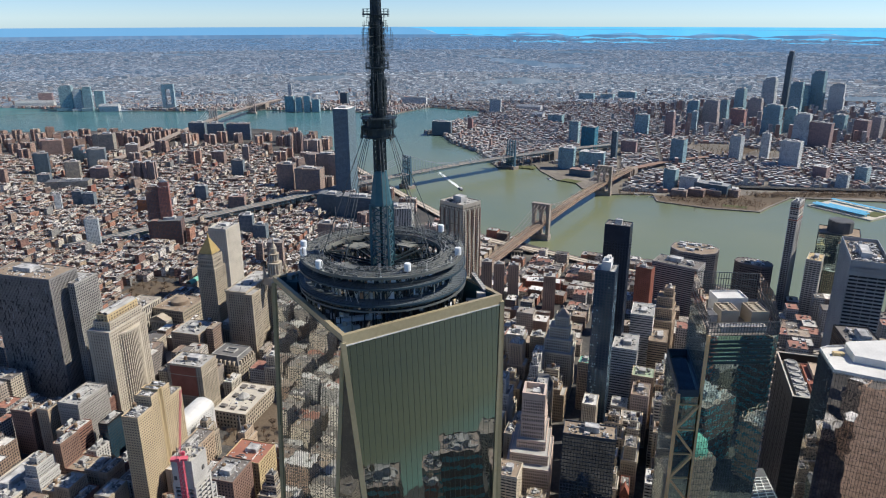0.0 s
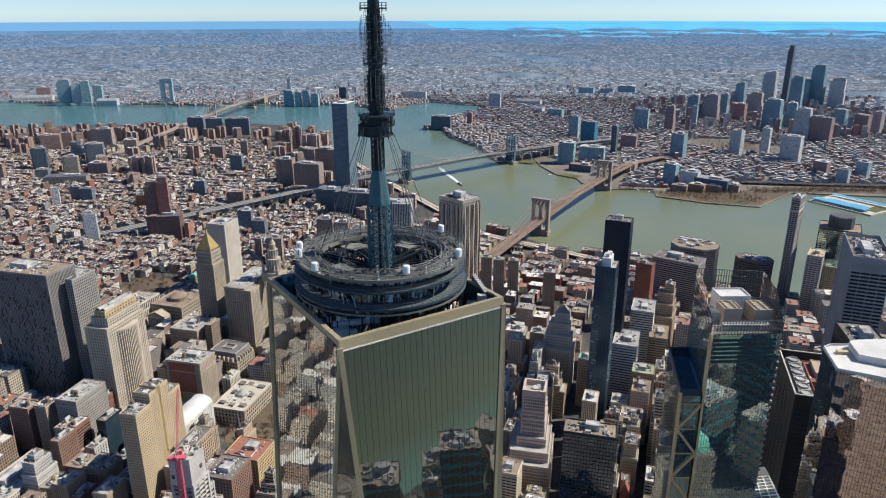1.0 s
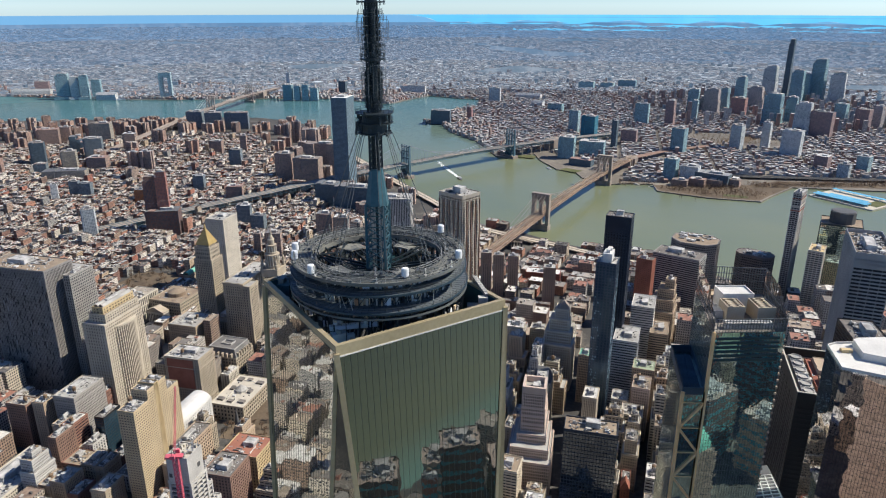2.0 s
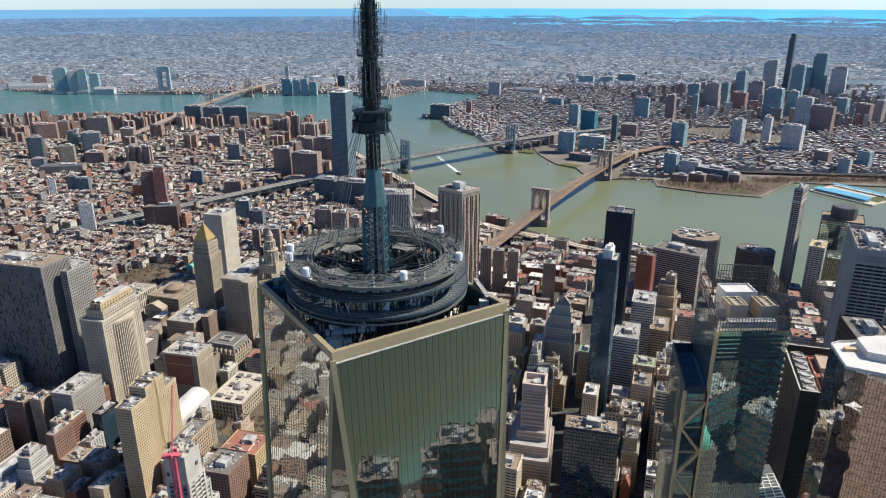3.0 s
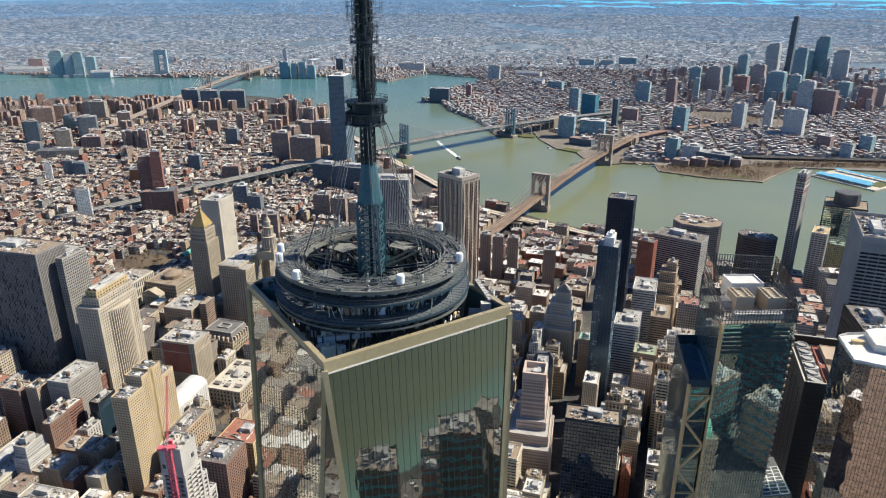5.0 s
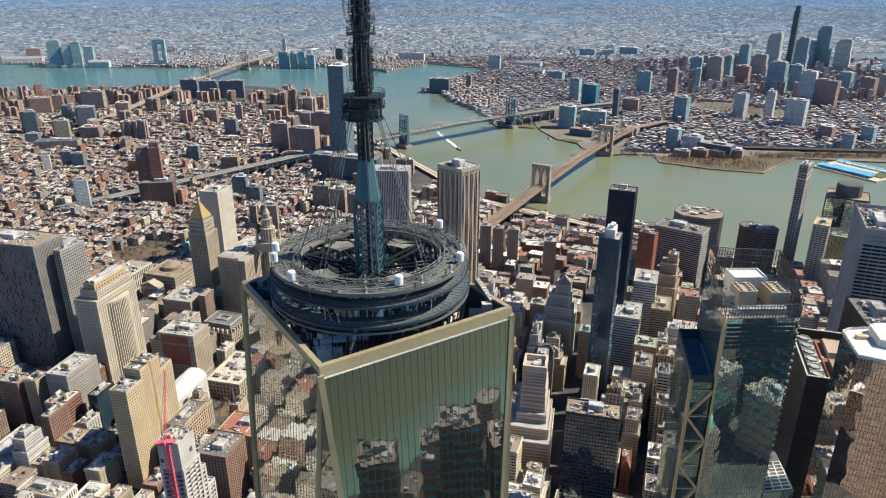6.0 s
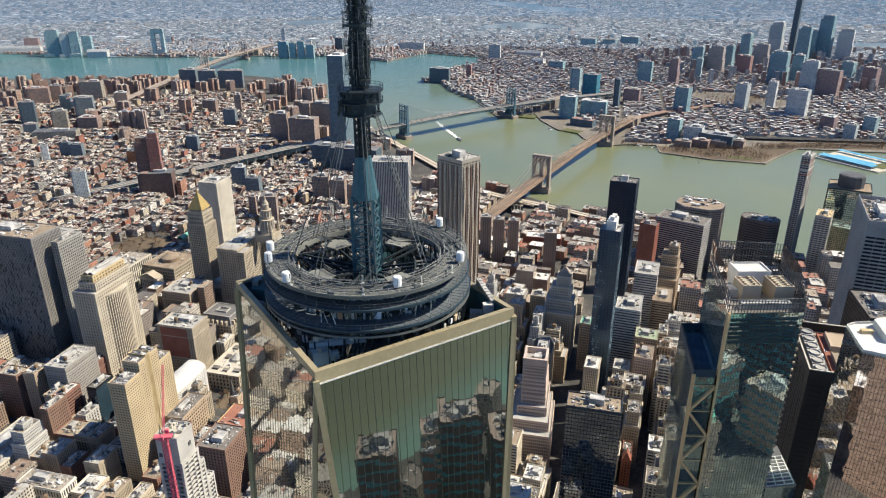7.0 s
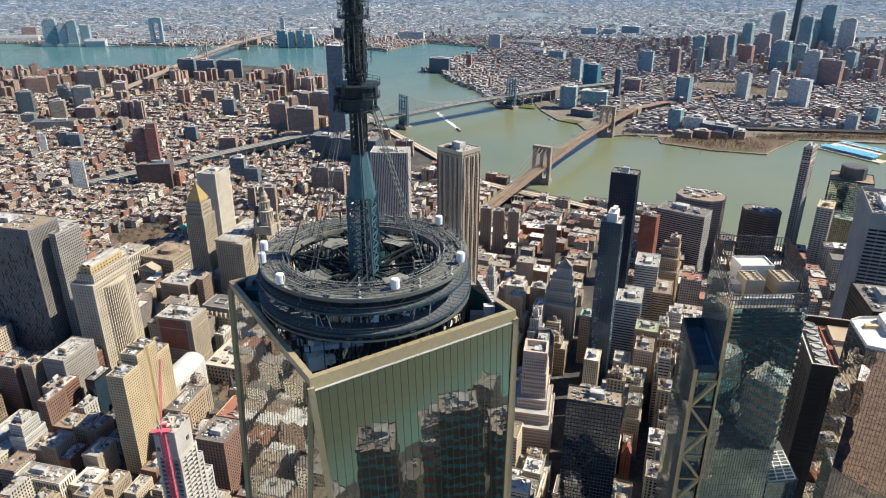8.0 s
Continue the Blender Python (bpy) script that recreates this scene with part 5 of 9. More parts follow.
    building("corner_office", "tan stone corner office with a bright roof", 785, 118, 44, 46, 56, 31, stone=TANBRICK, roof=S, bay=3.4, plant=10, tank=1, cornice=(0.2, 0.8, 1.0))
    building("square_office", "square tan masonry office with regular windows", 500.5, 114.5, 20, 44, 51, 30, stone=TANBRICK, roof=TARROOF, bay=3.6, floor=4, plant=8, cornice=(0.2, 0.85, 1.0))
    o = building("dark_brick_office", "dark brick office with a cluttered roof terrace", 419, 72, 30, 36, 65, 30, stone=BROWNBRICK, roof=TARROOF, bay=3.4, plant=12, tank=1)
    o = building("trimmed_warehouse", "tan warehouse with a red terrace roof and white cornice", 470, 48, 40, 36, 46, 31, stone=YELLOWBRICK, roof=surface("red_terrace", (0.26, 0.11, 0.075), (0.36, 0.17, 0.12)), bay=3.4, floor=4, plant=6)
    o = building("vaulted_hall", "white office block with a curved roof edge", 545, 128, 26, 66, 48, 31, stone=WHITEPAINT, roof=WHITEPAINT, bay=3.4, pier=0.62, band=0.5, plant=0)
    cx, cy = corner(545, 128, 26, 66, 31)
    g = Geo()
    for i in range(8):
        a0, a1 = math.pi * i / 8, math.pi * (i + 1) / 8
        q = []
        for t in (-32.6, 32.6):
            for a in (a0, a1):
                q.append((cx + ux * 12.6 * math.cos(a) + vx * t, cy + uy * 12.6 * math.cos(a) + vy * t, 48.4 + 7.4 * math.sin(a)))
        g.face([q[0], q[1], q[3], q[2]])
    for t in (-32.6, 32.6):
        g.face([(cx + ux * 12.6 * math.cos(math.pi * i / 8) + vx * t, cy + uy * 12.6 * math.cos(math.pi * i / 8) + vy * t, 48.4 + 7.4 * math.sin(math.pi * i / 8)) for i in range(9)])
    part("vault", g, WHITEPAINT, o, "white barrel-vaulted roof")
    # building site and steeple
    BARECON = surface("fresh_concrete", (0.36, 0.345, 0.32), (0.58, 0.56, 0.52), 0.25, 0.9)
    # a dark stone block behind the slabs gives the shade of open floors
    o = building("unfinished_tower", "slender white concrete tower under construction with open floors", 271.5, 87.5, 18, 19, 172, 31, stone=BARECON, glass=DARKSTONE, roof=PALESTONE, bay=6, floor=3.7, pier=0.06, band=0.2, proud=1.9, plant=0, house=False)
    (ux, uy), (vx, vy) = axis(31), axis(121)
    claim(271.5 + vx * 19, 87.5 + vy * 19, 15, 14, 31)
    for s, w, d, z in ((19, 16, 6, 158), (25, 14, 8, 139)):
        block("", "", 271.5 + vx * s + ux, 87.5 + vy * s + uy, w, d, z, 31, stone=BARECON, glass=DARKSTONE, roof=PALESTONE, parent=o, bay=5, floor=3.7, pier=0.08, band=0.28, proud=1.4, plant=3, house=False)
    cx, cy = corner(271.9, 88, 16.5, 17, 31)
    g = Geo()
    g.box(cx, cy, 172.4, 192, 16.5, 17, 31)
    parapet(g, cx, cy, 16.5, 17, 31, 191.9, 1.6, 0.4)
    part("concrete_core", g, BARECON, o, "blank concrete upper storeys")
    # dark blocks set on the blank walls in place of shaded openings
    g = Geo()
    for a, b, z, w, d in ((6, 8.6, 176, 2.2, 1.0), (-2, 8.6, 184, 1.6, 1.0), (-8.3, 3, 180, 1.0, 2.4)):
        g.box(cx + ux * a + vx * (b - 17.0 if b > 8 else b), cy + uy * a + vy * (b - 17.0 if b > 8 else b), z, z + 3, w, d, 31, closed=True)
    part("opening", g, DARKSTONE, o)
    rngc = random.Random(44)
    g = Geo()
    for k in range(26):
        a, b = rngc.uniform(-7, 7), rngc.uniform(-7.4, 7.4)
        z = 191.8 + rngc.choice((1, 1.6, 2.4, 4))
        g.box(cx + ux * a + vx * b, cy + uy * a + vy * b, 191.6, z, rngc.uniform(0.5, 3.2), rngc.uniform(0.5, 3.2), 31, closed=True)
    part("formwork", g, PALESTONE, o, "stacked formwork and boxes")
    for k in range(7):
        g = Geo()
        a, b = rngc.uniform(-7.5, 7.5), rngc.choice((-8, 8))
        g.beam((cx + ux * a + vx * b, cy + uy * a + vy * b, 190), (cx + ux * a + vx * b, cy + uy * a + vy * b, 197), 0.35)
        g.beam((cx + ux * a + vx * b, cy + uy * a + vy * b, 196), (cx + ux * (a - 3) + vx * b * 0.4, cy + uy * (a - 3) + vy * b * 0.4, 196.4), 0.3)
        part("formwork_post", g, GREYMETAL, o)
    o = thing("church", "small dark stone church with a slender spire", "church")
    claim(548, 60, 14, 26, 31)
    g = Geo()
    g.prism(rect(556, 62, 10, 22, 31), LAND, 16)
    g.prism(rect(556, 62, 10, 22, 31), 16, 24, top=rect(556, 62, 0.6, 22, 31))
    part("nave", g, BROWNBRICK, o)
    g = Geo()
    g.box(549, 66, LAND, 34, 7, 7, 31)
    g.prism(rect(549, 66, 7.6, 7.6, 31), 34, 36, top=rect(549, 66, 6, 6, 31))
    g.prism(rect(549, 66, 5, 5, 31), 36, 60, top=rect(549, 66, 0.3, 0.3, 31))
    part("steeple", g, DARKSTONE, o, "dark pointed steeple")
    # county courthouse and state building
    o = building("county_courthouse", "grey stone county courthouse with a columned portico", 926, 149, 58, 62, 36, 34, stone=LIMESTONE, roof=BROWNROOF, bay=4.5, floor=6, plant=5)
    # temple front: steps, columns, entablature and pediment
    cx, cy = corner(926, 149, 58, 62, 34)
    fx, fy, fb = FRONT
    (ux, uy), (nx, ny) = axis(fb), axis(fb - 90)
    OPEN.append((fx + nx * 32, fy + ny * 32, 22))
    OCC.append((fx - nx * 10, fy - ny * 10, 18, 18, fb))
    g = Geo()
    for k in range(6):
        g.box(fx + nx * (6 - k), fy + ny * (6 - k), LAND, LAND + 0.8 * (k + 1), 34 - k, 12, fb)
    part("steps", g, PALESTONE, o, "broad stone steps")
    for k in range(10):
        g = Geo()
        px, py = fx + ux * (k - 4.5) * 3.1 + nx * 0.5, fy + uy * (k - 4.5) * 3.1 + ny * 0.5
        g.lathe(px, py, [(1.15, LAND + 4.8), (1.0, LAND + 6), (0.85, LAND + 20.5), (1.15, LAND + 21.2)], 12)
        part("portico_column", g, PALESTONE, o)
    g = Geo()
    g.box(fx - nx * 7, fy - ny * 7, LAND, LAND + 21, 30, 12, fb)
    part("porch_wall", g, DARKSTONE, o)
    g = Geo()
    g.box(fx - nx * 4, fy - ny * 4, LAND + 21.2, LAND + 25, 32, 14, fb, closed=True)
    part("entablature", g, PALESTONE, o)
    g = Geo()
    g.prism(rect(fx - nx * 4, fy - ny * 4, 33, 15, fb), LAND + 25, LAND + 32.5, top=rect(fx - nx * 4, fy - ny * 4, 1.2, 14.6, fb))
    part("pediment", g, LIMESTONE, o, "triangular stone pediment")
    g = Geo()
    g.lathe(cx, cy, [(14, 36), (14, 42), (3, 48)], 24)
    part("rotunda", g, BROWNROOF, o, "low brown rotunda roof")
    building("state_building", "long pale stone state office building with tall pilasters", 880, 245, 38, 116, 45, 31, stone=PALESTONE, roof=PLANTROOF, bay=4.4, floor=13, pier=0.42, band=0.16, proud=1.0, plant=22, size=1.4, cornice=(1.0,))
    o = building("copper_roofed_hall", "stone hall with a curved green copper roof", 1092, 146, 10, 34, 20, 31, stone=LIMESTONE, roof=TARROOF, bay=4, plant=0)
    cx, cy = corner(1092, 146, 10, 34, 31)
    g = Geo()
    for i in range(8):
        a0, a1 = math.pi * i / 8, math.pi * (i + 1) / 8
        q = [(cx + axis(31)[0] * 5.5 * math.cos(a) + axis(121)[0] * t, cy + axis(31)[1] * 5.5 * math.cos(a) + axis(121)[1] * t, 20.5 + 6 * math.sin(a)) for t in (-17, 17) for a in (a0, a1)]
        g.face([q[0], q[1], q[3], q[2]])
    part("copper_vault", g, GREENCOPPER, o, "green copper barrel roof")
    # brick and stone offices along the avenue
    building("brick_slab_office", "dark brick office slab with a sunlit end wall", 619.9, 290.9, 26.5, 17.7, 59.8, 30, stone=BROWNBRICK, roof=PLANTROOF, bay=2.6, floor=3.5, pier=0.5, band=0.42, plant=10, tank=1, cornice=(0.94, 1.0))
    building("brown_loft_slab", "narrow brown brick loft with a tan front", 613.3, 271.1, 15.3, 19.9, 63, 30, stone=TANBRICK, roof=TARROOF, bay=2.4, floor=3.4, pier=0.5, band=0.4, plant=6, tank=1, cornice=(1.0,))
    o = building("grey_grid_office", "broad grey stone office with small regular windows", 603.6, 237.4, 27.4, 47.5, 69.4, 30, stone=surface("smoke_stone", (0.27, 0.255, 0.235), (0.37, 0.35, 0.32)), roof=SILVERROOF, bay=2.3, floor=3.3, pier=0.5, band=0.46, plant=16, tank=1, cornice=(0.9, 1.0))
    building("dark_glass_infill", "dark teal glass infill office", 585.5, 207.5, 12, 28, 50, 30, stone=BLACKSTEEL, glass=BLUEGLASS, roof=TARROOF, bay=2.0, floor=3.6, pier=0.12, band=0.16, proud=0.15, plant=4)
    building("corniced_row", "pale corniced loft row with a cluttered roof", 490, 294, 39, 88, 29, 30, stone=PALESTONE, roof=SILVERROOF, bay=2.6, floor=4.2, pier=0.45, band=0.4, plant=30, size=1.2, cornice=(0.3, 1.0))
    o = building("pilastered_hall", "white office with tall pilasters and a flat roof", 446, 220, 49, 20, 32, 30, stone=surface("white_terracotta", (0.58, 0.55, 0.5), (0.72, 0.69, 0.63)), roof=PLANTROOF, bay=3.0, floor=9, pier=0.45, band=0.18, proud=0.8, plant=12, cornice=(1.0,))
    building("criminal_court", "grey stepped court building", 1010, 330, 60, 60, 70, 31, stone=LIMESTONE, roof=S, bay=3.6, plant=6)


civic()


# ---- financial quarter ----
def pinnacle(name, label, tiers, bearing, stone, **kw):
    """Stepped tower from tiers of (x, y, w, d, z1)."""
    o, z = None, LAND
    for k, (x, y, w, d, z1) in enumerate(tiers):
        if o is None:
            claim(x, y, w, d, bearing)
            o = block(name, label, x, y, w, d, z1, bearing, stone=stone, plant=0 if len(tiers) > 1 else 4, **kw)
        else:
            block("", "", x, y, w, d, z1, bearing, stone=stone, parent=o, z0=z, plant=4 if k == len(tiers) - 1 else 0, **kw)
        z = z1
    return o


def financial():
    # streets kept clear between the towers
    for a, b in (((330, -222), (493, -322)), ((493, -322), (605, -391)), ((605, -391), (900, -577))):
        LINES.append((*a, *b, 5.5))
    # the stepped pale tower
    o = pinnacle("stepped_tower", "rosy limestone stepped tower with deep regular windows", [(359, -226, 44, 62, 58), (368, -228, 38, 54, 68), (379, -230, 29, 48, 77), (385, -231, 24, 42, 86), (385.6, -231, 23.8, 36.5, 95), (386.2, -231, 23.5, 31, 104), (387, -231, 23, 24, 121)], 29, PINKSTONE, bay=1.8, floor=3.6, pier=0.5, band=0.34, roof=S)
    cx, cy = corner(387, -231, 23, 24, 29)
    g = Geo()
    parapet(g, cx, cy, 23, 24, 29, 121, 6, 2.2)
    part("open_crown", g, PINKSTONE, o, "hollow stone crown")
    o = building("hotel_slab", "dark glass hotel slab with a pale cluttered roof", 230, -215, 40, 19, 179, 31, stone=surface("black_glass_frame", (0.045, 0.05, 0.06), (0.085, 0.09, 0.1), rough=0.3), glass=glazing_mat("smoked_mirror_glass", (0.3, 0.32, 0.35), 0.03, 0.05, 0.3, 0.5, metal=1.0), roof=BROWNROOF, bay=2.4, floor=3.2, pier=0.14, band=0.2, proud=0.15, plant=10)
    # titanium-clad tower
    o = building("wavy_apartment_tower", "tall tan metal-clad apartment tower with balconies", 618, -219, 40, 33, 262, 60, stone=surface("champagne_steel", (0.36, 0.32, 0.26), (0.5, 0.46, 0.39), rough=0.5, metal=0.3), roof=S, bay=2.7, floor=3.1, pier=0.34, band=0.34, proud=0.9, plant=10, size=1.6, cap=3)
    # rippling stacks of bay windows and dark strips painting recess shade up both faces
    (ux, uy), (vx, vy) = axis(60), axis(150)
    skin_ = bpy.data.materials["champagne_steel"]
    for k, s in enumerate((3, 10, 18, 27, 35)):
        g = Geo()
        for f in range(48):
            q = 0.7 + 0.7 * math.sin(f * 0.35 + k * 1.7)
            g.box(618 + ux * s - vx * q * 0.5, -219 + uy * s - vy * q * 0.5, 30 + 4.7 * f, 33.4 + 4.7 * f, 2.6, 0.8 + q * 0.6, 60, closed=True)
        part("bay_stack", g, skin_, o)
        g = Geo()
        g.box(618 + ux * (s + 4), -219 + uy * (s + 4), 24, 254, 0.8, 1.85, 60)
        part("recess_shade_strip", g, BROWNBRICK, o)
    for k, s in enumerate((4, 12, 20, 28)):
        g = Geo()
        for f in range(48):
            q = 0.7 + 0.7 * math.sin(f * 0.35 + k * 2.1)
            g.box(618 + vx * s - ux * q * 0.5, -219 + vy * s - uy * q * 0.5, 30 + 4.7 * f, 33.4 + 4.7 * f, 1.0 + q, 2.6, 60, closed=True)
        part("bay_stack", g, skin_, o)
        g = Geo()
        g.box(618 + vx * (s + 4), -219 + vy * (s + 4), 24, 254, 1.85, 0.8, 60)
        part("recess_shade_strip", g, BROWNBRICK, o)
    o = building("red_gabled_house", "narrow red brick house with a steep gable", 332, -300, 9, 30, 34, 33, stone=REDBRICK, roof=TARROOF, bay=2.6, floor=3.4, plant=4)
    g = Geo()
    cx, cy = corner(332, -300, 9, 10, 33)
    g.prism(rect(cx, cy, 9, 10, 33), 34, 43, top=rect(cx, cy, 0.5, 9, 33))
    part("gable", g, REDBRICK, o)
    # braced glass tower
    claim(120, -238, 60, 70, 15)
    # dark slender tower
    building("dark_slender_tower", "dark bronze slender tower with a deep crown", 548, -411, 31, 22, 238.5, 40, stone=surface("dark_bronze", (0.012, 0.018, 0.032), (0.03, 0.042, 0.065), rough=0.4), roof=TARROOF, bay=3.4, floor=3.6, pier=0.45, band=0.35, plant=5, cap=20)
    o = building("blue_glass_tower", "blue glass tower with white roof plant", 470, -348, 22, 27, 214, 38, stone=surface("blue_frames", (0.02, 0.035, 0.06), (0.07, 0.1, 0.14), scale=0.05, rough=0.4), glass=BLUEGLASS, roof=S, bay=3.6, floor=3.4, pier=0.36, band=0.34, proud=0.2, plant=6)
    g = Geo()
    cx, cy = corner(470, -348, 22, 27, 38)
    g.box(cx, cy, 214, 224, 10, 19, 38)
    g.box(cx - 3, cy + 2, 224, 228, 4, 5, 38)
    g.box(cx + 4, cy - 4, 224, 227, 5, 6, 38)
    part("white_plant", g, WHITEPAINT, o)
    rng = random.Random(70)
    (ux, uy), (vx, vy) = axis(38), axis(128)
    g = Geo()
    for _ in range(110):
        s, z = rng.uniform(1, 26), 60 + 3.4 * rng.randint(0, 40)
        g.box(470 + vx * s - ux * 0.05, -348 + vy * s - uy * 0.05, z, z + rng.choice((1.2, 2.2, 3.2)), 0.3, rng.uniform(0.7, 2.2), 38, closed=True)
    for _ in range(50):
        s, z = rng.uniform(12, 21.5), 50 + 3.4 * rng.randint(0, 36)
        g.box(470 + ux * s - vx * 0.05, -348 + uy * s - vy * 0.05, z, z + rng.choice((1.2, 2.2)), rng.uniform(0.6, 1.6), 0.3, 38, closed=True)
    part("facade", g, surface("cyan_panels", (0.2, 0.34, 0.42), (0.36, 0.48, 0.54), 0.5, 0.4), o)
    building("red_brick_slab", "red-brown brick slab with a blank end wall", 711, -558, 25, 18, 110, 50, stone=REDBRICK, roof=TARROOF, bay=3.0, floor=3.2, pier=0.75, band=0.62, plant=3)
    building("grey_ribbon_office", "grey office block with continuous window ribbons", 702, -636, 74, 42, 105, 52, stone=surface("grey_ribbons", (0.26, 0.26, 0.25), (0.36, 0.35, 0.34)), roof=TARROOF, pier=0.0, band=0.5, plant=9, size=1.6)
    def ringed_office(name, label, x, y, w, d, z1, b, cut, stone, roof, floor, plant):
        """An office of chamfered plan: a glazed core, a band at every floor, stubby piers, a scalloped parapet and a cluttered roof."""
        claim(x, y, w, d, b)
        cx, cy = corner(x, y, w, d, b)
        o = thing(name, label, "building")
        (ux, uy), (vx, vy) = axis(b), axis(b + 90)

        def ring(off):
            hw, hd, c = w / 2 + off, d / 2 + off, cut
            return [(cx + ux * p + vx * q, cy + uy * p + vy * q) for p, q in ((hw - c, -hd), (hw, c - hd), (hw, hd - c), (hw - c, hd), (c - hw, hd), (-hw, hd - c), (-hw, c - hd), (c - hw, -hd))]
        g = Geo()
        g.prism(ring(-0.9), LAND, z1 - 1)
        part("glazing", g, DARKGLASS, o)
        g = Geo()
        n = int((z1 - LAND) / floor)
        for k in range(n):
            z = z1 - floor * (k + 1)
            g.prism(ring(0), z, z + floor * 0.46)
        g.prism(ring(0.2), z1 - 1.6, z1)
        part("floor_band", g, stone, o)
        g, top = Geo(), Geo()
        r = ring(0.05)
        for k in range(8):
            a, e = Vector((*r[k], 0)), Vector((*r[(k + 1) % 8], 0))
            m = max(2, int((e - a).length / 3.2))
            t = (e - a) / m
            brg = math.degrees(math.atan2(t.x, t.y))
            for i in range(m):
                q = a + t * (i + 0.5)
                g.box(q.x, q.y, LAND, z1 - 1, 0.7, 0.7, brg)
                if i % 2 == 0:
                    top.box(q.x, q.y, z1 - 0.1, z1 + 0.9, t.length * 0.9, 1.1, brg)
        part("pier", g, stone, o)
        part("parapet", top, stone, o, "scalloped parapet")
        rr = random.Random(int(w))
        g = Geo()
        g.prism(ring(-2), z1 - 0.5, z1 + 0.1)
        part("roof", g, roof, o)
        g = Geo()
        for _ in range(plant):
            p, q = rr.uniform(-0.36, 0.36) * w, rr.uniform(-0.36, 0.36) * d
            g.box(cx + ux * p + vx * q, cy + uy * p + vy * q, z1, z1 + rr.uniform(1, 3.6), rr.uniform(2, 9), rr.uniform(2, 7), b)
        part("roof_plant", g, PLANT, o)
        return o
    ringed_office("faceted_office", "grey-brown eight-sided riverside office with a scalloped roof edge", 735, -690, 74, 60, 111, 47, 17, surface("brown_bands", (0.2, 0.18, 0.165), (0.3, 0.27, 0.25)), BROWNROOF, 3.8, 30)
    ringed_office("round_top_office", "dark brown chamfered riverside office with a cluttered roof", 706, -776, 58, 36, 91, 55, 11, surface("umber_bands", (0.12, 0.1, 0.095), (0.2, 0.17, 0.16)), TARROOF, 4.2, 22)
    o = building("leaning_tower", "bare concrete slender unfinished tower", 702, -812, 13, 36, 200, 55, stone=surface("raw_concrete", (0.3, 0.29, 0.27), (0.54, 0.52, 0.48), 0.15), glass=DARKGLASS, roof=S, bay=4.5, floor=3.4, pier=0.12, band=0.3, proud=1.2, plant=4)
    cx, cy = corner(702, -812, 13, 36, 55)
    for za, zb, m in ((170, 172, REDBRICK), (177, 179, PALESTONE), (186, 187.5, PALESTONE), (190, 191, REDBRICK)):
        g = Geo()
        g.box(cx, cy, za, zb, 13.5, 36.5, 55, closed=True)
        part("safety_netting", g, m, o)
    o = building("green_glass_office", "dark green glass office with a rounded crown", 651, -893, 60, 52, 150, 45, stone=surface("green_frames", (0.03, 0.045, 0.045), (0.05, 0.07, 0.07), rough=0.4), glass=GREENGLASS, roof=BROWNROOF, bay=3, pier=0.1, band=0.2, proud=0.12, plant=0)
    cx, cy = corner(651, -893, 60, 52, 45)
    g = Geo()
    g.lathe(cx, cy, [(19, 150), (19, 168), (17.5, 168.2), (17.5, 169)], 12)
    part("crown", g, DARKSTONE, o, "dark faceted crown drum")
    o = building("white_ribbed_slab", "pale office slab with deep white bands", 640, -812, 22, 40, 122, 50, stone=PALESTONE, roof=YELLOWBRICK, bay=6, pier=0.2, band=0.45, proud=0.9, plant=3)
    ALUM = surface("brushed_aluminium", (0.27, 0.28, 0.29), (0.38, 0.39, 0.4), rough=0.5, metal=0.2)
    o = building("bank_tower", "tall grey steel bank tower with blank sides and window bands", 325.7, -565.7, 34, 85, 248, 39.7, stone=ALUM, roof=BROWNROOF, bay=8.8, floor=3.9, pier=0.05, band=0.44, proud=0.5, plant=60, size=1.5, cap=11)
    cx, cy = corner(325.7, -565.7, 34, 85, 39.7)
    (ux, uy), (vx, vy) = axis(39.7), axis(129.7)
    g = Geo()
    g.box(cx + ux * 17.2, cy + uy * 17.2, LAND, 249.4, 0.6, 85.6, 39.7)
    part("blank_wall", g, ALUM, o, "smooth grey metal side wall")
    for k in range(29):
        g = Geo()
        q = -42 + 3 * k
        g.box(cx + ux * 17.55 + vx * q, cy + uy * 17.55 + vy * q, LAND, 248.6, 0.3, 0.35, 39.7)
        part("wall_rib", g, ALUM, o)
    g = Geo()
    parapet(g, cx, cy, 34.6, 85.6, 39.7, 248.6, 3.2, 0.6)
    part("roof_screen", g, ALUM, o)
    building("black_bank_slab", "matt black office slab with roof fans", 238, -480, 30, 56, 208, 29, stone=BLACKSTEEL, roof=TARROOF, bay=2.6, floor=3.7, pier=0.3, band=0.4, proud=0.15, plant=12, size=1.4)
    o = building("black_steel_tower", "massive black steel office tower with roof fans", 142.4, -387.9, 75, 72, 219, 33, stone=BLACKSTEEL, roof=BROWNROOF, glass=surface("black_glazing", (0.008, 0.009, 0.012), (0.016, 0.017, 0.02), rough=0.35), bay=12, floor=3.9, pier=0.12, band=0.48, proud=0.4, plant=0, cap=4)
    cx, cy = corner(142.4, -387.9, 75, 72, 33)
    (ux, uy), (vx, vy) = axis(33), axis(123)
    g = Geo()
    parapet(g, cx, cy, 75, 72, 33, 219, 6.5, 0.8)
    part("screen_wall", g, BLACKSTEEL, o)
    g = Geo()
    parapet(g, cx, cy, 75.6, 72.6, 33, 225.5, 0.5, 1.0)
    part("coping", g, PALESTONE, o, "pale metal coping")
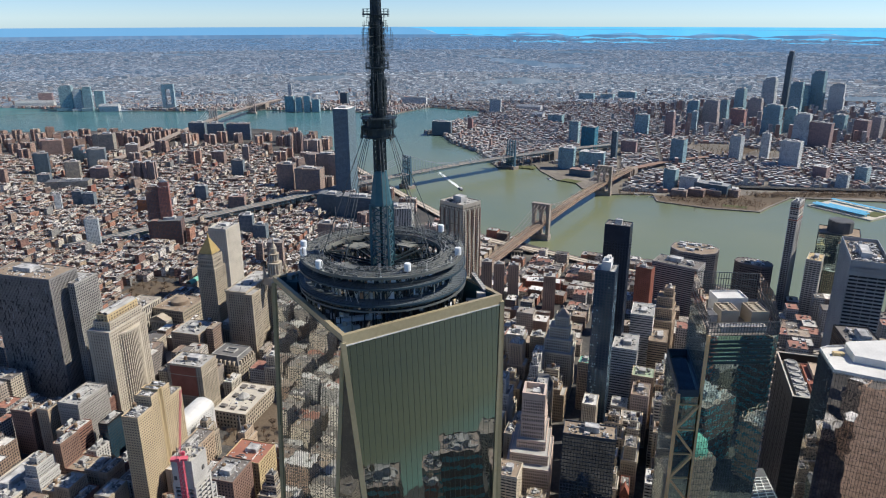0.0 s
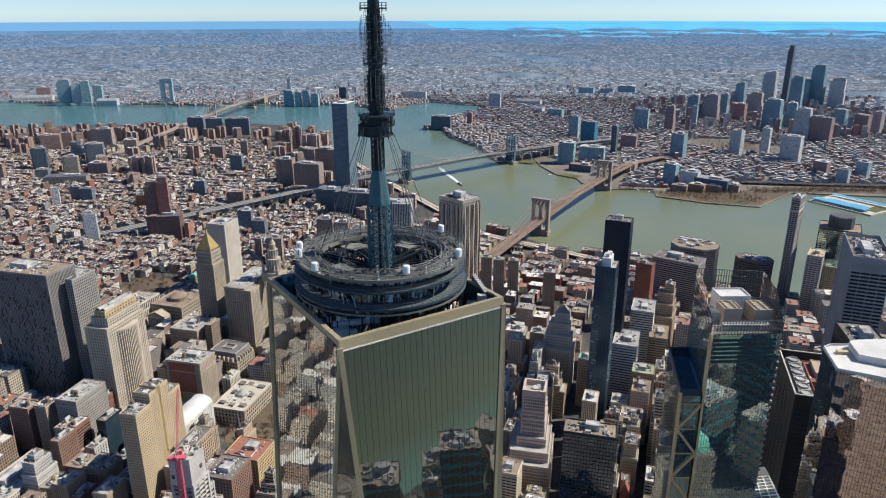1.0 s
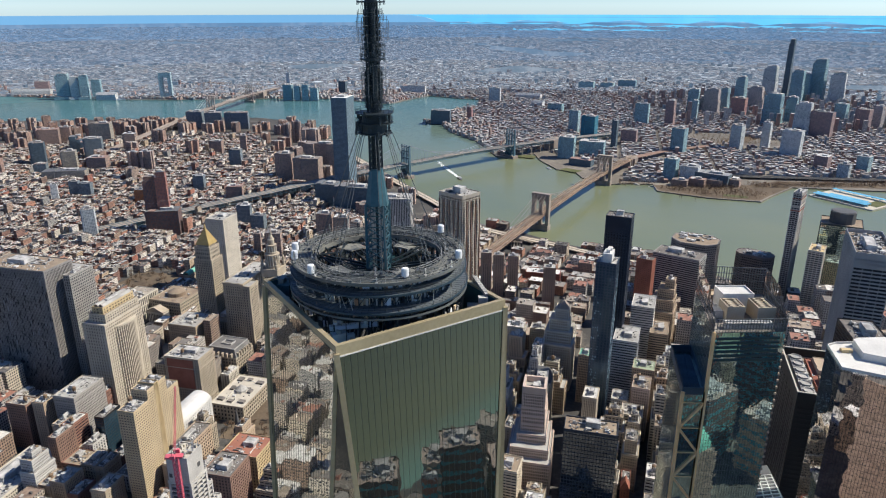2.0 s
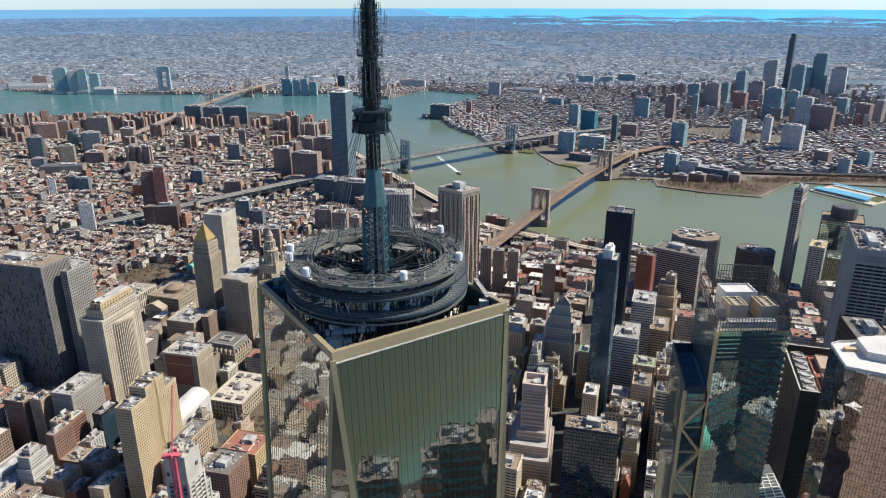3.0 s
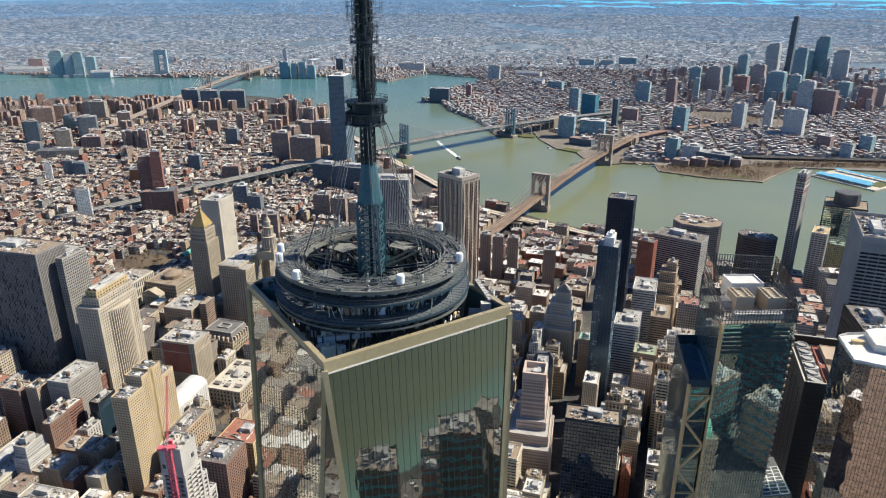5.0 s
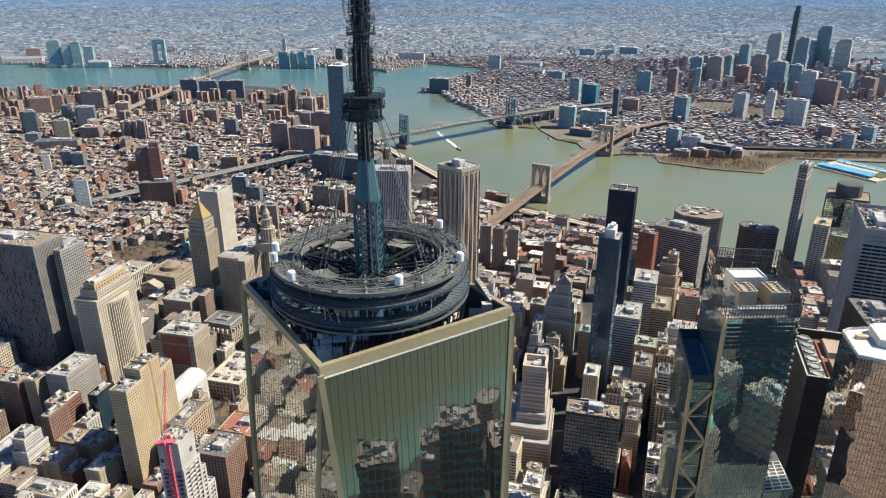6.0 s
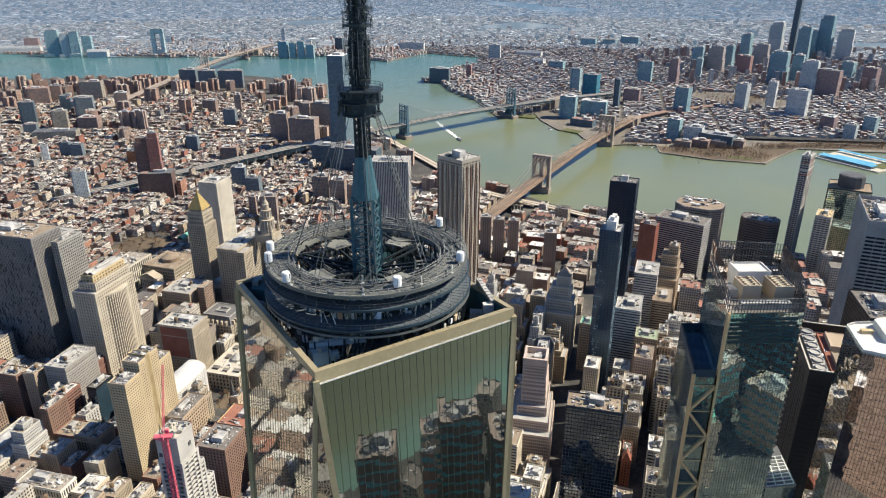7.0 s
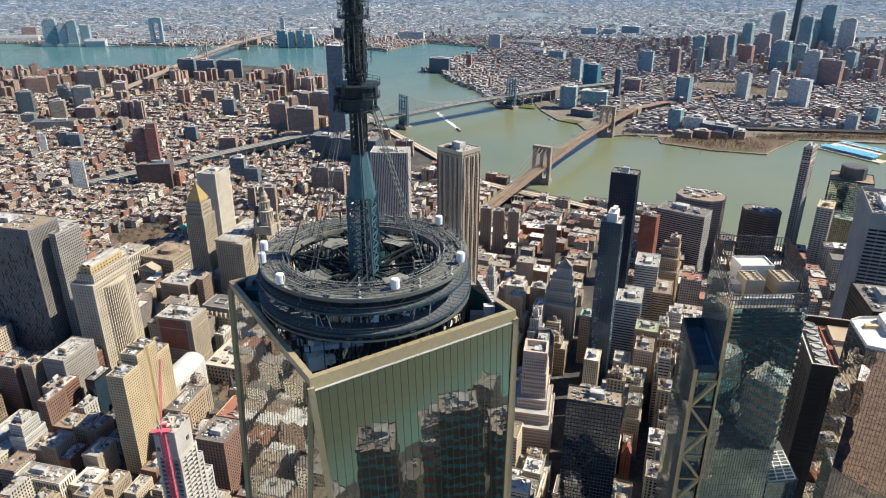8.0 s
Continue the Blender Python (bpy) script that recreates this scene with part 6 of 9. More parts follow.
    for s in range(6):
        g = Geo()
        px, py = cx + ux * 28.5 + vx * (-27 + s * 10.5), cy + uy * 28.5 + vy * (-27 + s * 10.5)
        g.box(px, py, 219, 222.5, 9, 9, 31)
        g.lathe(px, py, [(3.9, 222.5), (3.9, 223.8), (3.4, 223.8), (3.3, 223.0)], 18)
        part("cooling_fan", g, SILVERROOF, o, "round cooling fan in a white ring")
    for p, q, w, d, h, mt in ((10, -14, 16, 20, 5, BROWNROOF), (8, 14, 18, 22, 5.5, TANBRICK), (-8, 0, 14, 44, 4, TARROOF), (-20, -10, 8, 18, 3, SILVERROOF), (-20, 16, 8, 14, 3.4, PLANT), (19, 0, 5, 56, 2.2, REDBRICK)):
        g = Geo()
        g.box(cx + ux * p + vx * q, cy + uy * p + vy * q, 219, 219 + h, w, d, 33)
        parapet(g, cx + ux * p + vx * q, cy + uy * p + vy * q, w, d, 33, 219 + h, 0.5, 0.4)
        part("machine_room", g, mt, o)
    rng = random.Random(14)
    g = Geo()
    for _ in range(90):
        p, q = rng.uniform(-33, 24), rng.uniform(-32, 32)
        g.box(cx + ux * p + vx * q, cy + uy * p + vy * q, 219, 219 + rng.uniform(0.6, 3.0), rng.uniform(0.6, 3), rng.uniform(0.6, 4), 33)
    part("roof_equipment", g, PLANT, o)
    building("striped_office", "white office slab with dark window stripes", 574, -475, 30, 44, 100, 36, stone=surface("white_panels", (0.6, 0.58, 0.54), (0.74, 0.72, 0.68)), roof=S, pier=0.0, band=0.6, plant=9)
    building("banded_office", "pale grey banded office with a stepped roof", 506, -409, 30, 46, 92, 36, stone=surface("grey_panels", (0.55, 0.54, 0.52), (0.7, 0.69, 0.66)), roof=S, pier=0.1, band=0.5, plant=7)
    o = pinnacle("ornate_tower", "ornate old stone tower with a hipped top", [(562, -350, 40, 44, 66), (570, -352, 34, 36, 82), (576, -352, 26, 28, 97), (581, -353, 18, 20, 110)], 34, PALESTONE, bay=2.8, floor=3.6, pier=0.5, band=0.4, roof=S)
    cx, cy = corner(581, -353, 18, 20, 34)
    g = Geo()
    g.prism(rect(cx, cy, 15, 17, 34), 110, 120, top=rect(cx, cy, 3, 4, 34))
    g.box(cx, cy, 120, 123.5, 2, 2, 34)
    part("hipped_roof", g, GRANITE, o, "grey stone hipped roof")
    for x, y, w, d, h in ((875, -378, 18, 18, 80), (893, -362, 18, 18, 80), (868, -402, 18, 18, 78), (795, -437, 20, 20, 80), (835, -455, 18, 18, 78)):
        o = building("riverside_apartment_tower", "brown brick apartment tower with balcony stacks", x, y, w, d, h, 25, stone=surface("light_brown_brick", (0.26, 0.19, 0.145), (0.36, 0.27, 0.21)), roof=S, bay=3.4, floor=2.8, pier=0.6, band=0.5, plant=3)
    pinnacle("tan_setback_tower", "tan brick tower with many setbacks", [(606, -528, 38, 44, 70), (613, -532, 30, 34, 86), (620, -536, 22, 26, 100), (626, -540, 13, 16, 112)], 42, TANBRICK, bay=2.4, floor=3.5, pier=0.5, band=0.4, roof=BROWNROOF)
    building("gothic_loft", "tan terracotta loft building with a green roof", 524, -364, 22, 20, 70, 36, stone=TANBRICK, roof=GREENCOPPER, bay=2.0, floor=3.6, pier=0.42, band=0.35, plant=5)
    building("rosy_brick_office", "rosy brick office with a broken roofline", 436, -384, 20, 30, 71, 36, stone=PINKSTONE, roof=BROWNROOF, bay=2.6, floor=3.6, pier=0.5, band=0.42, plant=9, tank=1)
    building("green_roof_office", "tan office with a pale green roof", 470, -412, 26, 26, 72, 36, stone=TANBRICK, roof=surface("green_roof_coating", (0.25, 0.3, 0.2), (0.36, 0.42, 0.3)), bay=2.6, floor=3.6, plant=7)
    building("striped_wing", "tan office wing with horizontal window bands", 548, -482, 24, 44, 72, 36, stone=TANBRICK, roof=BROWNROOF, pier=0.12, band=0.5, plant=6)
    building("pale_terrace_office", "pale stepped office with white roof plant", 622, -308, 24, 22, 72, 33, stone=PALESTONE, roof=WHITEPAINT, bay=2.4, pier=0.5, plant=9, tank=1)
    building("pale_loft", "pale stone loft with a white roof", 620, -338, 20, 20, 66, 33, stone=LIMESTONE, roof=S, bay=2.6, pier=0.5, plant=8)
    building("long_brown_slab", "long brown brick apartment slab by the river", 742, -402, 12, 74, 27, 300, stone=BROWNBRICK, roof=BROWNROOF, bay=3, floor=2.8, pier=0.5, band=0.5, plant=6)
    building("long_brown_slab", "long brown brick apartment slab by the river", 790, -428, 12, 84, 24, 300, stone=BROWNBRICK, roof=TARROOF, bay=3, floor=2.8, pier=0.5, band=0.5, plant=6)
    building("white_market_hall", "long white and brick market building near the piers", 925, -441, 26, 62, 25, 120, stone=REDBRICK, roof=WHITEPAINT, bay=3.4, floor=4, pier=0.55, band=0.45, plant=8)
    building("blank_grey_slab", "grey office slab with a blank side wall", 452, -263, 12, 26, 92, 30, stone=GREYMETAL, roof=S, bay=3.4, floor=3.6, pier=0.7, band=0.6, plant=5)
    o = building("mansard_office", "grey stone office with a steep slate mansard", 493, -289, 24, 27, 62, 33, stone=LIMESTONE, roof=S, bay=2.6, floor=3.6, pier=0.5, band=0.4, plant=0)
    cx, cy = corner(493, -289, 24, 27, 33)
    g = Geo()
    g.prism(rect(cx, cy, 23, 26, 33), 62.4, 73, top=rect(cx, cy, 14, 17, 33))
    part("mansard", g, DARKSTONE, o, "dark slate mansard")
    building("pale_slab", "vertical-striped pale telephone exchange slab", 969, -239, 64, 42, 165, 20, stone=surface("pale_ribs", (0.42, 0.4, 0.37), (0.54, 0.52, 0.48)), roof=S, bay=2.9, floor=4.5, pier=0.55, band=0.0, proud=0.9, plant=8)


financial()


def braced_tower():
    """Glass tower with steel bracing up its side and tall screens round its roof."""
    o = thing("braced_glass_tower", "green glass office tower with diagonal steel bracing", "skyscraper")
    BRACE = surface("tan_painted_steel", (0.62, 0.4, 0.18), (0.75, 0.52, 0.27), 0.4, 0.5)
    frame_m = surface("tower_frames", (0.05, 0.065, 0.065), (0.09, 0.11, 0.11), rough=0.35)
    NW, SW = (130.5, -203.0), (121.0, -242.0)
    ex, ey = axis(117)
    NE, SE = (NW[0] + ex * 60, NW[1] + ey * 60), (SW[0] + ex * 52, SW[1] + ey * 52)
    body = [SW, SE, NE, NW]
    OCC.append((153, -232, 40, 36, 20))

    def skin(ring_, z0, z1, bay, floor, proud=0.12):
        g = Geo()
        for (ax, ay), (bx, by) in zip(ring_, ring_[1:] + ring_[:1]):
            n = max(1, round(math.dist((ax, ay), (bx, by)) / bay))
            for i in range(n):
                t = i / n
                g.beam((ax + (bx - ax) * t, ay + (by - ay) * t, z0), (ax + (bx - ax) * t, ay + (by - ay) * t, z1), proud)
            z = z0
            while z < z1:
                g.beam((ax, ay, z), (bx, by, z), proud * 0.9)
                z += floor
        return g

    def fence(a, b, z0, z1, n, bar, rails):
        g = Geo()
        for i in range(n + 1):
            p = lerp2(a, b, i / n)
            g.beam((*p, z0), (*p, z1), bar)
        for z in rails:
            g.beam((*a, z), (*b, z), bar * 1.2)
        return g

    g = Geo()
    g.prism(body, 20, 311)
    part("glazing", g, GREENGLASS, o)
    part("mullions", skin(body, 20, 311, 1.55, 4.2), frame_m, o)
    g = Geo()
    for i in range(6):
        z = 294.5 + i * 2.6
        a, b = lerp2(NW, SW, 0.05), lerp2(NW, SW, 0.93)
        g.beam((a[0] - 0.3, a[1], z), (b[0] - 0.3, b[1], z), 0.5, 1.3)
    part("louvres", g, surface("louvre_green", (0.02, 0.04, 0.04), (0.04, 0.07, 0.07), rough=0.4), o, "dark green louvre bands")
    mid = ((NW[0] + SE[0]) / 2, (NW[1] + SE[1]) / 2)
    sc = lambda s: [(mid[0] + (x - mid[0]) * s, mid[1] + (y - mid[1]) * s) for x, y in body]
    g = Geo()
    g.prism(sc(0.985), 310.6, 311.3)
    part("roof", g, TARROOF, o)
    part("roof_screen", fence(NW, SW, 311, 319, 24, 0.28, (313.5, 316, 319)), RINGSTEEL, o, "open steel roof screen")
    part("roof_screen", fence(NE, SE, 311, 328, 26, 0.3, (315, 319.5, 324, 328)), RINGSTEEL, o, "open steel roof screen")
    for a, b in ((NW, NE), (SW, SE)):
        g = Geo()
        n = 16
        for i in range(n):
            p, q = lerp2(a, b, i / n), lerp2(a, b, (i + 0.92) / n)
            h0 = 318 + 11 * min(1, i / n * 3)
            g = Geo()
            g.face([(*p, 311), (*q, 311), (*q, h0), (*p, h0 - 0.4)])
            part("glass_pane", g, MIRRORGLASS, o)
        part("screen_ribs", fence(a, b, 311, 322, 17, 0.3, (315, 319)), RINGSTEEL, o)
    for s, t, w, d, h, mt in ((0.33, 0.34, 10, 12, 8.6, LIMESTONE), (0.75, 0.34, 10, 14, 8.6, LIMESTONE), (0.42, 0.58, 18, 13, 11, WHITEPAINT), (0.5, 0.1, 26, 4, 3, PLANT), (0.12, 0.4, 6, 10, 4, PLANT), (0.2, 0.75, 8, 8, 5, TANBRICK)):
        p = lerp2(lerp2(NW, NE, t), lerp2(SW, SE, t), s)
        g = Geo()
        g.box(*p, 311, 311 + h, w, d, 16)
        parapet(g, *p, w, d, 16, 311 + h, 0.9, 0.5)
        for k in range(5):
            for m in (-1, 1):
                if mt is LIMESTONE:
                    q = (p[0] + axis(106)[0] * (k - 2) * 2.5 + axis(16)[0] * m * 2.4, p[1] + axis(106)[1] * (k - 2) * 2.5 + axis(16)[1] * m * 2.4)
                    g.lathe(*q, [(0.9, 311 + h), (0.9, 312.2 + h)], 10)
        part("penthouse", g, mt, o)
    # lower northern wing with zigzag bracing on its western end
    wn, ws = (134.4, -191.0), NW
    wing = [ws, (ws[0] + ex * 52, ws[1] + ey * 52), (wn[0] + ex * 52, wn[1] + ey * 52), wn]
    g = Geo()
    g.prism(wing, 20, 273)
    part("wing_glazing", g, GREENGLASS, o)
    part("wing_mullions", skin(wing, 20, 280, 1.55, 4.2), frame_m, o)
    g = Geo()
    for i in range(4):
        a, b = wing[i], wing[(i + 1) % 4]
        g.beam((*a, 275.2), (*b, 275.2), 0.35, 4.6)
    part("wing_parapet", g, surface("blue_parapet", (0.025, 0.045, 0.065), (0.05, 0.085, 0.115), rough=0.4), o)
    g = Geo()
    c = [(sum(p[0] for p in wing) / 4 + (x - sum(p[0] for p in wing) / 4) * 0.8, sum(p[1] for p in wing) / 4 + (y - sum(p[1] for p in wing) / 4) * 0.8) for x, y in wing]
    g.prism(c, 272.8, 273.4)
    g.beam((*lerp2(c[0], c[3], 0.5), 273.6), (*lerp2(c[1], c[2], 0.3), 273.6), 1.4, 0.6)
    part("wing_roof", g, surface("blue_roof", (0.02, 0.03, 0.045), (0.06, 0.11, 0.16), 0.4), o, "dark blue wing roof")
    g = Geo()
    a, b = (wn[0] - 0.6, wn[1]), (ws[0] - 0.6, ws[1])
    for p in (a, b):
        g.beam((*p, 20), (*p, 275), 1.5)
    z, s = 268.0, 0
    while z > 40:
        z2 = z - 16.6
        p, q = (a, b) if s else (b, a)
        g.beam((*p, z), (*q, z2), 1.35)
        g.beam((*a, z), (*b, z), 0.5)
        z, s = z2, 1 - s
    part("bracing", g, BRACE, o, "zigzag pale steel bracing")
    g = Geo()
    g.beam((NW[0] - 0.5, NW[1], 20), (NW[0] - 0.5, NW[1], 312), 1.5)
    part("corner_post", g, BRACE, o)
    g = Geo()
    k = 24.0
    while k < 306:
        g.box(SW[0] + 0.2, SW[1] - 0.3, k, k + 1.2, 1.0, 1.5, 13, closed=True)
        k += 4.2
    part("balcony_stack", g, TANBRICK, o)
    # lower southern annex with a pale lattice roof
    g = Geo()
    an = [(118, -262), (150, -276), (152, -262), (121, -243)]
    g.prism(an, 20, 196)
    part("annex", g, GREENGLASS, o)
    g = Geo()
    g.prism(an, 196.01, 196.3)
    part("annex_roof", g, DARKSTONE, o)
    g = Geo()
    for i in range(9):
        a, b = lerp2((119, -261), (141, -271), i / 8), lerp2((121.5, -244), (143, -258), i / 8)
        g.beam((*a, 196.6), (*b, 196.6), 0.5)
    for i in range(4):
        g.beam((*lerp2((119, -261), (121.5, -244), i / 3), 196.8), (*lerp2((141, -271), (143, -258), i / 3), 196.8), 0.5)
    part("lattice_roof", g, WHITEPAINT, o, "white lattice terrace roof")
    o.location.z = 2.4
    return o


braced_tower()


def mirror_tower():
    o = thing("mirror_glass_tower", "mirror-glass office tower with a white roof", "skyscraper")
    b = 51.0
    ring_ = [(101.8, -264.5), (65.0, -302.5), (92.0, -340.0), (118.0, -322.0), (126.5, -284.0), (125.5, -277.8)]
    g = Geo()
    g.prism(ring_, 10, 297)
    part("glazing", g, MIRRORGLASS, o)
    OCC.append((97, -300, 42, 42, 30))
    g = Geo()
    n = len(ring_)
    for i in range(n):
        (ax, ay), (bx, by) = ring_[i], ring_[(i + 1) % n]
        ln = math.dist((ax, ay), (bx, by))
        for k in range(int(ln / 1.6) + 1):
            t = k * 1.6 / ln
            g.beam((ax + (bx - ax) * t, ay + (by - ay) * t, 10), (ax + (bx - ax) * t, ay + (by - ay) * t, 297), 0.1)
        for k in range(70):
            g.beam((ax, ay, 13 + k * 4.1), (bx, by, 13 + k * 4.1), 0.1)
    part("mullions", g, DARKSTEEL, o)
    g = Geo()
    cxr, cyr = sum(p[0] for p in ring_) / n, sum(p[1] for p in ring_) / n
    sc = lambda s: [(cxr + (x - cxr) * s, cyr + (y - cyr) * s) for x, y in ring_]
    g.prism(sc(0.985), 296.8, 297.2)
    part("roof", g, WHITEPAINT, o, "white coated roof")
    g = Geo()
    outer, inner = sc(1.0), sc(0.985)
    for i in range(n):
        j = (i + 1) % n
        g.prism([outer[i], outer[j], inner[j], inner[i]], 296, 298.6)
    part("parapet", g, WHITEPAINT, o)
    g = Geo()
    g.prism([(cxr + (x - cxr) * 0.62 + 4, cyr + (y - cyr) * 0.62 - 6) for x, y in ring_], 297, 301.5)
    part("penthouse", g, WHITEPAINT, o)
    g = Geo()
    g.box(cxr + 12, cyr + 16, 297, 299, 6, 3, 20)
    g.lathe(cxr - 4, cyr + 6, [(1.6, 297), (1.6, 299.4)], 12)
    part("roof_equipment", g, YELLOWBRICK, o)
    return o


mirror_tower()


# ---- bridges ----
def lerp(a, b, t):
    return tuple(p + (q - p) * t for p, q in zip(a, b))


def path_pts(way, n):
    out = []
    for a, b in zip(way, way[1:]):
        out += [lerp(a, b, i / n) for i in range(n)]
    return out + [way[-1]]


def stone_bridge():
    A, B = (1224.0, -604.0), (1556.0, -948.0)
    br = math.degrees(math.atan2(B[0] - A[0], B[1] - A[1]))
    (ux, uy), (vx, vy) = axis(br), axis(br + 90)
    ob = thing("stone_tower_bridge", "old suspension bridge with granite towers and pointed arches", "bridge")
    Lspan = math.dist(A, B)
    for P in (A, B):
        g = Geo()

        def slab(c, w, z0, z1, depth):
            g.box(P[0] + vx * c, P[1] + vy * c, z0, z1, depth, w, br, closed=True)
        slab(0, 43, -2, 12, 19)
        for c in (-17.2, 0, 17.2):
            slab(c, 7.0, 12, 72, 11.0)
            slab(c, 4.2, 12, 80, 13.0)
        for c0 in (-8.6, 8.6):
            for i in range(10):
                e = -4.9 + 9.8 * (i + 0.5) / 10
                zc = 71.5 - 15 * (1 - math.sqrt(max(0, 1 - (abs(e) / 4.9) ** 1.35)))
                slab(c0 + e, 0.99, min(zc, 71.8), 72, 9.6)
        slab(0, 42, 72, 80, 11.6)
        slab(0, 44, 80, 82, 14)
        slab(0, 42.5, 82, 84.5, 12)
        part("tower", g, GRANITE, ob, "granite tower with twin pointed arches")
    # deck line from the city to the far side
    way = [(A[0] - ux * 470, A[1] - uy * 470, 14), (A[0] - ux * 284, A[1] - uy * 284, 26), (A[0], A[1], 37), ((A[0] + B[0]) / 2, (A[1] + B[1]) / 2, 42), (B[0], B[1], 37), (B[0] + ux * 284, B[1] + uy * 284, 25), (B[0] + ux * 520 + vx * 60, B[1] + uy * 520 + vy * 60, 14), (B[0] + ux * 760 + vx * 190, B[1] + uy * 760 + vy * 190, 6)]
    for a, b in zip(way, way[1:]):
        LINES.append((a[0], a[1], b[0], b[1], 18))
    pts = path_pts(way, 10)
    g = Geo()
    for a, b in zip(pts, pts[1:]):
        g.beam((a[0], a[1], a[2] - 0.6), (b[0], b[1], b[2] - 0.6), 26, 1.2)
    part("deck", g, ROADDECK, ob, "brownish road deck")
    g = Geo()
    for off in (-12.8, -5.4, 5.4, 12.8):
        for k, (a, b) in enumerate(zip(pts, pts[1:])):
            if 10 <= k < 50:
                a1, b1 = (a[0] + vx * off, a[1] + vy * off), (b[0] + vx * off, b[1] + vy * off)
                g.beam((*a1, a[2] + 4.6), (*b1, b[2] + 4.6), 0.5)
                g.beam((*a1, a[2] + 0.4), (*b1, b[2] + 0.4), 0.5)
                for s in range(5):
                    p, q = lerp((*a1, a[2]), (*b1, b[2]), s / 5), lerp((*a1, a[2]), (*b1, b[2]), (s + 1) / 5)
                    g.beam(p, (p[0], p[1], p[2] + 4.6), 0.3)
                    g.beam(p, (q[0], q[1], q[2] + 4.6), 0.22)
    part("stiffening_truss", g, TANBRICK, ob, "tan steel truss rails")
    g = Geo()
    for a, b in zip(pts[10:51], pts[11:52]):
        g.beam((a[0], a[1], a[2] + 4.7), (b[0], b[1], b[2] + 4.7), 4.6, 0.4)
    part("promenade", g, BROWNROOF, ob, "raised plank promenade")
    g = Geo()
    for off in (-12.8, -4.6, 4.6, 12.8):
        def cable(t):
            return A[0] + ux * Lspan * t + vx * off, A[1] + uy * Lspan * t + vy * off, 82 - 40 * (1 - (2 * t - 1) ** 2) + 3
        c = [cable(i / 24) for i in range(25)]
        g.tube(c, 0.35)
        for i in range(1, 48):
            p = cable(i / 48)
            g.beam(p, (p[0], p[1], 40), 0.09)
        for P, s in ((A, -1), (B, 1)):
            e = (P[0] + s * ux * 284 + vx * off, P[1] + s * uy * 284 + vy * off, 27)
            tp = (P[0] + vx * off, P[1] + vy * off, 83)
            q = [(tp[0] + (e[0] - tp[0]) * t, tp[1] + (e[1] - tp[1]) * t, tp[2] + (e[2] - tp[2]) * t - 18 * t * (1 - t) * 2) for t in [i / 14 for i in range(15)]]
            g.tube(q, 0.35)
            for i in range(1, 22):
                t = i / 22
                g.beam((tp[0] + (e[0] - tp[0]) * t, tp[1] + (e[1] - tp[1]) * t, tp[2] + (e[2] - tp[2]) * t - 36 * t * (1 - t)), (tp[0] + (e[0] - tp[0]) * t, tp[1] + (e[1] - tp[1]) * t, 37 - 11 * t), 0.12)
            for sgn in (-1, 1):
                for i in range(1, 11):
                    g.beam(tp, (P[0] + sgn * ux * 11 * i + vx * off, P[1] + sgn * uy * 11 * i + vy * off, 38), 0.09)
    part("cable", g, surface("brown_grey_cable", (0.2, 0.17, 0.15), (0.32, 0.28, 0.25), 0.5, 0.7), ob, "thin fan of suspension cables")
    g = Geo()
    for s, P, z0 in ((-1, A, 37), (1, B, 37)):
        for i in range(5, 24 if s < 0 else 14):
            d = i * 20
            z = 37 - (37 - 26) * min(1, d / 284) - (12 * (d - 284) / 186 if d > 284 else 0)
            if s < 0 and d < 250 or s > 0 and d < 230:
                continue
            g.box(P[0] + s * ux * d, P[1] + s * uy * d, 0, z - 1.2, 8, 24, br)
    for s, P in ((-1, A), (1, B)):
        g.box(P[0] + s * ux * 284, P[1] + s * uy * 284, 0, 27, 40, 36, br)
    part("approach_pier", g, GRANITE, ob, "masonry approach piers and anchorages")
    return ob


stone_bridge()


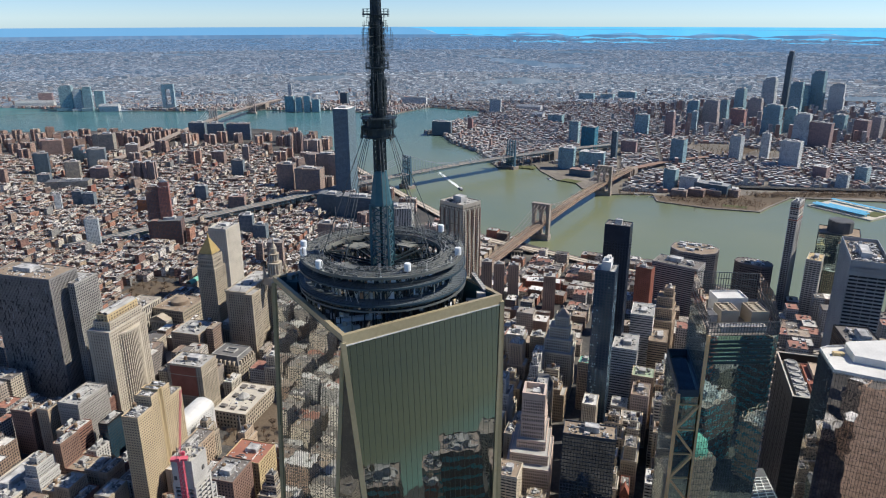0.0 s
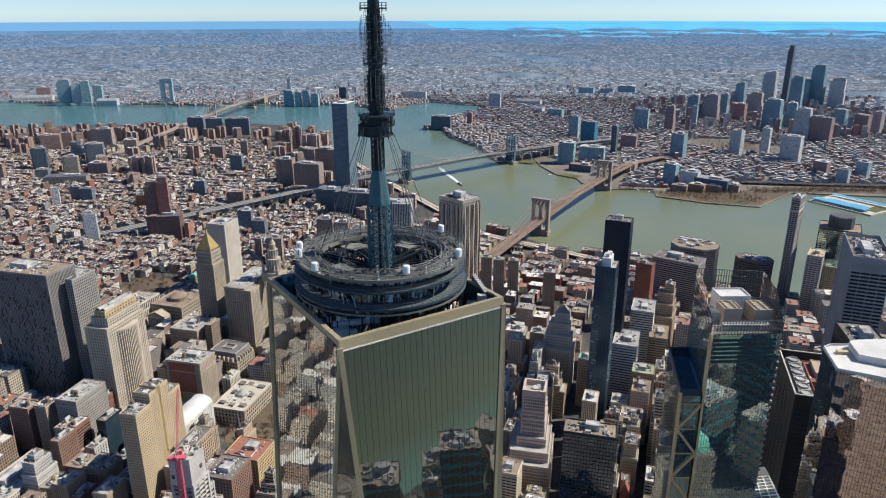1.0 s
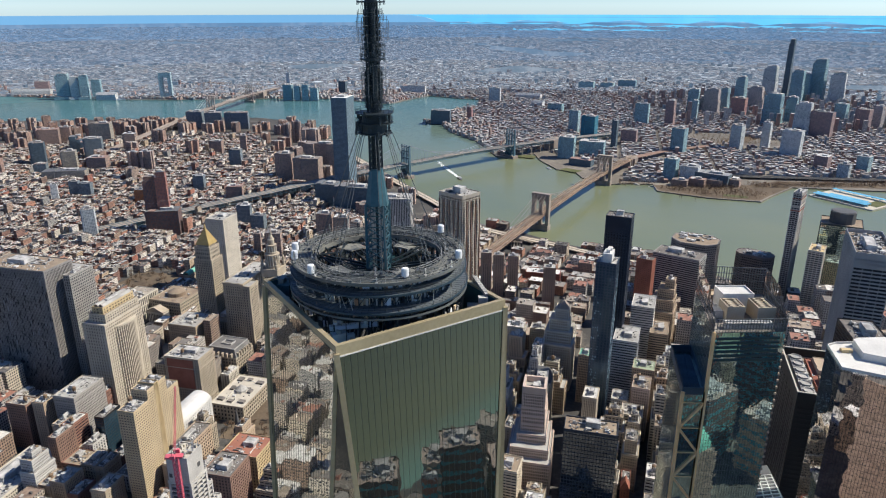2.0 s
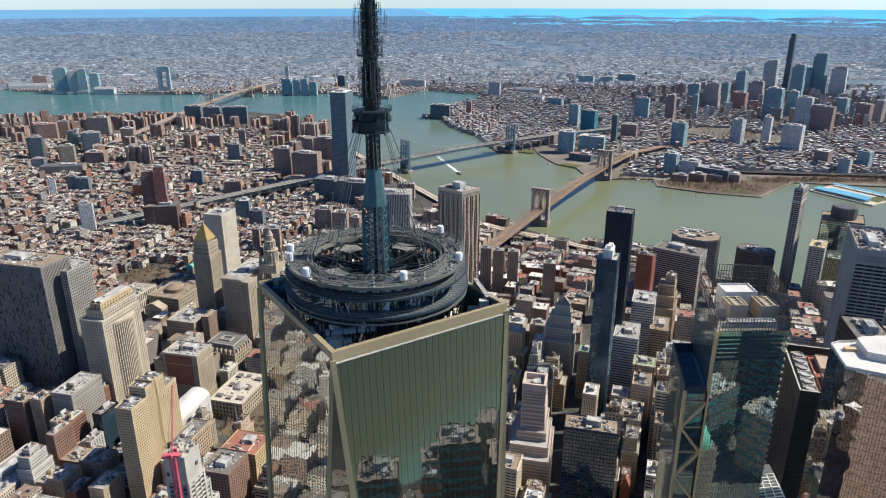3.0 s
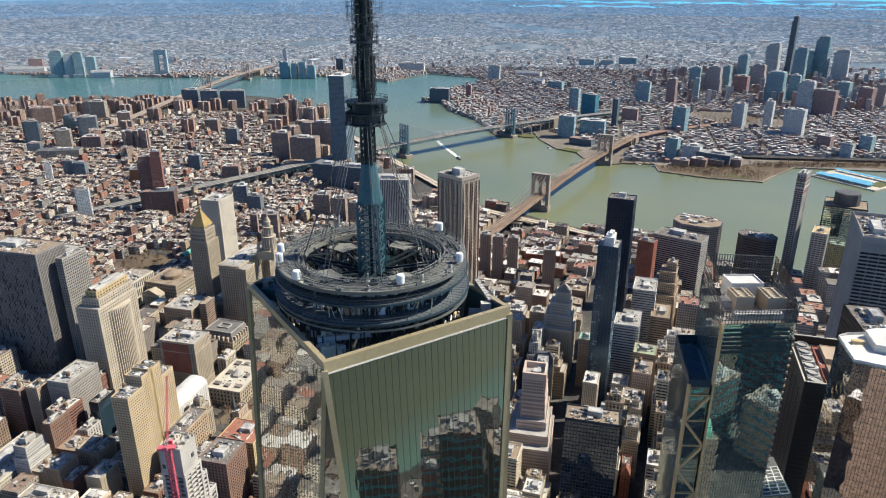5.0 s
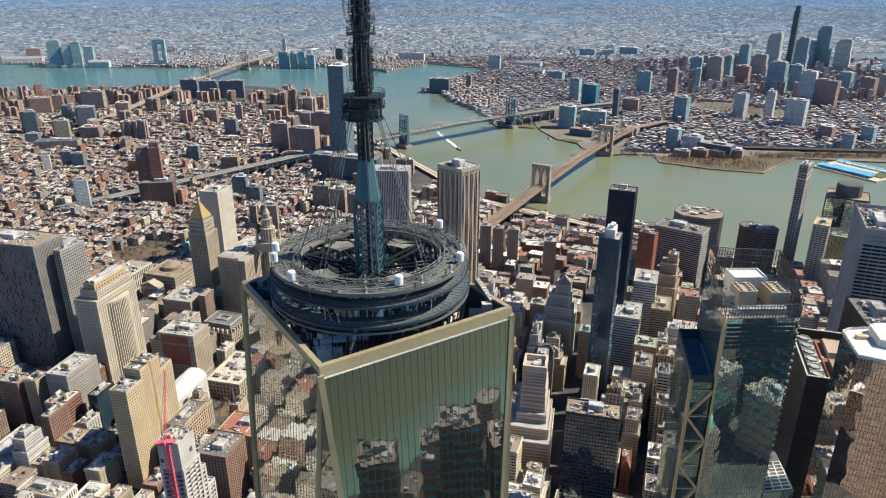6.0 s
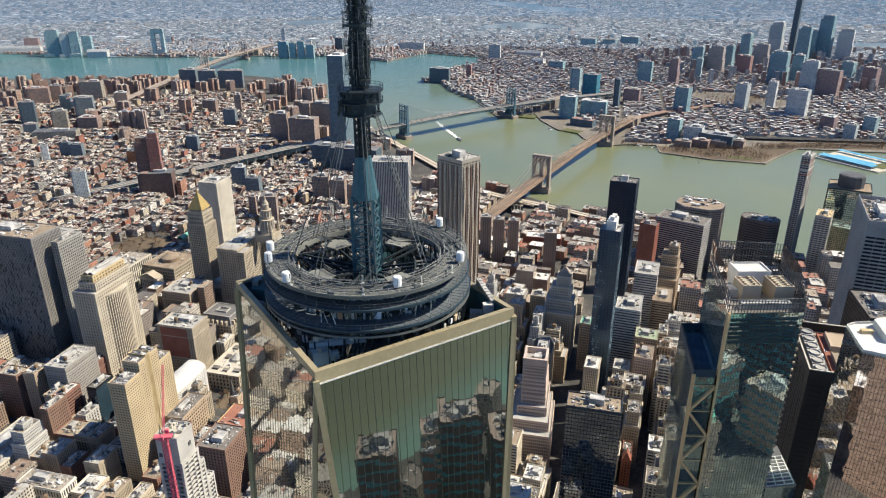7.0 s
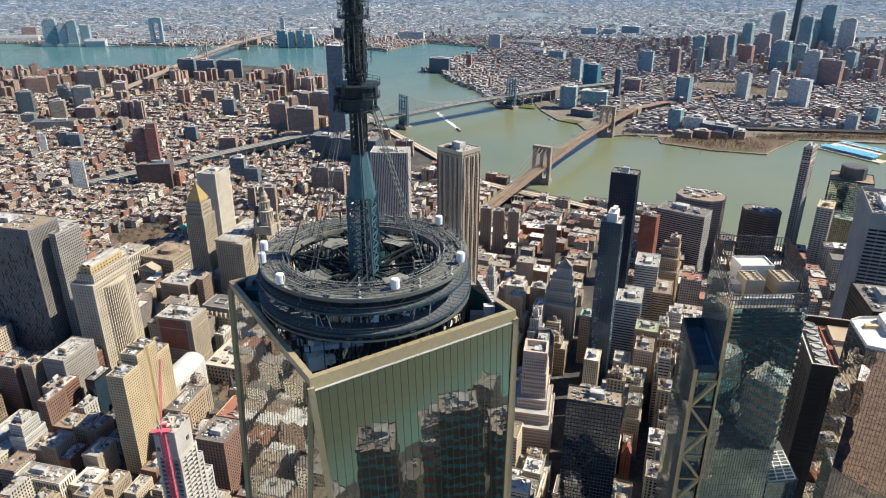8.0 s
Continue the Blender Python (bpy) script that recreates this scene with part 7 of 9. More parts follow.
def steel_bridge(name, label, A, B, height, deck_z, wide, way, colour, side, drop):
    br = math.degrees(math.atan2(B[0] - A[0], B[1] - A[1]))
    (ux, uy), (vx, vy) = axis(br), axis(br + 90)
    ob = thing(name, label, "bridge")
    span = math.dist(A, B)
    for P in (A, B):
        g = Geo()
        offs = (-wide / 2, -wide / 6, wide / 6, wide / 2)
        for off in offs:
            g.prism(rect(P[0] + vx * off, P[1] + vy * off, 9, 3.4, br), 8, height - 4, top=rect(P[0] + vx * off, P[1] + vy * off, 4, 3, br))
            g.lathe(P[0] + vx * off, P[1] + vy * off, [(2.0, height - 4), (2.0, height - 1), (0.4, height + 1)], 8)
        for z in (16, deck_z - 8, deck_z + 13, (deck_z + height) / 2 + 6, height - 8):
            g.box(P[0], P[1], z, z + 3.0, 4, wide + 3, br, closed=True)
        for za, zb in ((deck_z + 16, (deck_z + height) / 2 + 6), ((deck_z + height) / 2 + 9, height - 8), (19, deck_z - 8)):
            for o1, o2 in ((-wide / 2, -wide / 6), (wide / 6, wide / 2)):
                for e, f_ in ((o1, o2), (o2, o1)):
                    g.beam((P[0] + vx * e, P[1] + vy * e, za), (P[0] + vx * f_, P[1] + vy * f_, zb), 0.9)
        part("tower", g, colour, ob, "riveted steel tower with cross bracing")
        g = Geo()
        g.box(P[0], P[1], -2, 9, 24, wide + 14, br)
        part("pier", g, GRANITE, ob)
    for a, b in zip(way, way[1:]):
        LINES.append((a[0], a[1], b[0], b[1], wide / 2 + 8))
    pts = path_pts(way, 10)
    g = Geo()
    for a, b in zip(pts, pts[1:]):
        g.beam((a[0], a[1], a[2] - 0.6), (b[0], b[1], b[2] - 0.6), wide - 4, 1.2)
    part("road_strip", g, surface(name + "_road", (0.24, 0.205, 0.17), (0.38, 0.33, 0.28)), ob, "grey-brown road deck")
    g = Geo()
    for off in (-wide / 2 + 1, -wide / 6, wide / 6, wide / 2 - 1):
        for a, b in zip(pts, pts[1:]):
            a1, b1 = (a[0] + vx * off, a[1] + vy * off), (b[0] + vx * off, b[1] + vy * off)
            for h in (-7, 0.6):
                g.beam((*a1, a[2] + h), (*b1, b[2] + h), 0.8)
            for s in range(4):
                p, q = lerp((*a1, a[2]), (*b1, b[2]), s / 4), lerp((*a1, a[2]), (*b1, b[2]), (s + 1) / 4)
                g.beam((p[0], p[1], p[2] - 7), (p[0], p[1], p[2] + 0.6), 0.45)
                g.beam((p[0], p[1], p[2] - 7), (q[0], q[1], q[2] + 0.6), 0.4)
    part("truss", g, colour, ob, "steel stiffening truss")
    g = Geo()
    for off in (-wide / 2, -wide / 6, wide / 6, wide / 2):
        def cable(t):
            return A[0] + ux * span * t + vx * off, A[1] + uy * span * t + vy * off, height - (height - deck_z - 5) * (1 - (2 * t - 1) ** 2)
        g.tube([cable(i / 24) for i in range(25)], 0.42)
        for i in range(1, 40):
            p = cable(i / 40)
            g.beam(p, (p[0], p[1], deck_z), 0.16)
        for P, s in ((A, -1), (B, 1)):
            q = [(P[0] + s * ux * side * t + vx * off, P[1] + s * uy * side * t + vy * off, height + (deck_z - drop - height) * t - 22 * t * (1 - t)) for t in [i / 12 for i in range(13)]]
            g.tube(q, 0.42)
            for i in range(1, 12):
                g.beam(q[i], (q[i][0], q[i][1], deck_z - drop * i / 12), 0.16)
    part("cable", g, CABLE if name != "steel_bridge" else surface("blue_grey_cable", (0.22, 0.25, 0.27), (0.34, 0.37, 0.39)), ob)
    g = Geo()
    for k, p in enumerate(pts):
        if k % 2 == 0 and p[2] < deck_z - 3:
            for e in (-wide / 3, wide / 3):
                g.box(p[0] + vx * e, p[1] + vy * e, 0, p[2] - 1.5, 2.5, 2.5, br)
    for P, s in ((A, -1), (B, 1)):
        g.box(P[0] + s * ux * side, P[1] + s * uy * side, 0, deck_z - drop, 60, wide + 8, br)
    part("approach_pier", g, GRANITE, ob)
    return ob


def along(P, bearing, d, off=0.0):
    (ux, uy), (vx, vy) = axis(bearing), axis(bearing + 90)
    return P[0] + ux * d + vx * off, P[1] + uy * d + vy * off


MA, MB = (1802.0, -430.0), (1974.0, -830.0)
steel_bridge("steel_bridge", "blue-grey steel suspension bridge with a double deck", MA, MB, 98, 44, 36,
             [(*along(MA, 337, 930, 0), 9), (*along(MA, 337, 560), 24), (*along(MA, 337, 221), 37), (*MA, 42), (*lerp(MA, MB, 0.5), 45), (*MB, 42), (*along(MB, 157, 221), 36), (*along(MB, 157, 700), 14)],
             surface("blue_bridge_steel", (0.055, 0.115, 0.155), (0.1, 0.17, 0.22), 0.3, 0.6), 221, 6)
WA, WB = (3225.0, 147.0), (3677.0, -36.0)
steel_bridge("lattice_bridge", "grey steel suspension bridge far upriver", WA, WB, 95, 42, 36,
             [(*along(WA, 292, 900), 10), (*along(WA, 292, 300), 32), (*WA, 40), (*lerp(WA, WB, 0.5), 43), (*WB, 40), (*along(WB, 112, 260), 32), (*along(WB, 112, 470), 24)],
             surface("rosy_bridge_steel", (0.26, 0.2, 0.18), (0.36, 0.29, 0.26), 0.3, 0.6), 180, 8)


# ---- trees ----
def tree_mesh(seed, h):
    rng = random.Random(seed)
    tr, cr = Geo(), Geo()
    tr.lathe(0, 0, [(0.32, -0.3), (0.24, h * 0.3), (0.14, h * 0.6), (0.05, h * 0.9)], 7)
    for i in range(11):
        a, z = rng.uniform(0, 6.28), h * rng.uniform(0.3, 0.75)
        ln = h * rng.uniform(0.22, 0.42)
        e = Vector((math.cos(a) * ln, math.sin(a) * ln, z + ln * rng.uniform(0.5, 0.9)))
        tr.beam((0, 0, z), e, 0.14)
        for _ in range(24):
            p = Vector((0, 0, z)).lerp(e, rng.uniform(0.35, 1.05))
            d = Vector((rng.gauss(0, 1), rng.gauss(0, 1), rng.gauss(0.5, 0.8))).normalized() * h * rng.uniform(0.07, 0.16)
            cr.beam(p, p + d, rng.uniform(0.05, 0.14), 0.05)
    return tr, cr


TREES = []


def plant_trees(spots, group):
    if not TREES:
        for s in range(3):
            ob = thing("tree", "bare brown street tree in late winter", "tree")
            a, b = tree_mesh(s, 11 + s)
            part("trunk", a, BARK, ob)
            part("crown", b, TWIGS, ob, "open crown of bare twigs")
            TREES.append(ob)
            ob.location = (10000, 0, 0)
    for k, (x, y) in enumerate(spots):
        t = TREES[k % 3]
        m = Matrix.LocRotScale((x, y, LAND), Euler((0, 0, k * 1.3)), None)
        if t.location.x > 9000:
            t.matrix_world = m
            tagged(t, group=group)
        else:
            tagged(copy_thing(t, m), group=group)


def grove(name, label, spots, hmin=8, hmax=13):
    """Many bare trees that stand too far off to tell apart."""
    rng = random.Random(len(spots))
    g = Geo()
    for x, y in spots:
        h = rng.uniform(hmin, hmax)
        g.beam((x, y, LAND - 0.2), (x, y, LAND + h * 0.6), 0.4)
        for _ in range(16):
            p = Vector((x + rng.gauss(0, h * 0.2), y + rng.gauss(0, h * 0.2), LAND + h * rng.uniform(0.35, 0.95)))
            d = Vector((rng.gauss(0, 1), rng.gauss(0, 1), rng.gauss(0.6, 0.6))).normalized() * h * rng.uniform(0.12, 0.25)
            g.beam(p, p + d, rng.uniform(0.2, 0.5), 0.18)
    return tagged(new(name, g.mesh(name, TWIGS)), label, "trees", kind="stuff")


def patch(name, label, ring_, mat, z=0.15):
    g = Geo()
    g.prism(ring_, LAND - 0.3, LAND + z)
    return tagged(new(name, g.mesh(name, mat)), label, "ground", kind="structure")


rngp = random.Random(21)
patch("park_lawn", "bare park ground with paths", rect(590, 0, 100, 150, 120), EARTH)
OPEN += [(580, 15, 55), (622, 105, 20), (640, -40, 60), (1130, 215, 55), (820, 150, 30)]
patch("square", "pale paved civic square", rect(825, 150, 70, 40, 31), PLAZA)
patch("pocket_park", "bare park with leafless trees", rect(1130, 215, 100, 80, 31), EARTH)
plant_trees([(560 + rngp.uniform(-40, 45), 40 + rngp.uniform(-45, 45)) for _ in range(44)], "park trees")
plant_trees([(1130 + rngp.uniform(-50, 50), 215 + rngp.uniform(-38, 38)) for _ in range(30)], "square trees")


# ---- single buildings that stand out farther off ----
# several wall tones and the glass are paled and blued to suggest haze
LOOKS = {
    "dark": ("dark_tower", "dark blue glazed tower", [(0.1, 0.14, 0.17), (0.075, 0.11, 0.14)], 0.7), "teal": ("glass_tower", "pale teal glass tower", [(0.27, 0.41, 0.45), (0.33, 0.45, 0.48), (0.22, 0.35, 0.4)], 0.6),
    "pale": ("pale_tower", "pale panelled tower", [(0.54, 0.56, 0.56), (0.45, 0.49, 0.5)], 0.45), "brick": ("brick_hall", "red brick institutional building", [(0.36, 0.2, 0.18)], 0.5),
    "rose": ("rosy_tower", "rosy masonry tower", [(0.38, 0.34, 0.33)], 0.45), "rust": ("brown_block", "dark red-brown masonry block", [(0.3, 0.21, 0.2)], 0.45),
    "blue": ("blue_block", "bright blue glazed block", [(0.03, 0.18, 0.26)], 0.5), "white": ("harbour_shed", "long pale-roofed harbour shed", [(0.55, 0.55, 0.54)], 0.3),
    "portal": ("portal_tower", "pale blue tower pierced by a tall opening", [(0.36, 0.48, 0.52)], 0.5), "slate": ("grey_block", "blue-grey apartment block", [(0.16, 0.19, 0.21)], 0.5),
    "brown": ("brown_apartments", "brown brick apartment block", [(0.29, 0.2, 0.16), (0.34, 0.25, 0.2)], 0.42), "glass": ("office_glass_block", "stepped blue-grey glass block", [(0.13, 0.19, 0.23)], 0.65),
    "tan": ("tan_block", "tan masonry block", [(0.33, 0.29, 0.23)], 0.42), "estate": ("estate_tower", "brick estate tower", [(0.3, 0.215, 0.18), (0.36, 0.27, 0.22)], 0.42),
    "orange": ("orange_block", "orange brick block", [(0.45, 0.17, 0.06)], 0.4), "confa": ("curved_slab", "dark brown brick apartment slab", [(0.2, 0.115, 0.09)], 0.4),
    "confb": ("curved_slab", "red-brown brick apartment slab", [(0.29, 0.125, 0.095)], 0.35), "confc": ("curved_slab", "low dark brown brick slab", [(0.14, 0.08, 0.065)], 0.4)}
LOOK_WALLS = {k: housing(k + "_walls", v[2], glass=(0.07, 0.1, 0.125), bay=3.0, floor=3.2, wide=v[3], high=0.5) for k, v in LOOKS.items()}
VIEW_RNG = random.Random(17)


def viewed(look_, x, y, w, d, h):
    """A building facing the tower, with setbacks when tall, a roof and its machine room."""
    name, label, _, _ = LOOKS[look_]
    ob = thing(name, label + (" across the river" if x > 1250 and (y < -600 or x > 3600) else " on the island"), "building")
    b = math.degrees(math.atan2(x - FAR_EYE[0], y - FAR_EYE[1])) - 90 + VIEW_RNG.uniform(8, 22)
    OCC.append((x, y, w / 2 + 3, d / 2 + 3, b))
    g, top = Geo(), Geo()
    (ux, uy), (vx, vy) = axis(b), axis(b + 90)
    z0 = LAND - 1
    w *= 0.93 if x < 1250 or y > -600 else 0.76
    if look_ == "portal":
        for e in (-1, 1):
            g.box(x + e * ux * w * 0.36, y + e * uy * w * 0.36, z0, h, w * 0.28, d, b, 0, 1)
        g.box(x, y, h - 26, h, w * 0.44, d, b, 0, 1, closed=True)
        g.box(x, y, z0, 30, w * 0.44, d, b, 0, 1)
    elif h > 105:
        tiers = [("podium", 0.12, 1.25, 1.4, z0, h * 0.14), ("lower_shaft", 0, 1.0, 1.0, z0, h * 0.55), ("middle_shaft", 0.02, 0.95, 0.95, h * 0.55, h * 0.93), ("crown", -0.04, 0.78, 0.84, h * 0.93, h)]
        for nm, off, sw, sd, za, zb in tiers:
            q = Geo()
            q.box(x + ux * w * off, y + uy * w * off, za, zb, w * sw, d * sd, b, 0, 1)
            q.warp(far)
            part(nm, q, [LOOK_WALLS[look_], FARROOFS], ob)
        for e in (-0.46, -0.16, 0.16, 0.46):
            for sd in (-0.5, 0.5):
                q = Geo()
                q.box(x + vx * d * sd + ux * w * e, y + vy * d * sd + uy * w * e, z0, h * 0.5, w * 0.07, d * 0.06, b, 0, 1)
                q.warp(far)
                part("rib", q, [LOOK_WALLS[look_], FARROOFS], ob)
    elif look_ == "estate":
        g.box(x, y, z0, h, w, d * 0.5, b, 0, 1)
        for e in (-0.3, 0.3):
            g.box(x + ux * w * e, y + uy * w * e, z0, h + 0.5, w * 0.22, d, b, 0, 1)
    elif look_ == "glass":
        for k in range(3):
            g.box(x + ux * w * 0.14 * k, y + uy * w * 0.14 * k, z0, h * (0.72 + 0.14 * k), w * (1 - 0.28 * k), d, b, 0, 1)
    elif look_ == "white":
        for k in range(-1, 2):
            p = rect(x + vx * d * k / 3, y + vy * d * k / 3, w, d / 3, b)
            q = Geo()
            q.prism(p, z0, h * 0.75, 0, 1)
            q.prism(p, h * 0.75, h, 0, 1, top=rect(x + vx * d * k / 3, y + vy * d * k / 3, w, 0.6, b))
            q.warp(far)
            part("bay_hall", q, [LOOK_WALLS[look_], WHITEPAINT], ob)
    else:
        g.box(x, y, z0, h, w, d, b, 0, 1)
        g.box(x + ux * w * 0.3, y + uy * w * 0.3, z0, h * 1.03, w * 0.2, d * 1.05, b, 0, 1)
    g.warp(far)
    if g.f:
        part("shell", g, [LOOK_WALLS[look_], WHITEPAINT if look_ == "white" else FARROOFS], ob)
    if look_ != "white":
        s, t = VIEW_RNG.uniform(-0.2, 0.1), VIEW_RNG.uniform(-0.15, 0.15)
        top.box(x + ux * w * s, y + uy * w * s, h - 0.2, h + VIEW_RNG.uniform(3, 6), w * 0.35, d * 0.45, b)
        top.box(x - ux * w * 0.25 + vx * d * t, y - uy * w * 0.25 + vy * d * t, h - 0.2, h + 2.2, w * 0.12, d * 0.3, b)
        top.warp(far)
        part("roof_house", top, PLANT, ob)
    return ob


viewed("dark", 2876, -2734, 36, 30, 318)
viewed("teal", 2776, -2840, 87, 40, 225)
viewed("pale", 2712, -2905, 95, 40, 163)
viewed("teal", 2790, -2781, 46, 32, 151)
viewed("teal", 2737, -2675, 77, 40, 178)
viewed("pale", 2996, -2736, 91, 40, 178)
viewed("teal", 2888, -2466, 64, 40, 138)
viewed("brick", 2535, -2176, 83, 40, 84)
viewed("rose", 2695, -2400, 88, 40, 110)
viewed("teal", 2270, -2133, 95, 40, 135)
viewed("teal", 2272, -2230, 58, 40, 117)
viewed("pale", 2038, -2073, 77, 40, 129)
viewed("rust", 1988, -2114, 108, 40, 100)
viewed("teal", 2625, -1997, 65, 40, 120)
viewed("rose", 2601, -2077, 91, 40, 120)
viewed("teal", 2672, -2204, 48, 34, 113)
viewed("rust", 2379, -1711, 47, 33, 109)
viewed("teal", 2446, -1878, 29, 21, 94)
viewed("teal", 1885, -1416, 58, 40, 87)
viewed("pale", 1858, -1631, 49, 34, 92)
viewed("pale", 1842, -1739, 36, 25, 96)
viewed("pale", 1713, -1732, 79, 40, 92)
viewed("teal", 2441, -1615, 72, 40, 92)
viewed("rust", 2041, -2373, 68, 40, 91)
viewed("rose", 2063, -2474, 48, 34, 97)
viewed("teal", 2270, -2496, 61, 40, 79)
viewed("rust", 1539, -1696, 52, 37, 43)
for _k in range(4):
    viewed("brown", 1474 - 15 * _k, -1142 - 46 * _k, 56, 26, 21 + 3 * (_k % 2))
viewed("teal", 1470, -1785, 45, 31, 50)
viewed("pale", 1417, -1656, 41, 29, 46)
viewed("teal", 1552, -1163, 46, 32, 65)
viewed("pale", 1516, -1203, 65, 40, 48)
viewed("dark", 1470, -1240, 135, 40, 35)
viewed("blue", 2201, -1240, 70, 40, 91)
viewed("teal", 2347, -1251, 49, 34, 91)
viewed("dark", 1991, -1227, 24, 17, 105)
viewed("teal", 1912, -1006, 67, 40, 74)
viewed("teal", 1904, -1095, 107, 40, 56)
viewed("dark", 1791, -999, 96, 30, 24)
viewed("rust", 2078, -1339, 72, 40, 54)
viewed("white", 3368, -1492, 182, 40, 33)
viewed("white", 3072, -1416, 76, 40, 33)
viewed("teal", 2905, -1435, 91, 40, 40)
viewed("dark", 2713, -805, 108, 40, 60)
viewed("brick", 2785, -959, 28, 19, 57)
viewed("pale", 3292, -1268, 76, 40, 78)
viewed("teal", 3672, -2140, 102, 40, 43)
viewed("teal", 3708, -2017, 119, 40, 49)
viewed("teal", 3691, -2286, 138, 40, 53)
viewed("teal", 4084, 921, 73, 40, 138)
viewed("pale", 4064, 862, 49, 34, 120)
viewed("teal", 4049, 812, 49, 34, 132)
viewed("teal", 4083, 758, 49, 35, 104)
viewed("portal", 3978, 394, 68, 40, 140)
viewed("white", 3994, 700, 109, 40, 41)
viewed("white", 4300, 1131, 221, 40, 40)
viewed("rust", 4521, 1125, 80, 40, 61)
viewed("teal", 3690, -238, 51, 36, 85)
viewed("teal", 3670, -284, 33, 23, 79)
viewed("teal", 3658, -326, 36, 25, 85)
viewed("teal", 3647, -372, 42, 30, 68)
viewed("pale", 4275, -285, 24, 17, 97)
viewed("dark", 3902, -563, 45, 32, 72)
viewed("pale", 3791, -953, 194, 40, 47)
viewed("dark", 2256, 643, 44, 31, 80)
viewed("slate", 2118, 608, 37, 26, 40)
viewed("brown", 2613, 690, 76, 40, 66)
viewed("brown", 2661, 645, 41, 29, 64)
viewed("glass", 2409, 557, 47, 33, 70)
viewed("slate", 2301, 491, 58, 40, 79)
viewed("tan", 2160, 537, 45, 31, 66)
viewed("tan", 2043, 529, 124, 40, 32)
viewed("brown", 2124, 452, 60, 40, 50)
viewed("estate", 2119, 352, 36, 25, 60)
viewed("estate", 2109, 312, 43, 30, 62)
viewed("tan", 2629, 518, 78, 40, 78)
viewed("brown", 2440, 400, 43, 30, 65)
viewed("orange", 1702, 290, 26, 18, 41)
viewed("slate", 1808, 460, 25, 18, 50)
viewed("slate", 1790, 430, 31, 22, 47)
viewed("pale", 1779, 502, 17, 14, 51)
viewed("confa", 1438, 232, 30, 21, 132)
viewed("confb", 1429, 207, 26, 18, 142)
viewed("confc", 1424, 210, 74, 40, 59)
viewed("pale", 1436, 363, 29, 21, 70)
viewed("brown", 1861, -85, 52, 36, 82)
viewed("brown", 1804, -145, 80, 40, 77)
viewed("estate", 1902, -197, 107, 40, 97)
viewed("estate", 2427, -134, 29, 20, 74)
viewed("estate", 2440, -170, 33, 23, 81)
viewed("estate", 2307, -207, 67, 40, 72)
viewed("slate", 2892, 201, 70, 40, 71)
viewed("slate", 2842, 129, 69, 40, 71)
viewed("slate", 2815, 38, 101, 40, 71)
viewed("brown", 2277, 111, 45, 32, 54)
viewed("brown", 2281, 23, 23, 16, 66)
viewed("slate", 2054, 50, 38, 27, 64)
viewed("dark", 1556, -168, 57, 40, 61)
viewed("dark", 1465, -232, 123, 40, 70)
viewed("slate", 1790, 150, 31, 21, 49)
viewed("brown", 1656, 58, 43, 30, 46)
viewed("brown", 1294, -127, 37, 26, 59)
viewed("brown", 1264, -158, 34, 24, 57)
viewed("brown", 1233, -185, 24, 17, 53)
viewed("slate", 1425, 39, 32, 22, 56)
viewed("slate", 1373, 10, 31, 22, 44)
viewed("brown", 1220, 18, 14, 14, 50)
viewed("brown", 1182, -12, 33, 23, 61)


# ---- river edge: drive, ramps, piers, ferry ----
def roadway(name, label, way, wide, legs=True, mat=None):
    ob = tagged(new(name), label, "road", kind="structure")
    pts = path_pts(way, 8)
    g = Geo()
    for a, b in zip(pts, pts[1:]):
        g.beam((a[0], a[1], a[2] - 0.5), (b[0], b[1], b[2] - 0.5), wide, 1.0)
    part("deck", g, mat or PALESTONE, ob)
    g = Geo()
    for a, b in zip(pts, pts[1:]):
        dx, dy = b[0] - a[0], b[1] - a[1]
        n = math.hypot(dx, dy)
        for s in (-1, 0, 1):
            ox, oy = -dy / n * s * (wide / 2 - 0.3), dx / n * s * (wide / 2 - 0.3)
            g.beam((a[0] + ox, a[1] + oy, a[2] + 0.45), (b[0] + ox, b[1] + oy, b[2] + 0.45), 0.5, 0.9)
    part("barrier", g, LIMESTONE, ob)
    if legs:
        g = Geo()
        for p in pts[::2]:
            g.box(p[0], p[1], 0, p[2] - 0.9, 1.6, wide * 0.7, 0)
        part("legs", g, DARKSTONE, ob)
    for a, b in zip(way, way[1:]):
        LINES.append((a[0], a[1], b[0], b[1], wide / 2 + 4))
    return ob


DRIVE = surface("pale_concrete_road", (0.42, 0.37, 0.3), (0.55, 0.49, 0.41), 0.3, 0.9)
roadway("road_river_drive", "pale elevated riverside drive", [(560, -1005, 9), (724, -858, 9), (830, -775, 9), (938, -690, 9), (1003, -640, 9), (1068, -597, 9), (1120, -558, 9), (1170, -512, 10), (1240, -470, 9), (1500, -425, 9), (1716, -385, 8), (2100, -325, 7), (2450, -285, 6)], 22, mat=DRIVE)
roadway("road_ramp_loop", "curved pale bridge ramp", [(1118, -540, 9), (1142, -520, 11), (1150, -500, 13), (1140, -486, 15), (1118, -488, 17), (1096, -505, 20)], 9, mat=DRIVE)
roadway("road_far_terrace", "terraced far-shore highway", [(1640, -1230, 9), (1560, -1300, 9), (1499, -1365, 9), (1420, -1540, 9), (1340, -1728, 9), (1240, -1990, 9)], 26, mat=ASPHALT)


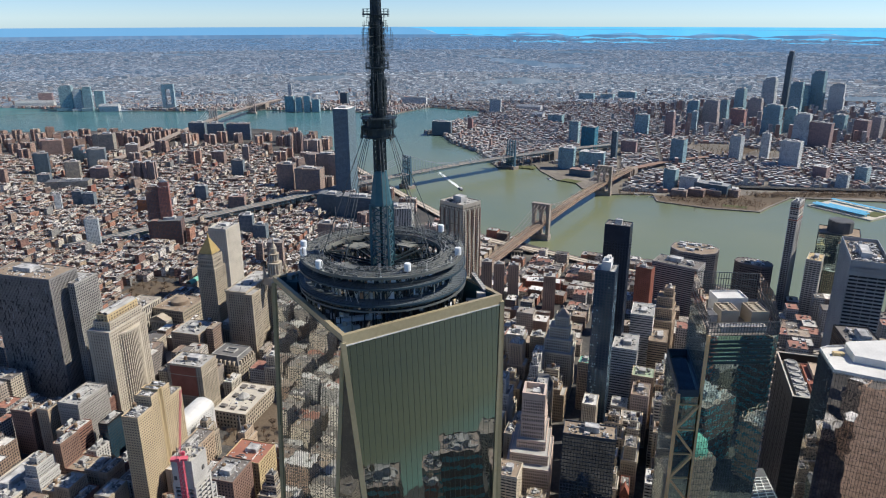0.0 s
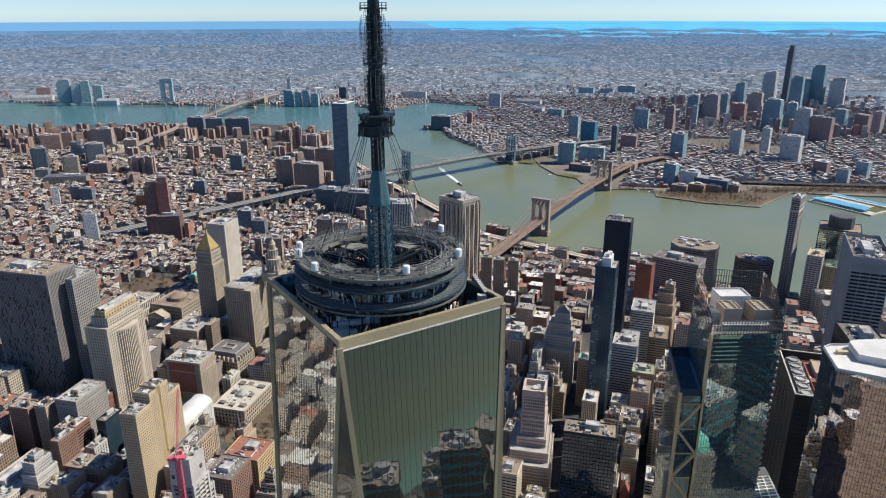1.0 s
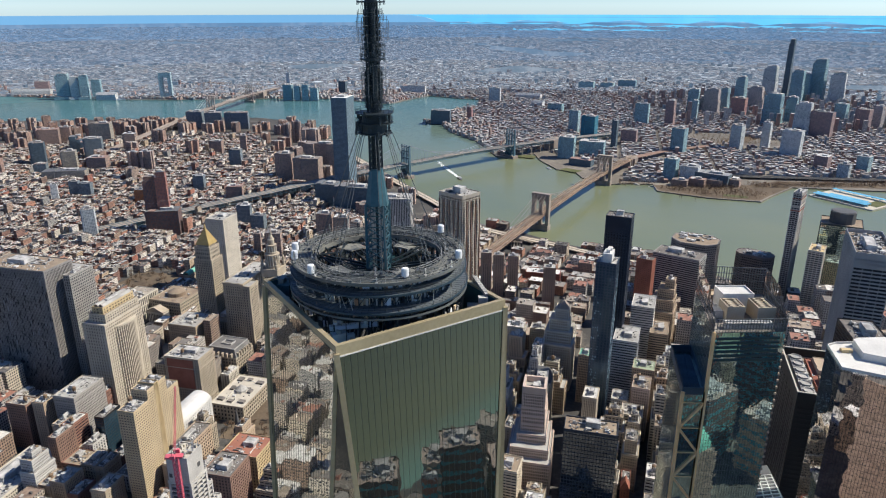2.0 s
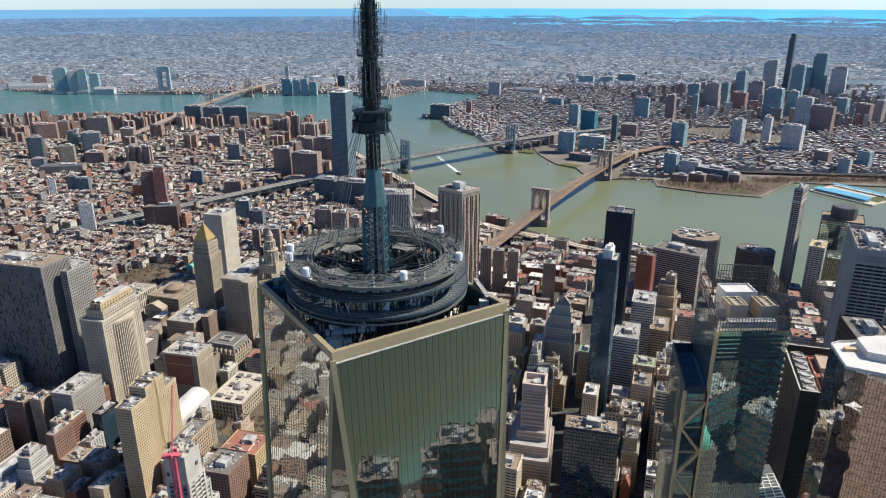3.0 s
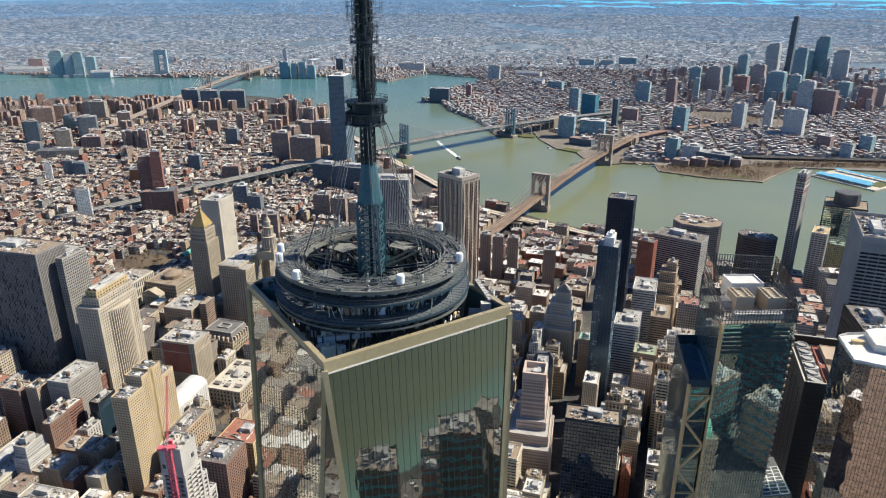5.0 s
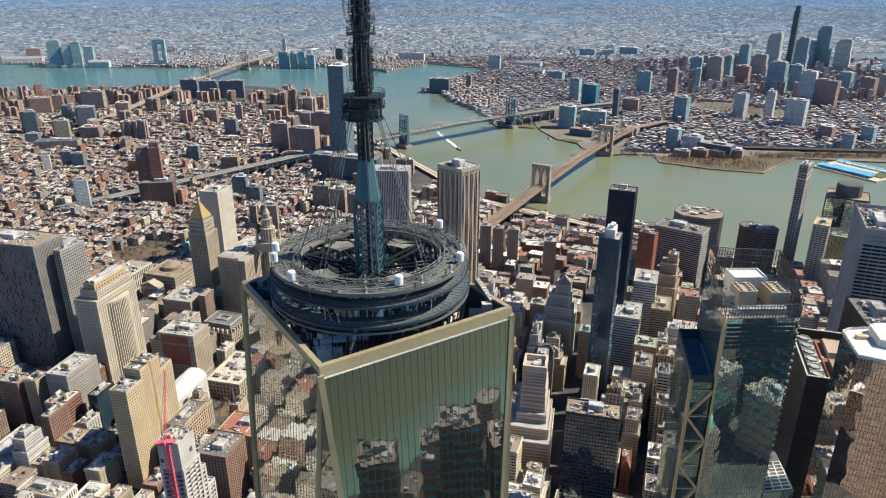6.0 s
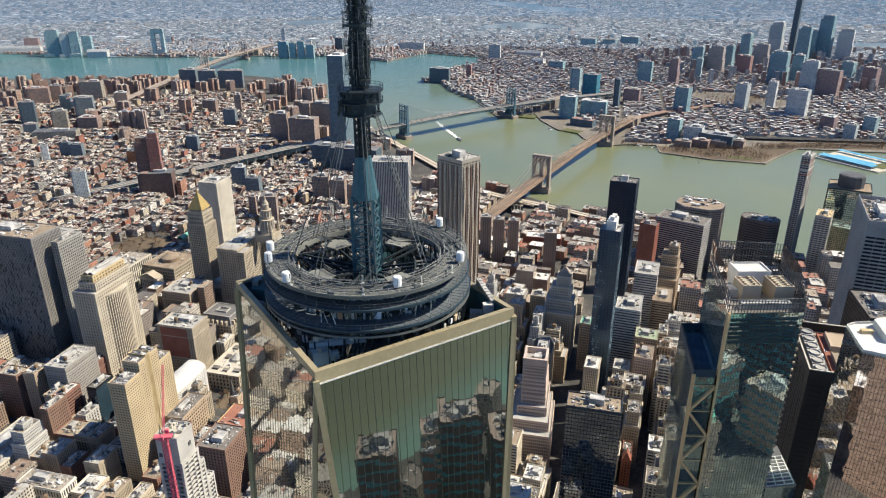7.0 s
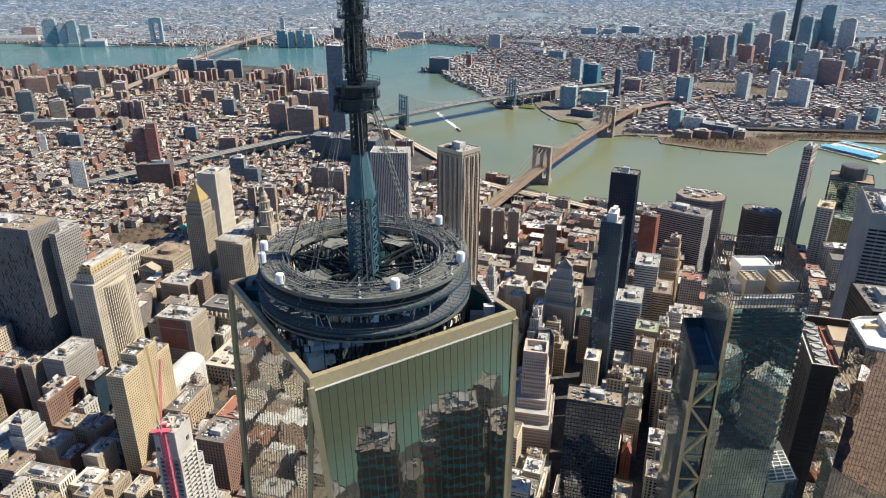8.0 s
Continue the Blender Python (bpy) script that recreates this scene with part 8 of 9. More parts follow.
def shed_pier():
    ob = thing("recreation_pier", "wide pier with bright blue ribbed shed roofs", "pier")
    O = (1219.0, -1489.0)
    b = 76.0
    (ux, uy), (vx, vy) = axis(b), axis(b + 90)
    g = Geo()
    g.box(*O, -1.5, 3.2, 168, 118, b, closed=True)
    part("deck", g, PALESTONE, ob)
    g = Geo()
    g.box(O[0] - ux * 60 + vx * 4, O[1] - uy * 60 + vy * 4, 3.2, 3.4, 34, 60, b)
    part("turf", g, GRASS, ob)
    BLUE = surface("bright_blue_roof", (0.14, 0.42, 0.62), (0.22, 0.55, 0.78), 0.2, 0.6)
    for row, (c, l0, l1) in enumerate(((-44, -62, 78), (-30, -62, 78), (-16, -50, 50), (44, -70, 78))):
        for k in range(7):
            t = l0 + (l1 - l0) * (k + 0.5) / 7
            ln = (l1 - l0) / 7 - 0.6
            x, y = O[0] + ux * t + vx * c, O[1] + uy * t + vy * c
            g = Geo()
            p = rect(x, y, ln, 13, b)
            g.prism(p, 8.6, 9.4)
            g.prism(p, 9.4, 11.2, top=rect(x, y, ln, 1.0, b))
            for sx in (-1, 1):
                for sy in (-1, 1):
                    g.beam((x + ux * sx * ln * 0.45 + vx * sy * 6, y + uy * sx * ln * 0.45 + vy * sy * 6, 3), (x + ux * sx * ln * 0.45 + vx * sy * 6, y + uy * sx * ln * 0.45 + vy * sy * 6, 8.7), 0.5)
            part("roof_bay", g, BLUE, ob, "bright blue ribbed roof bay")


shed_pier()


def ferry():
    ob = thing("ferry", "small dark ferry under way with a white wake", "boat")
    a, b = Vector((1714, -575, 0)), Vector((1752, -577.5, 0))
    d = (a - b).normalized()
    s = Vector((-d.y, d.x, 0))
    g = Geo()
    hull = [b - s * 4, b + s * 4, a - d * 9 + s * 4, a, a - d * 9 - s * 4]
    g.prism([(p.x, p.y) for p in hull][::-1], -0.6, 2.2, closed=True)
    part("hull", g, DARKSTONE, ob)
    g = Geo()
    c = b.lerp(a, 0.42)
    g.box(c.x, c.y, 2.2, 4.8, 22, 6.4, math.degrees(math.atan2(d.x, d.y)))
    g.box(c.x + d.x * 3, c.y + d.y * 3, 4.8, 6.6, 8, 5, math.degrees(math.atan2(d.x, d.y)))
    part("cabin", g, WHITEPAINT, ob)
    rng = random.Random(1)
    w = Geo()
    for k in range(70):
        t = k / 70
        m = b + (Vector((1995, -581, 0)) - b) * t + s * (math.sin(t * 9) * 0.8)
        n = max(2, int(13 * (1 - t * 0.8)))
        for _ in range(n):
            q = m + s * rng.gauss(0, 1.6 + 2.4 * t) + d * rng.uniform(-3, 3)
            r = rng.uniform(0.8, 2.0) * (1 - 0.3 * t)
            w.box(q.x, q.y, -0.2, 0.12 + rng.uniform(0, 0.05), r * 5, r, math.degrees(math.atan2(d.x, d.y)) + rng.uniform(-12, 12))
    part("wake", w, surface("foam", (0.62, 0.66, 0.64), (0.85, 0.87, 0.86), 0.5, 0.9), ob, "white churned wake")


ferry()


def small_craft(x, y, b, ln):
    ob = thing("moored_boat", "small white moored boat", "boat", "moored boats")
    g = Geo()
    g.prism(rect(x, y, ln, ln * 0.28, b), -0.4, 1.6, closed=True)
    part("hull", g, WHITEPAINT, ob)
    g = Geo()
    g.box(x, y, 1.6, 3.6, ln * 0.5, ln * 0.2, b)
    part("cabin", g, GREYMETAL, ob)


for _x, _y, _b, _l in ((1785, -885, 100, 30), (1530, -1035, 60, 26), (1490, -1065, 40, 20), (1470, -1062, 130, 18), (2740, -735, 110, 60)):
    small_craft(_x, _y, _b, _l)


def luffing_crane():
    ob = thing("tower_crane", "pink-red lattice tower crane over a building site", "crane")
    PINK = surface("crane_red_paint", (0.5, 0.09, 0.13), (0.68, 0.16, 0.2), 0.5, 0.6)
    x, y = 264.2, 93.6

    def truss(a, b, half, step, bar):
        g = Geo()
        a, b = Vector(a), Vector(b)
        d = (b - a).normalized()
        s = d.cross(Vector((0.2, 1, 0.1))).normalized() * half
        u = s.cross(d).normalized() * half
        n = int((b - a).length / step)
        cs = (s + u, s - u, -s - u, -s + u)
        for k in range(n):
            p, q = a.lerp(b, k / n), a.lerp(b, (k + 1) / n)
            for i in range(4):
                g.beam(p + cs[i], q + cs[i], bar)
                g.beam(p + cs[i], q + cs[(i + 1) % 4], bar * 0.7)
                g.beam(p + cs[i], p + cs[(i + 1) % 4], bar * 0.7)
        return g
    part("mast", truss((x, y, LAND), (x, y, 203), 1.55, 3.4, 0.5), PINK, ob)
    part("jib", truss((x, y, 205), (x + 21, y - 3.4, 242), 0.5, 1.9, 0.16), PINK, ob)
    g = Geo()
    g.box(x - 2, y + 0.4, 203, 204.4, 4, 11, 100)
    g.box(x - 5.6, y + 1, 204.4, 207, 2.6, 3, 100)
    g.box(x + 0.6, y - 2.2, 204.4, 207, 1.8, 2, 100)
    part("machinery_deck", g, PINK, ob)
    g = Geo()
    g.beam((x + 21, y - 3.4, 242), (x - 5, y + 0.9, 215), 0.12)
    g.beam((x - 5, y + 0.9, 215), (x - 1, y, 204.4), 0.35)
    g.beam((x - 5, y + 0.9, 215), (x - 6.5, y + 1.1, 206), 0.3)
    part("pendant", g, DARKSTEEL, ob)


luffing_crane()


PIER_PARK = [(1500, -1075), (1440, -1054), (1345, -1138), (1275, -1244), (1305, -1298), (1368, -1425), (1432, -1420), (1420, -1300), (1480, -1115)]


def school_lawn():
    patch("lawn_field", "green sports pitch by the river", rect(2640, -255, 70, 40, 20), GRASS)
    patch("lawn_point", "green lawn on the far shore", rect(1735, -935, 60, 36, 60), GRASS)
    patch("lawn_cove", "green lawn beside the far bridge tower", rect(1965, -885, 60, 40, 40), GRASS)
    patch("park_pier", "brown winter park on the far shore", PIER_PARK, EARTH)
    patch("lawn_pier", "green lawn in the winter park", rect(1330, -1215, 60, 22, 40), GRASS, z=0.4)
    patch("park_strip", "brown winter park along the far quay", [(1380, -1420), (1330, -1550), (1270, -1690), (1300, -1730), (1395, -1545), (1440, -1425)], EARTH, z=0.25)
    patch("plaza_green", "bare central park strip", rect(2000, -1750, 330, 80, 150), EARTH)


school_lawn()
grove("park_thicket", "bare brown park trees on the far shore", [q for q in ((rngp.uniform(1285, 1470), rngp.uniform(-1300, -1060)) for _ in range(560)) if in_poly(q[0] - 10, q[1] + 10, PIER_PARK)])
grove("quay_thicket", "bare brown trees along the far quay", [(1415 - 0.28 * q + rngp.uniform(-25, 20), -1330 - q) for q in (rngp.uniform(0, 390) for _ in range(420))] + [(rngp.uniform(1490, 1560), rngp.uniform(-1075, -985)) for _ in range(50)])
grove("courtyard_thicket", "bare brown trees in a court between offices", [(rngp.uniform(604, 643), rngp.uniform(90, 120)) for _ in range(46)])
grove("heights_thicket", "bare brown street trees among rowhouses across the river", [(rngp.uniform(1300, 2250), rngp.uniform(-2300, -1050)) for _ in range(480)])
grove("plaza_thicket", "bare brown park trees among towers", [(2000 + rngp.gauss(0, 70), -1750 + rngp.gauss(0, 90)) for _ in range(260)])
grove("estate_thicket", "bare brown trees between estate towers", [(rngp.uniform(1300, 3050), rngp.uniform(-250, 420)) for _ in range(1000)])
grove("street_thicket", "bare brown street trees between low houses", [(rngp.uniform(950, 2600), rngp.uniform(-150, 1050)) for _ in range(1300)])


# ---- the town between the named buildings ----
EYE_LINE = 106.5
ISLAND = EAST_SHORE + WEST_SHORE
FARSIDE = [(700, -3400), (1500, -4300), (2600, -3950), (3300, -3350), (3900, -2650), (4300, -1900), (4550, -900), (4650, 100), (4750, 900), (4800, 1500), (4900, 2600)] + BROOKLYN_SHORE[:-1]


def seen(x, y, wide=37.0):
    b = math.degrees(math.atan2(x - FAR_EYE[0], y - FAR_EYE[1])) % 360
    return abs((b - EYE_LINE + 180) % 360 - 180) < wide


def lots(x0, y0, x1, y1, bearing, block_l, block_w, street, lot, depth, rng, poly, margin=6):
    """House lots in rows back to back, in blocks between streets."""
    cx, cy = (x0 + x1) / 2, (y0 + y1) / 2
    reach = math.hypot(x1 - x0, y1 - y0) / 2
    (ux, uy), (vx, vy) = axis(bearing), axis(bearing + 90)
    a = -reach
    while a < reach:
        b = -reach
        while b < reach:
            for row in (0, 1):
                s = 0.0
                while s < block_l - lot[0] * 0.6:
                    w = min(rng.uniform(*lot), block_l - s)
                    d = block_w / 2 * rng.uniform(*depth)
                    pa = a + s + w / 2
                    pb = b + (d / 2 if row == 0 else block_w - d / 2)
                    x, y = cx + ux * pa + vx * pb, cy + uy * pa + vy * pb
                    s += w
                    if x0 <= x < x1 and y0 <= y < y1 and in_poly(x, y, poly):
                        yield x, y, w, d
            b += block_w + street
        a += block_l + street


FABRIC = []   # x, y, w, d, height, bearing, style
rngf = random.Random(4)


def lay(x0, y0, x1, y1, bearing, bl, bw, street, lot, depth, hgt, style, poly=None, wide=38, skip=0.04, keep=lambda x, y: True):
    for x, y, w, d in lots(x0, y0, x1, y1, bearing, bl, bw, street, lot, depth, rngf, poly or ISLAND):
        if rngf.random() < skip or not keep(x, y) or taken(x, y, min(w, d) * 0.5):
            continue
        FABRIC.append((x, y, w - 0.1, d, LAND + hgt(x, y), bearing, style))


def street_wall(x, y, tones):
    """Height shared by the neighbours of one street block, with a little of their own."""
    return random.Random(int(x // 58) * 977 + int(y // 46) * 131 + 5).choice(tones) * rngf.choice((0.62, 0.8, 0.92, 1.0, 1.0, 1.12))


def h_civic(x, y):
    return street_wall(x, y, (22, 26, 32, 38, 46, 54))


def h_money(x, y):
    if x > 760:
        return rngf.choice((13, 15, 18, 20, 24))
    if x > 640:
        return street_wall(x, y, (18, 24, 30, 40, 52))
    return street_wall(x, y, (42, 50, 58, 66, 74))


def h_low(x, y):
    row = random.Random(int(x // 70) * 613 + int(y // 50) * 71 + 3).choice((13, 15, 16, 17, 18))
    return row * rngf.choice((0.75, 0.9, 1.0, 1.0, 1.0, 1.1)) + (14 if rngf.random() < 0.025 else 0)


inview = lambda x, y: seen(x, y, 38)
lay(330, -130, 900, 620, 30, 84, 56, 13, (10, 26), (0.85, 1.0), h_civic, "office", keep=inview)
lay(150, -1000, 860, -130, 35, 66, 52, 9, (16, 32), (0.88, 1.0), h_money, "office", keep=inview)
lay(860, -760, 1320, -250, 40, 70, 48, 13, (10, 26), (0.75, 1.0), h_low, "old", keep=inview)
lay(900, -250, 1750, 900, 27, 110, 48, 12, (5.5, 10), (0.72, 0.98), h_low, "old", keep=inview)
# streets mirrored in the tower's glass
lay(330, 130, 1150, 1350, 29, 90, 56, 15, (16, 30), (0.85, 1.0), h_civic, "office", keep=lambda x, y: not inview(x, y))
lay(-330, 130, 330, 1000, 29, 90, 56, 15, (16, 30), (0.85, 1.0), h_civic, "office", keep=lambda x, y: math.hypot(x, y) > 110)


def estate(x0, y0, x1, y1, bearing, gap, hgt, keep, seed):
    """Brick housing estate: cross-shaped towers and slabs on open ground."""
    rng = random.Random(seed)
    (ux, uy), (vx, vy) = axis(bearing), axis(bearing + 90)
    cx, cy = (x0 + x1) / 2, (y0 + y1) / 2
    n = int(math.hypot(x1 - x0, y1 - y0) / gap / 2) + 1
    for i in range(-n, n + 1):
        for j in range(-n, n + 1):
            a, b = i * gap + rng.uniform(-8, 8), j * gap * 0.85 + rng.uniform(-8, 8)
            x, y = cx + ux * a + vx * b, cy + uy * a + vy * b
            if not (x0 <= x < x1 and y0 <= y < y1) or not in_poly(x, y, ISLAND) or not keep(x, y) or taken(x, y, 16) or rng.random() < 0.08:
                continue
            h = LAND + hgt * rng.uniform(0.8, 1.2)
            turn = bearing + rng.choice((0, 0, 45, 90))
            FABRIC.append((x, y, 46 * rng.uniform(0.8, 1.1), 13, h, turn, "estate"))
            FABRIC.append((x, y, 12, 34, h + 0.4, turn, "estate"))
            if rng.random() < 0.5:
                for s in (-1, 1):
                    (px, py) = axis(turn)
                    FABRIC.append((x + s * px * 16, y + s * py * 16, 11, 24, h + 0.2, turn, "estate"))


near_river = lambda x, y: inview(x, y) and x > 1250 and (y < -190 + (x - 1250) * 0.12)
FRINGE = lambda x, y: not (x > 1250 and y < -190 + (x - 1250) * 0.12) and x < 2650
lay(1750, -330, 2700, 1200, 24, 120, 50, 13, (7, 14), (0.72, 0.98), h_low, "old", keep=lambda x, y: inview(x, y) and FRINGE(x, y))
estate(1250, -420, 2700, 300, 22, 92, 34, near_river, 1)
estate(1900, 100, 2700, 1200, 24, 210, 50, inview, 5)
estate(2680, -260, 3450, 1500, 30, 84, 40, lambda x, y: inview(x, y) and x < 2960 + max(0, y) * 0.16 - max(0, -y) * 0.8, 2)


# far side of the river
rngb = random.Random(8)


def h_row(x, y):
    return rngb.choice((8, 9, 10, 11, 12, 13, 15)) * rngb.uniform(0.9, 1.1) + (25 * rngb.random() if rngb.random() < 0.02 else 0)


OPEN += [(1350, -1190, 95), (1290, -1220, 60), (1960, -870, 40), (1710, -915, 40), (2060, -1720, 120), (1930, -1790, 100)]


def emit(name, label, rows, walls, roofs, group=None, extras=True, warp=False, seed=1):
    """Many small buildings in one mesh, each with its roof sheds."""
    rng = random.Random(seed)
    g = Geo()
    for x, y, w, d, h, b in rows:
        g.box(x, y, LAND - 0.5, h, w, d, b, 0, 1)
        if extras:
            (ux, uy), (vx, vy) = axis(b), axis(b + 90)
            for _ in range(2 if w * d < 400 else 4):
                s, t = rng.uniform(-0.35, 0.35) * w, rng.uniform(-0.35, 0.35) * d
                g.box(x + ux * s + vx * t, y + uy * s + vy * t, h, h + rng.uniform(0.8, 3.2), rng.uniform(1.5, 4), rng.uniform(1.5, 4.5), b, 1, 1)
            if w > 6 and d > 6:
                t = 0.35
                for q in (-1, 1):
                    g.box(x + q * vx * (d - t) / 2, y + q * vy * (d - t) / 2, h - 0.1, h + 0.8, w, t, b, 0, 0)
                    g.box(x + q * ux * (w - t) / 2, y + q * uy * (w - t) / 2, h - 0.1, h + 0.8, t, d - 0.8, b, 0, 0)
    if warp:
        g.warp(far)
    return tagged(new(name, g.mesh(name, walls, roofs)), label, "buildings", kind="stuff")


# nearest ordinary buildings stand as things of their own
FABRIC.sort(key=lambda r: math.hypot(r[0] + 140, r[1] - 30))
near = [r for r in FABRIC if r[6] == "office" and seen(r[0], r[1], 36)][:290]
nearset = set(near)
PALEBRICK = surface("pale_buff_brick", (0.46, 0.4, 0.31), (0.6, 0.53, 0.42), 0.5, 0.85)
GREYSTONE = surface("light_grey_stone", (0.42, 0.41, 0.39), (0.56, 0.55, 0.52), 0.5, 0.85)
RUSSET = surface("russet_brick", (0.2, 0.105, 0.08), (0.3, 0.165, 0.125), 0.5, 0.85)
STYLES = [("stone_office", "tan stone office building with regular windows", LIMESTONE), ("stone_office", "tan stone office building with regular windows", LIMESTONE), ("brick_office", "brown brick office building with a flat roof", BROWNBRICK),
          ("pale_office", "pale stone office building with a cornice", PALESTONE), ("pale_office", "pale stone office building with a cornice", PALESTONE), ("tan_office", "tan brick loft building with roof sheds", TANBRICK),
          ("russet_office", "russet brick loft building with a tar roof", RUSSET), ("grey_office", "light grey stone office building with window bands", GREYSTONE), ("buff_office", "buff brick building with a cluttered roof", PALEBRICK), ("buff_office", "buff brick building with a cluttered roof", PALEBRICK)]
DARKER = STYLES + [STYLES[2], STYLES[2], STYLES[5], STYLES[6]]
PALER = [q for q in STYLES if q[2] not in (BROWNBRICK, RUSSET)]
MODES = [dict(pier=0.5, band=0.4, bay=2.4), dict(pier=0.55, band=0.25, bay=2.1), dict(pier=0.1, band=0.52, bay=5), dict(pier=0.4, band=0.45, bay=1.9), dict(pier=0.62, band=0.5, bay=3.0), dict(pier=0.45, band=0.3, bay=3.6)]
PALEGRAVEL = surface("pale_gravel_roof", (0.24, 0.22, 0.19), (0.44, 0.41, 0.37), 0.7, 0.9)
TOPS = [TARROOF, TARROOF, TARROOF, SILVERROOF, PALEGRAVEL, PALEGRAVEL, BROWNROOF, BROWNROOF, WHITEPAINT]
rngn = random.Random(12)
for x, y, w, d, h, b, s in near:
    nm, lb, st = rngn.choice(DARKER if y > -130 else PALER)
    kw = dict(stone=st, near_corner=False, floor=rngn.uniform(3.2, 4.0), proud=rngn.uniform(0.3, 0.6), **rngn.choice(MODES))
    (ux, uy), (vx, vy) = axis(b), axis(b + 90)
    tall = h > 30 and min(w, d) > 13 and rngn.random() < 0.7
    z1 = h * rngn.uniform(0.72, 0.9) if tall else h
    ob = block(nm, lb, x, y, w - 0.3, d - 0.3, z1, b, group="older offices and lofts", roof=rngn.choice(TOPS), plant=rngn.randint(2, 4) if tall else rngn.randint(5, 10), house=not tall, tank=1 if not tall and rngn.random() < 0.5 else 0, cornice=rngn.choice(((), (1.0,), (0.22, 1.0), (0.8, 1.0))), **kw)
    if tall:
        iw, id_ = w * rngn.uniform(0.55, 0.85), d * rngn.uniform(0.55, 0.85)
        ax, ay = x + ux * rngn.uniform(-1, 1) * (w - iw) * 0.45, y + uy * rngn.uniform(-1, 1) * (w - iw) * 0.3
        z2 = h * rngn.uniform(1.0, 1.12)
        block("", "", ax, ay, iw, id_, z2, b, parent=ob, z0=z1 - 0.3, roof=rngn.choice(TOPS), plant=rngn.randint(5, 8), tank=1 if rngn.random() < 0.5 else 0, **kw)
        if rngn.random() < 0.45 and min(iw, id_) > 10:
            block("", "", ax, ay, iw * 0.6, id_ * 0.55, z2 + rngn.uniform(5, 11), b, parent=ob, z0=z2 - 0.3, roof=rngn.choice(TOPS), plant=3, **kw)
def low_house(name, label, row, walls, group, rng):
    """A single plain brick building: walls, roof, parapet and roof sheds."""
    x, y, w, d, h, b = row
    ob = thing(name, label, "building", group)
    g = Geo()
    g.box(x, y, LAND - 0.5, h, w, d, b, 0, 1)
    part("shell", g, [walls, ROOFS], ob)
    g = Geo()
    parapet(g, x, y, w, d, b, h - 0.1, 0.9, 0.35)
    part("parapet", g, [walls], ob)
    (ux, uy), (vx, vy) = axis(b), axis(b + 90)
    for _ in range(3):
        g = Geo()
        s, t = rng.uniform(-0.33, 0.33) * w, rng.uniform(-0.35, 0.35) * d
        g.box(x + ux * s + vx * t, y + uy * s + vy * t, h, h + rng.uniform(0.8, 3.0), rng.uniform(1.4, 3.4), rng.uniform(1.4, 4), b)
        part("roof_shed", g, PLANT, ob)


rngl = random.Random(44)
for s, n, nm, lb, wl, gr in (("old", 240, "tenement", "low brick tenement with a flat roof", OLDWALLS, "low tenements"), ("estate", 150, "estate_block", "red-brown brick housing estate block", ESTATEWALLS, "housing estate blocks")):
    picked = [r for r in FABRIC if r[6] == s and seen(r[0], r[1], 36)][:n]
    nearset |= set(picked)
    for r in picked:
        low_house(nm, lb, r[:6], wl, gr, rngl)
rest = [r for r in FABRIC if r not in nearset]
emit("office_blocks", "older office and loft blocks with flat cluttered roofs", [r[:6] for r in rest if r[6] == "office"], OFFICEWALLS, OFFICEROOFS, seed=2)
emit("tenements", "rows of low brick tenements with silver and tar roofs", [r[:6] for r in rest if r[6] == "old"], OLDWALLS, OLDROOFS, seed=3)
emit("housing_estates", "red-brown brick housing estate towers", [r[:6] for r in rest if r[6] == "estate"], ESTATEWALLS, OLDROOFS, seed=4, extras=True)

# rowhouses of the far shore, kept back from the waterside parks
WATERSIDE = [(1556, -955), (1580, -1010), (1520, -1090), (1486, -1110), (1428, -1300), (1478, -1345), (1412, -1540), (1335, -1728), (1235, -1990), (900, -2000), (1200, -1200), (1430, -1030)]
ROWS_B = []
for x0, y0, x1, y1, brg in ((1250, -3300, 2300, -1000, 30), (2300, -3600, 4300, -1000, 8), (3300, -1000, 4700, 400, 35), (3700, 400, 5000, 1800, 20), (2000, -1100, 2300, -780, 30), (2300, -1000, 3300, -700, 50)):
    for x, y, w, d in lots(x0, y0, x1, y1, brg, 130, 44, 14, (6, 13), (0.5, 0.8), rngb, FARSIDE):
        if not seen(x, y, 35) or taken(x, y, 5) or in_poly(x, y, WATERSIDE) or rngb.random() < 0.06:
            continue
        rise = rngb.uniform(12, 55) if math.hypot(x - 2550, y + 2350) < 620 and rngb.random() < 0.07 else 0
        ROWS_B.append((x, y, max(w, 14) if rise else w - 0.1, d, LAND + h_row(x, y) + rise, brg))
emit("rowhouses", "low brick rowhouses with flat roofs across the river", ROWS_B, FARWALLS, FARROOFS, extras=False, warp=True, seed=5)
PLAIN = []
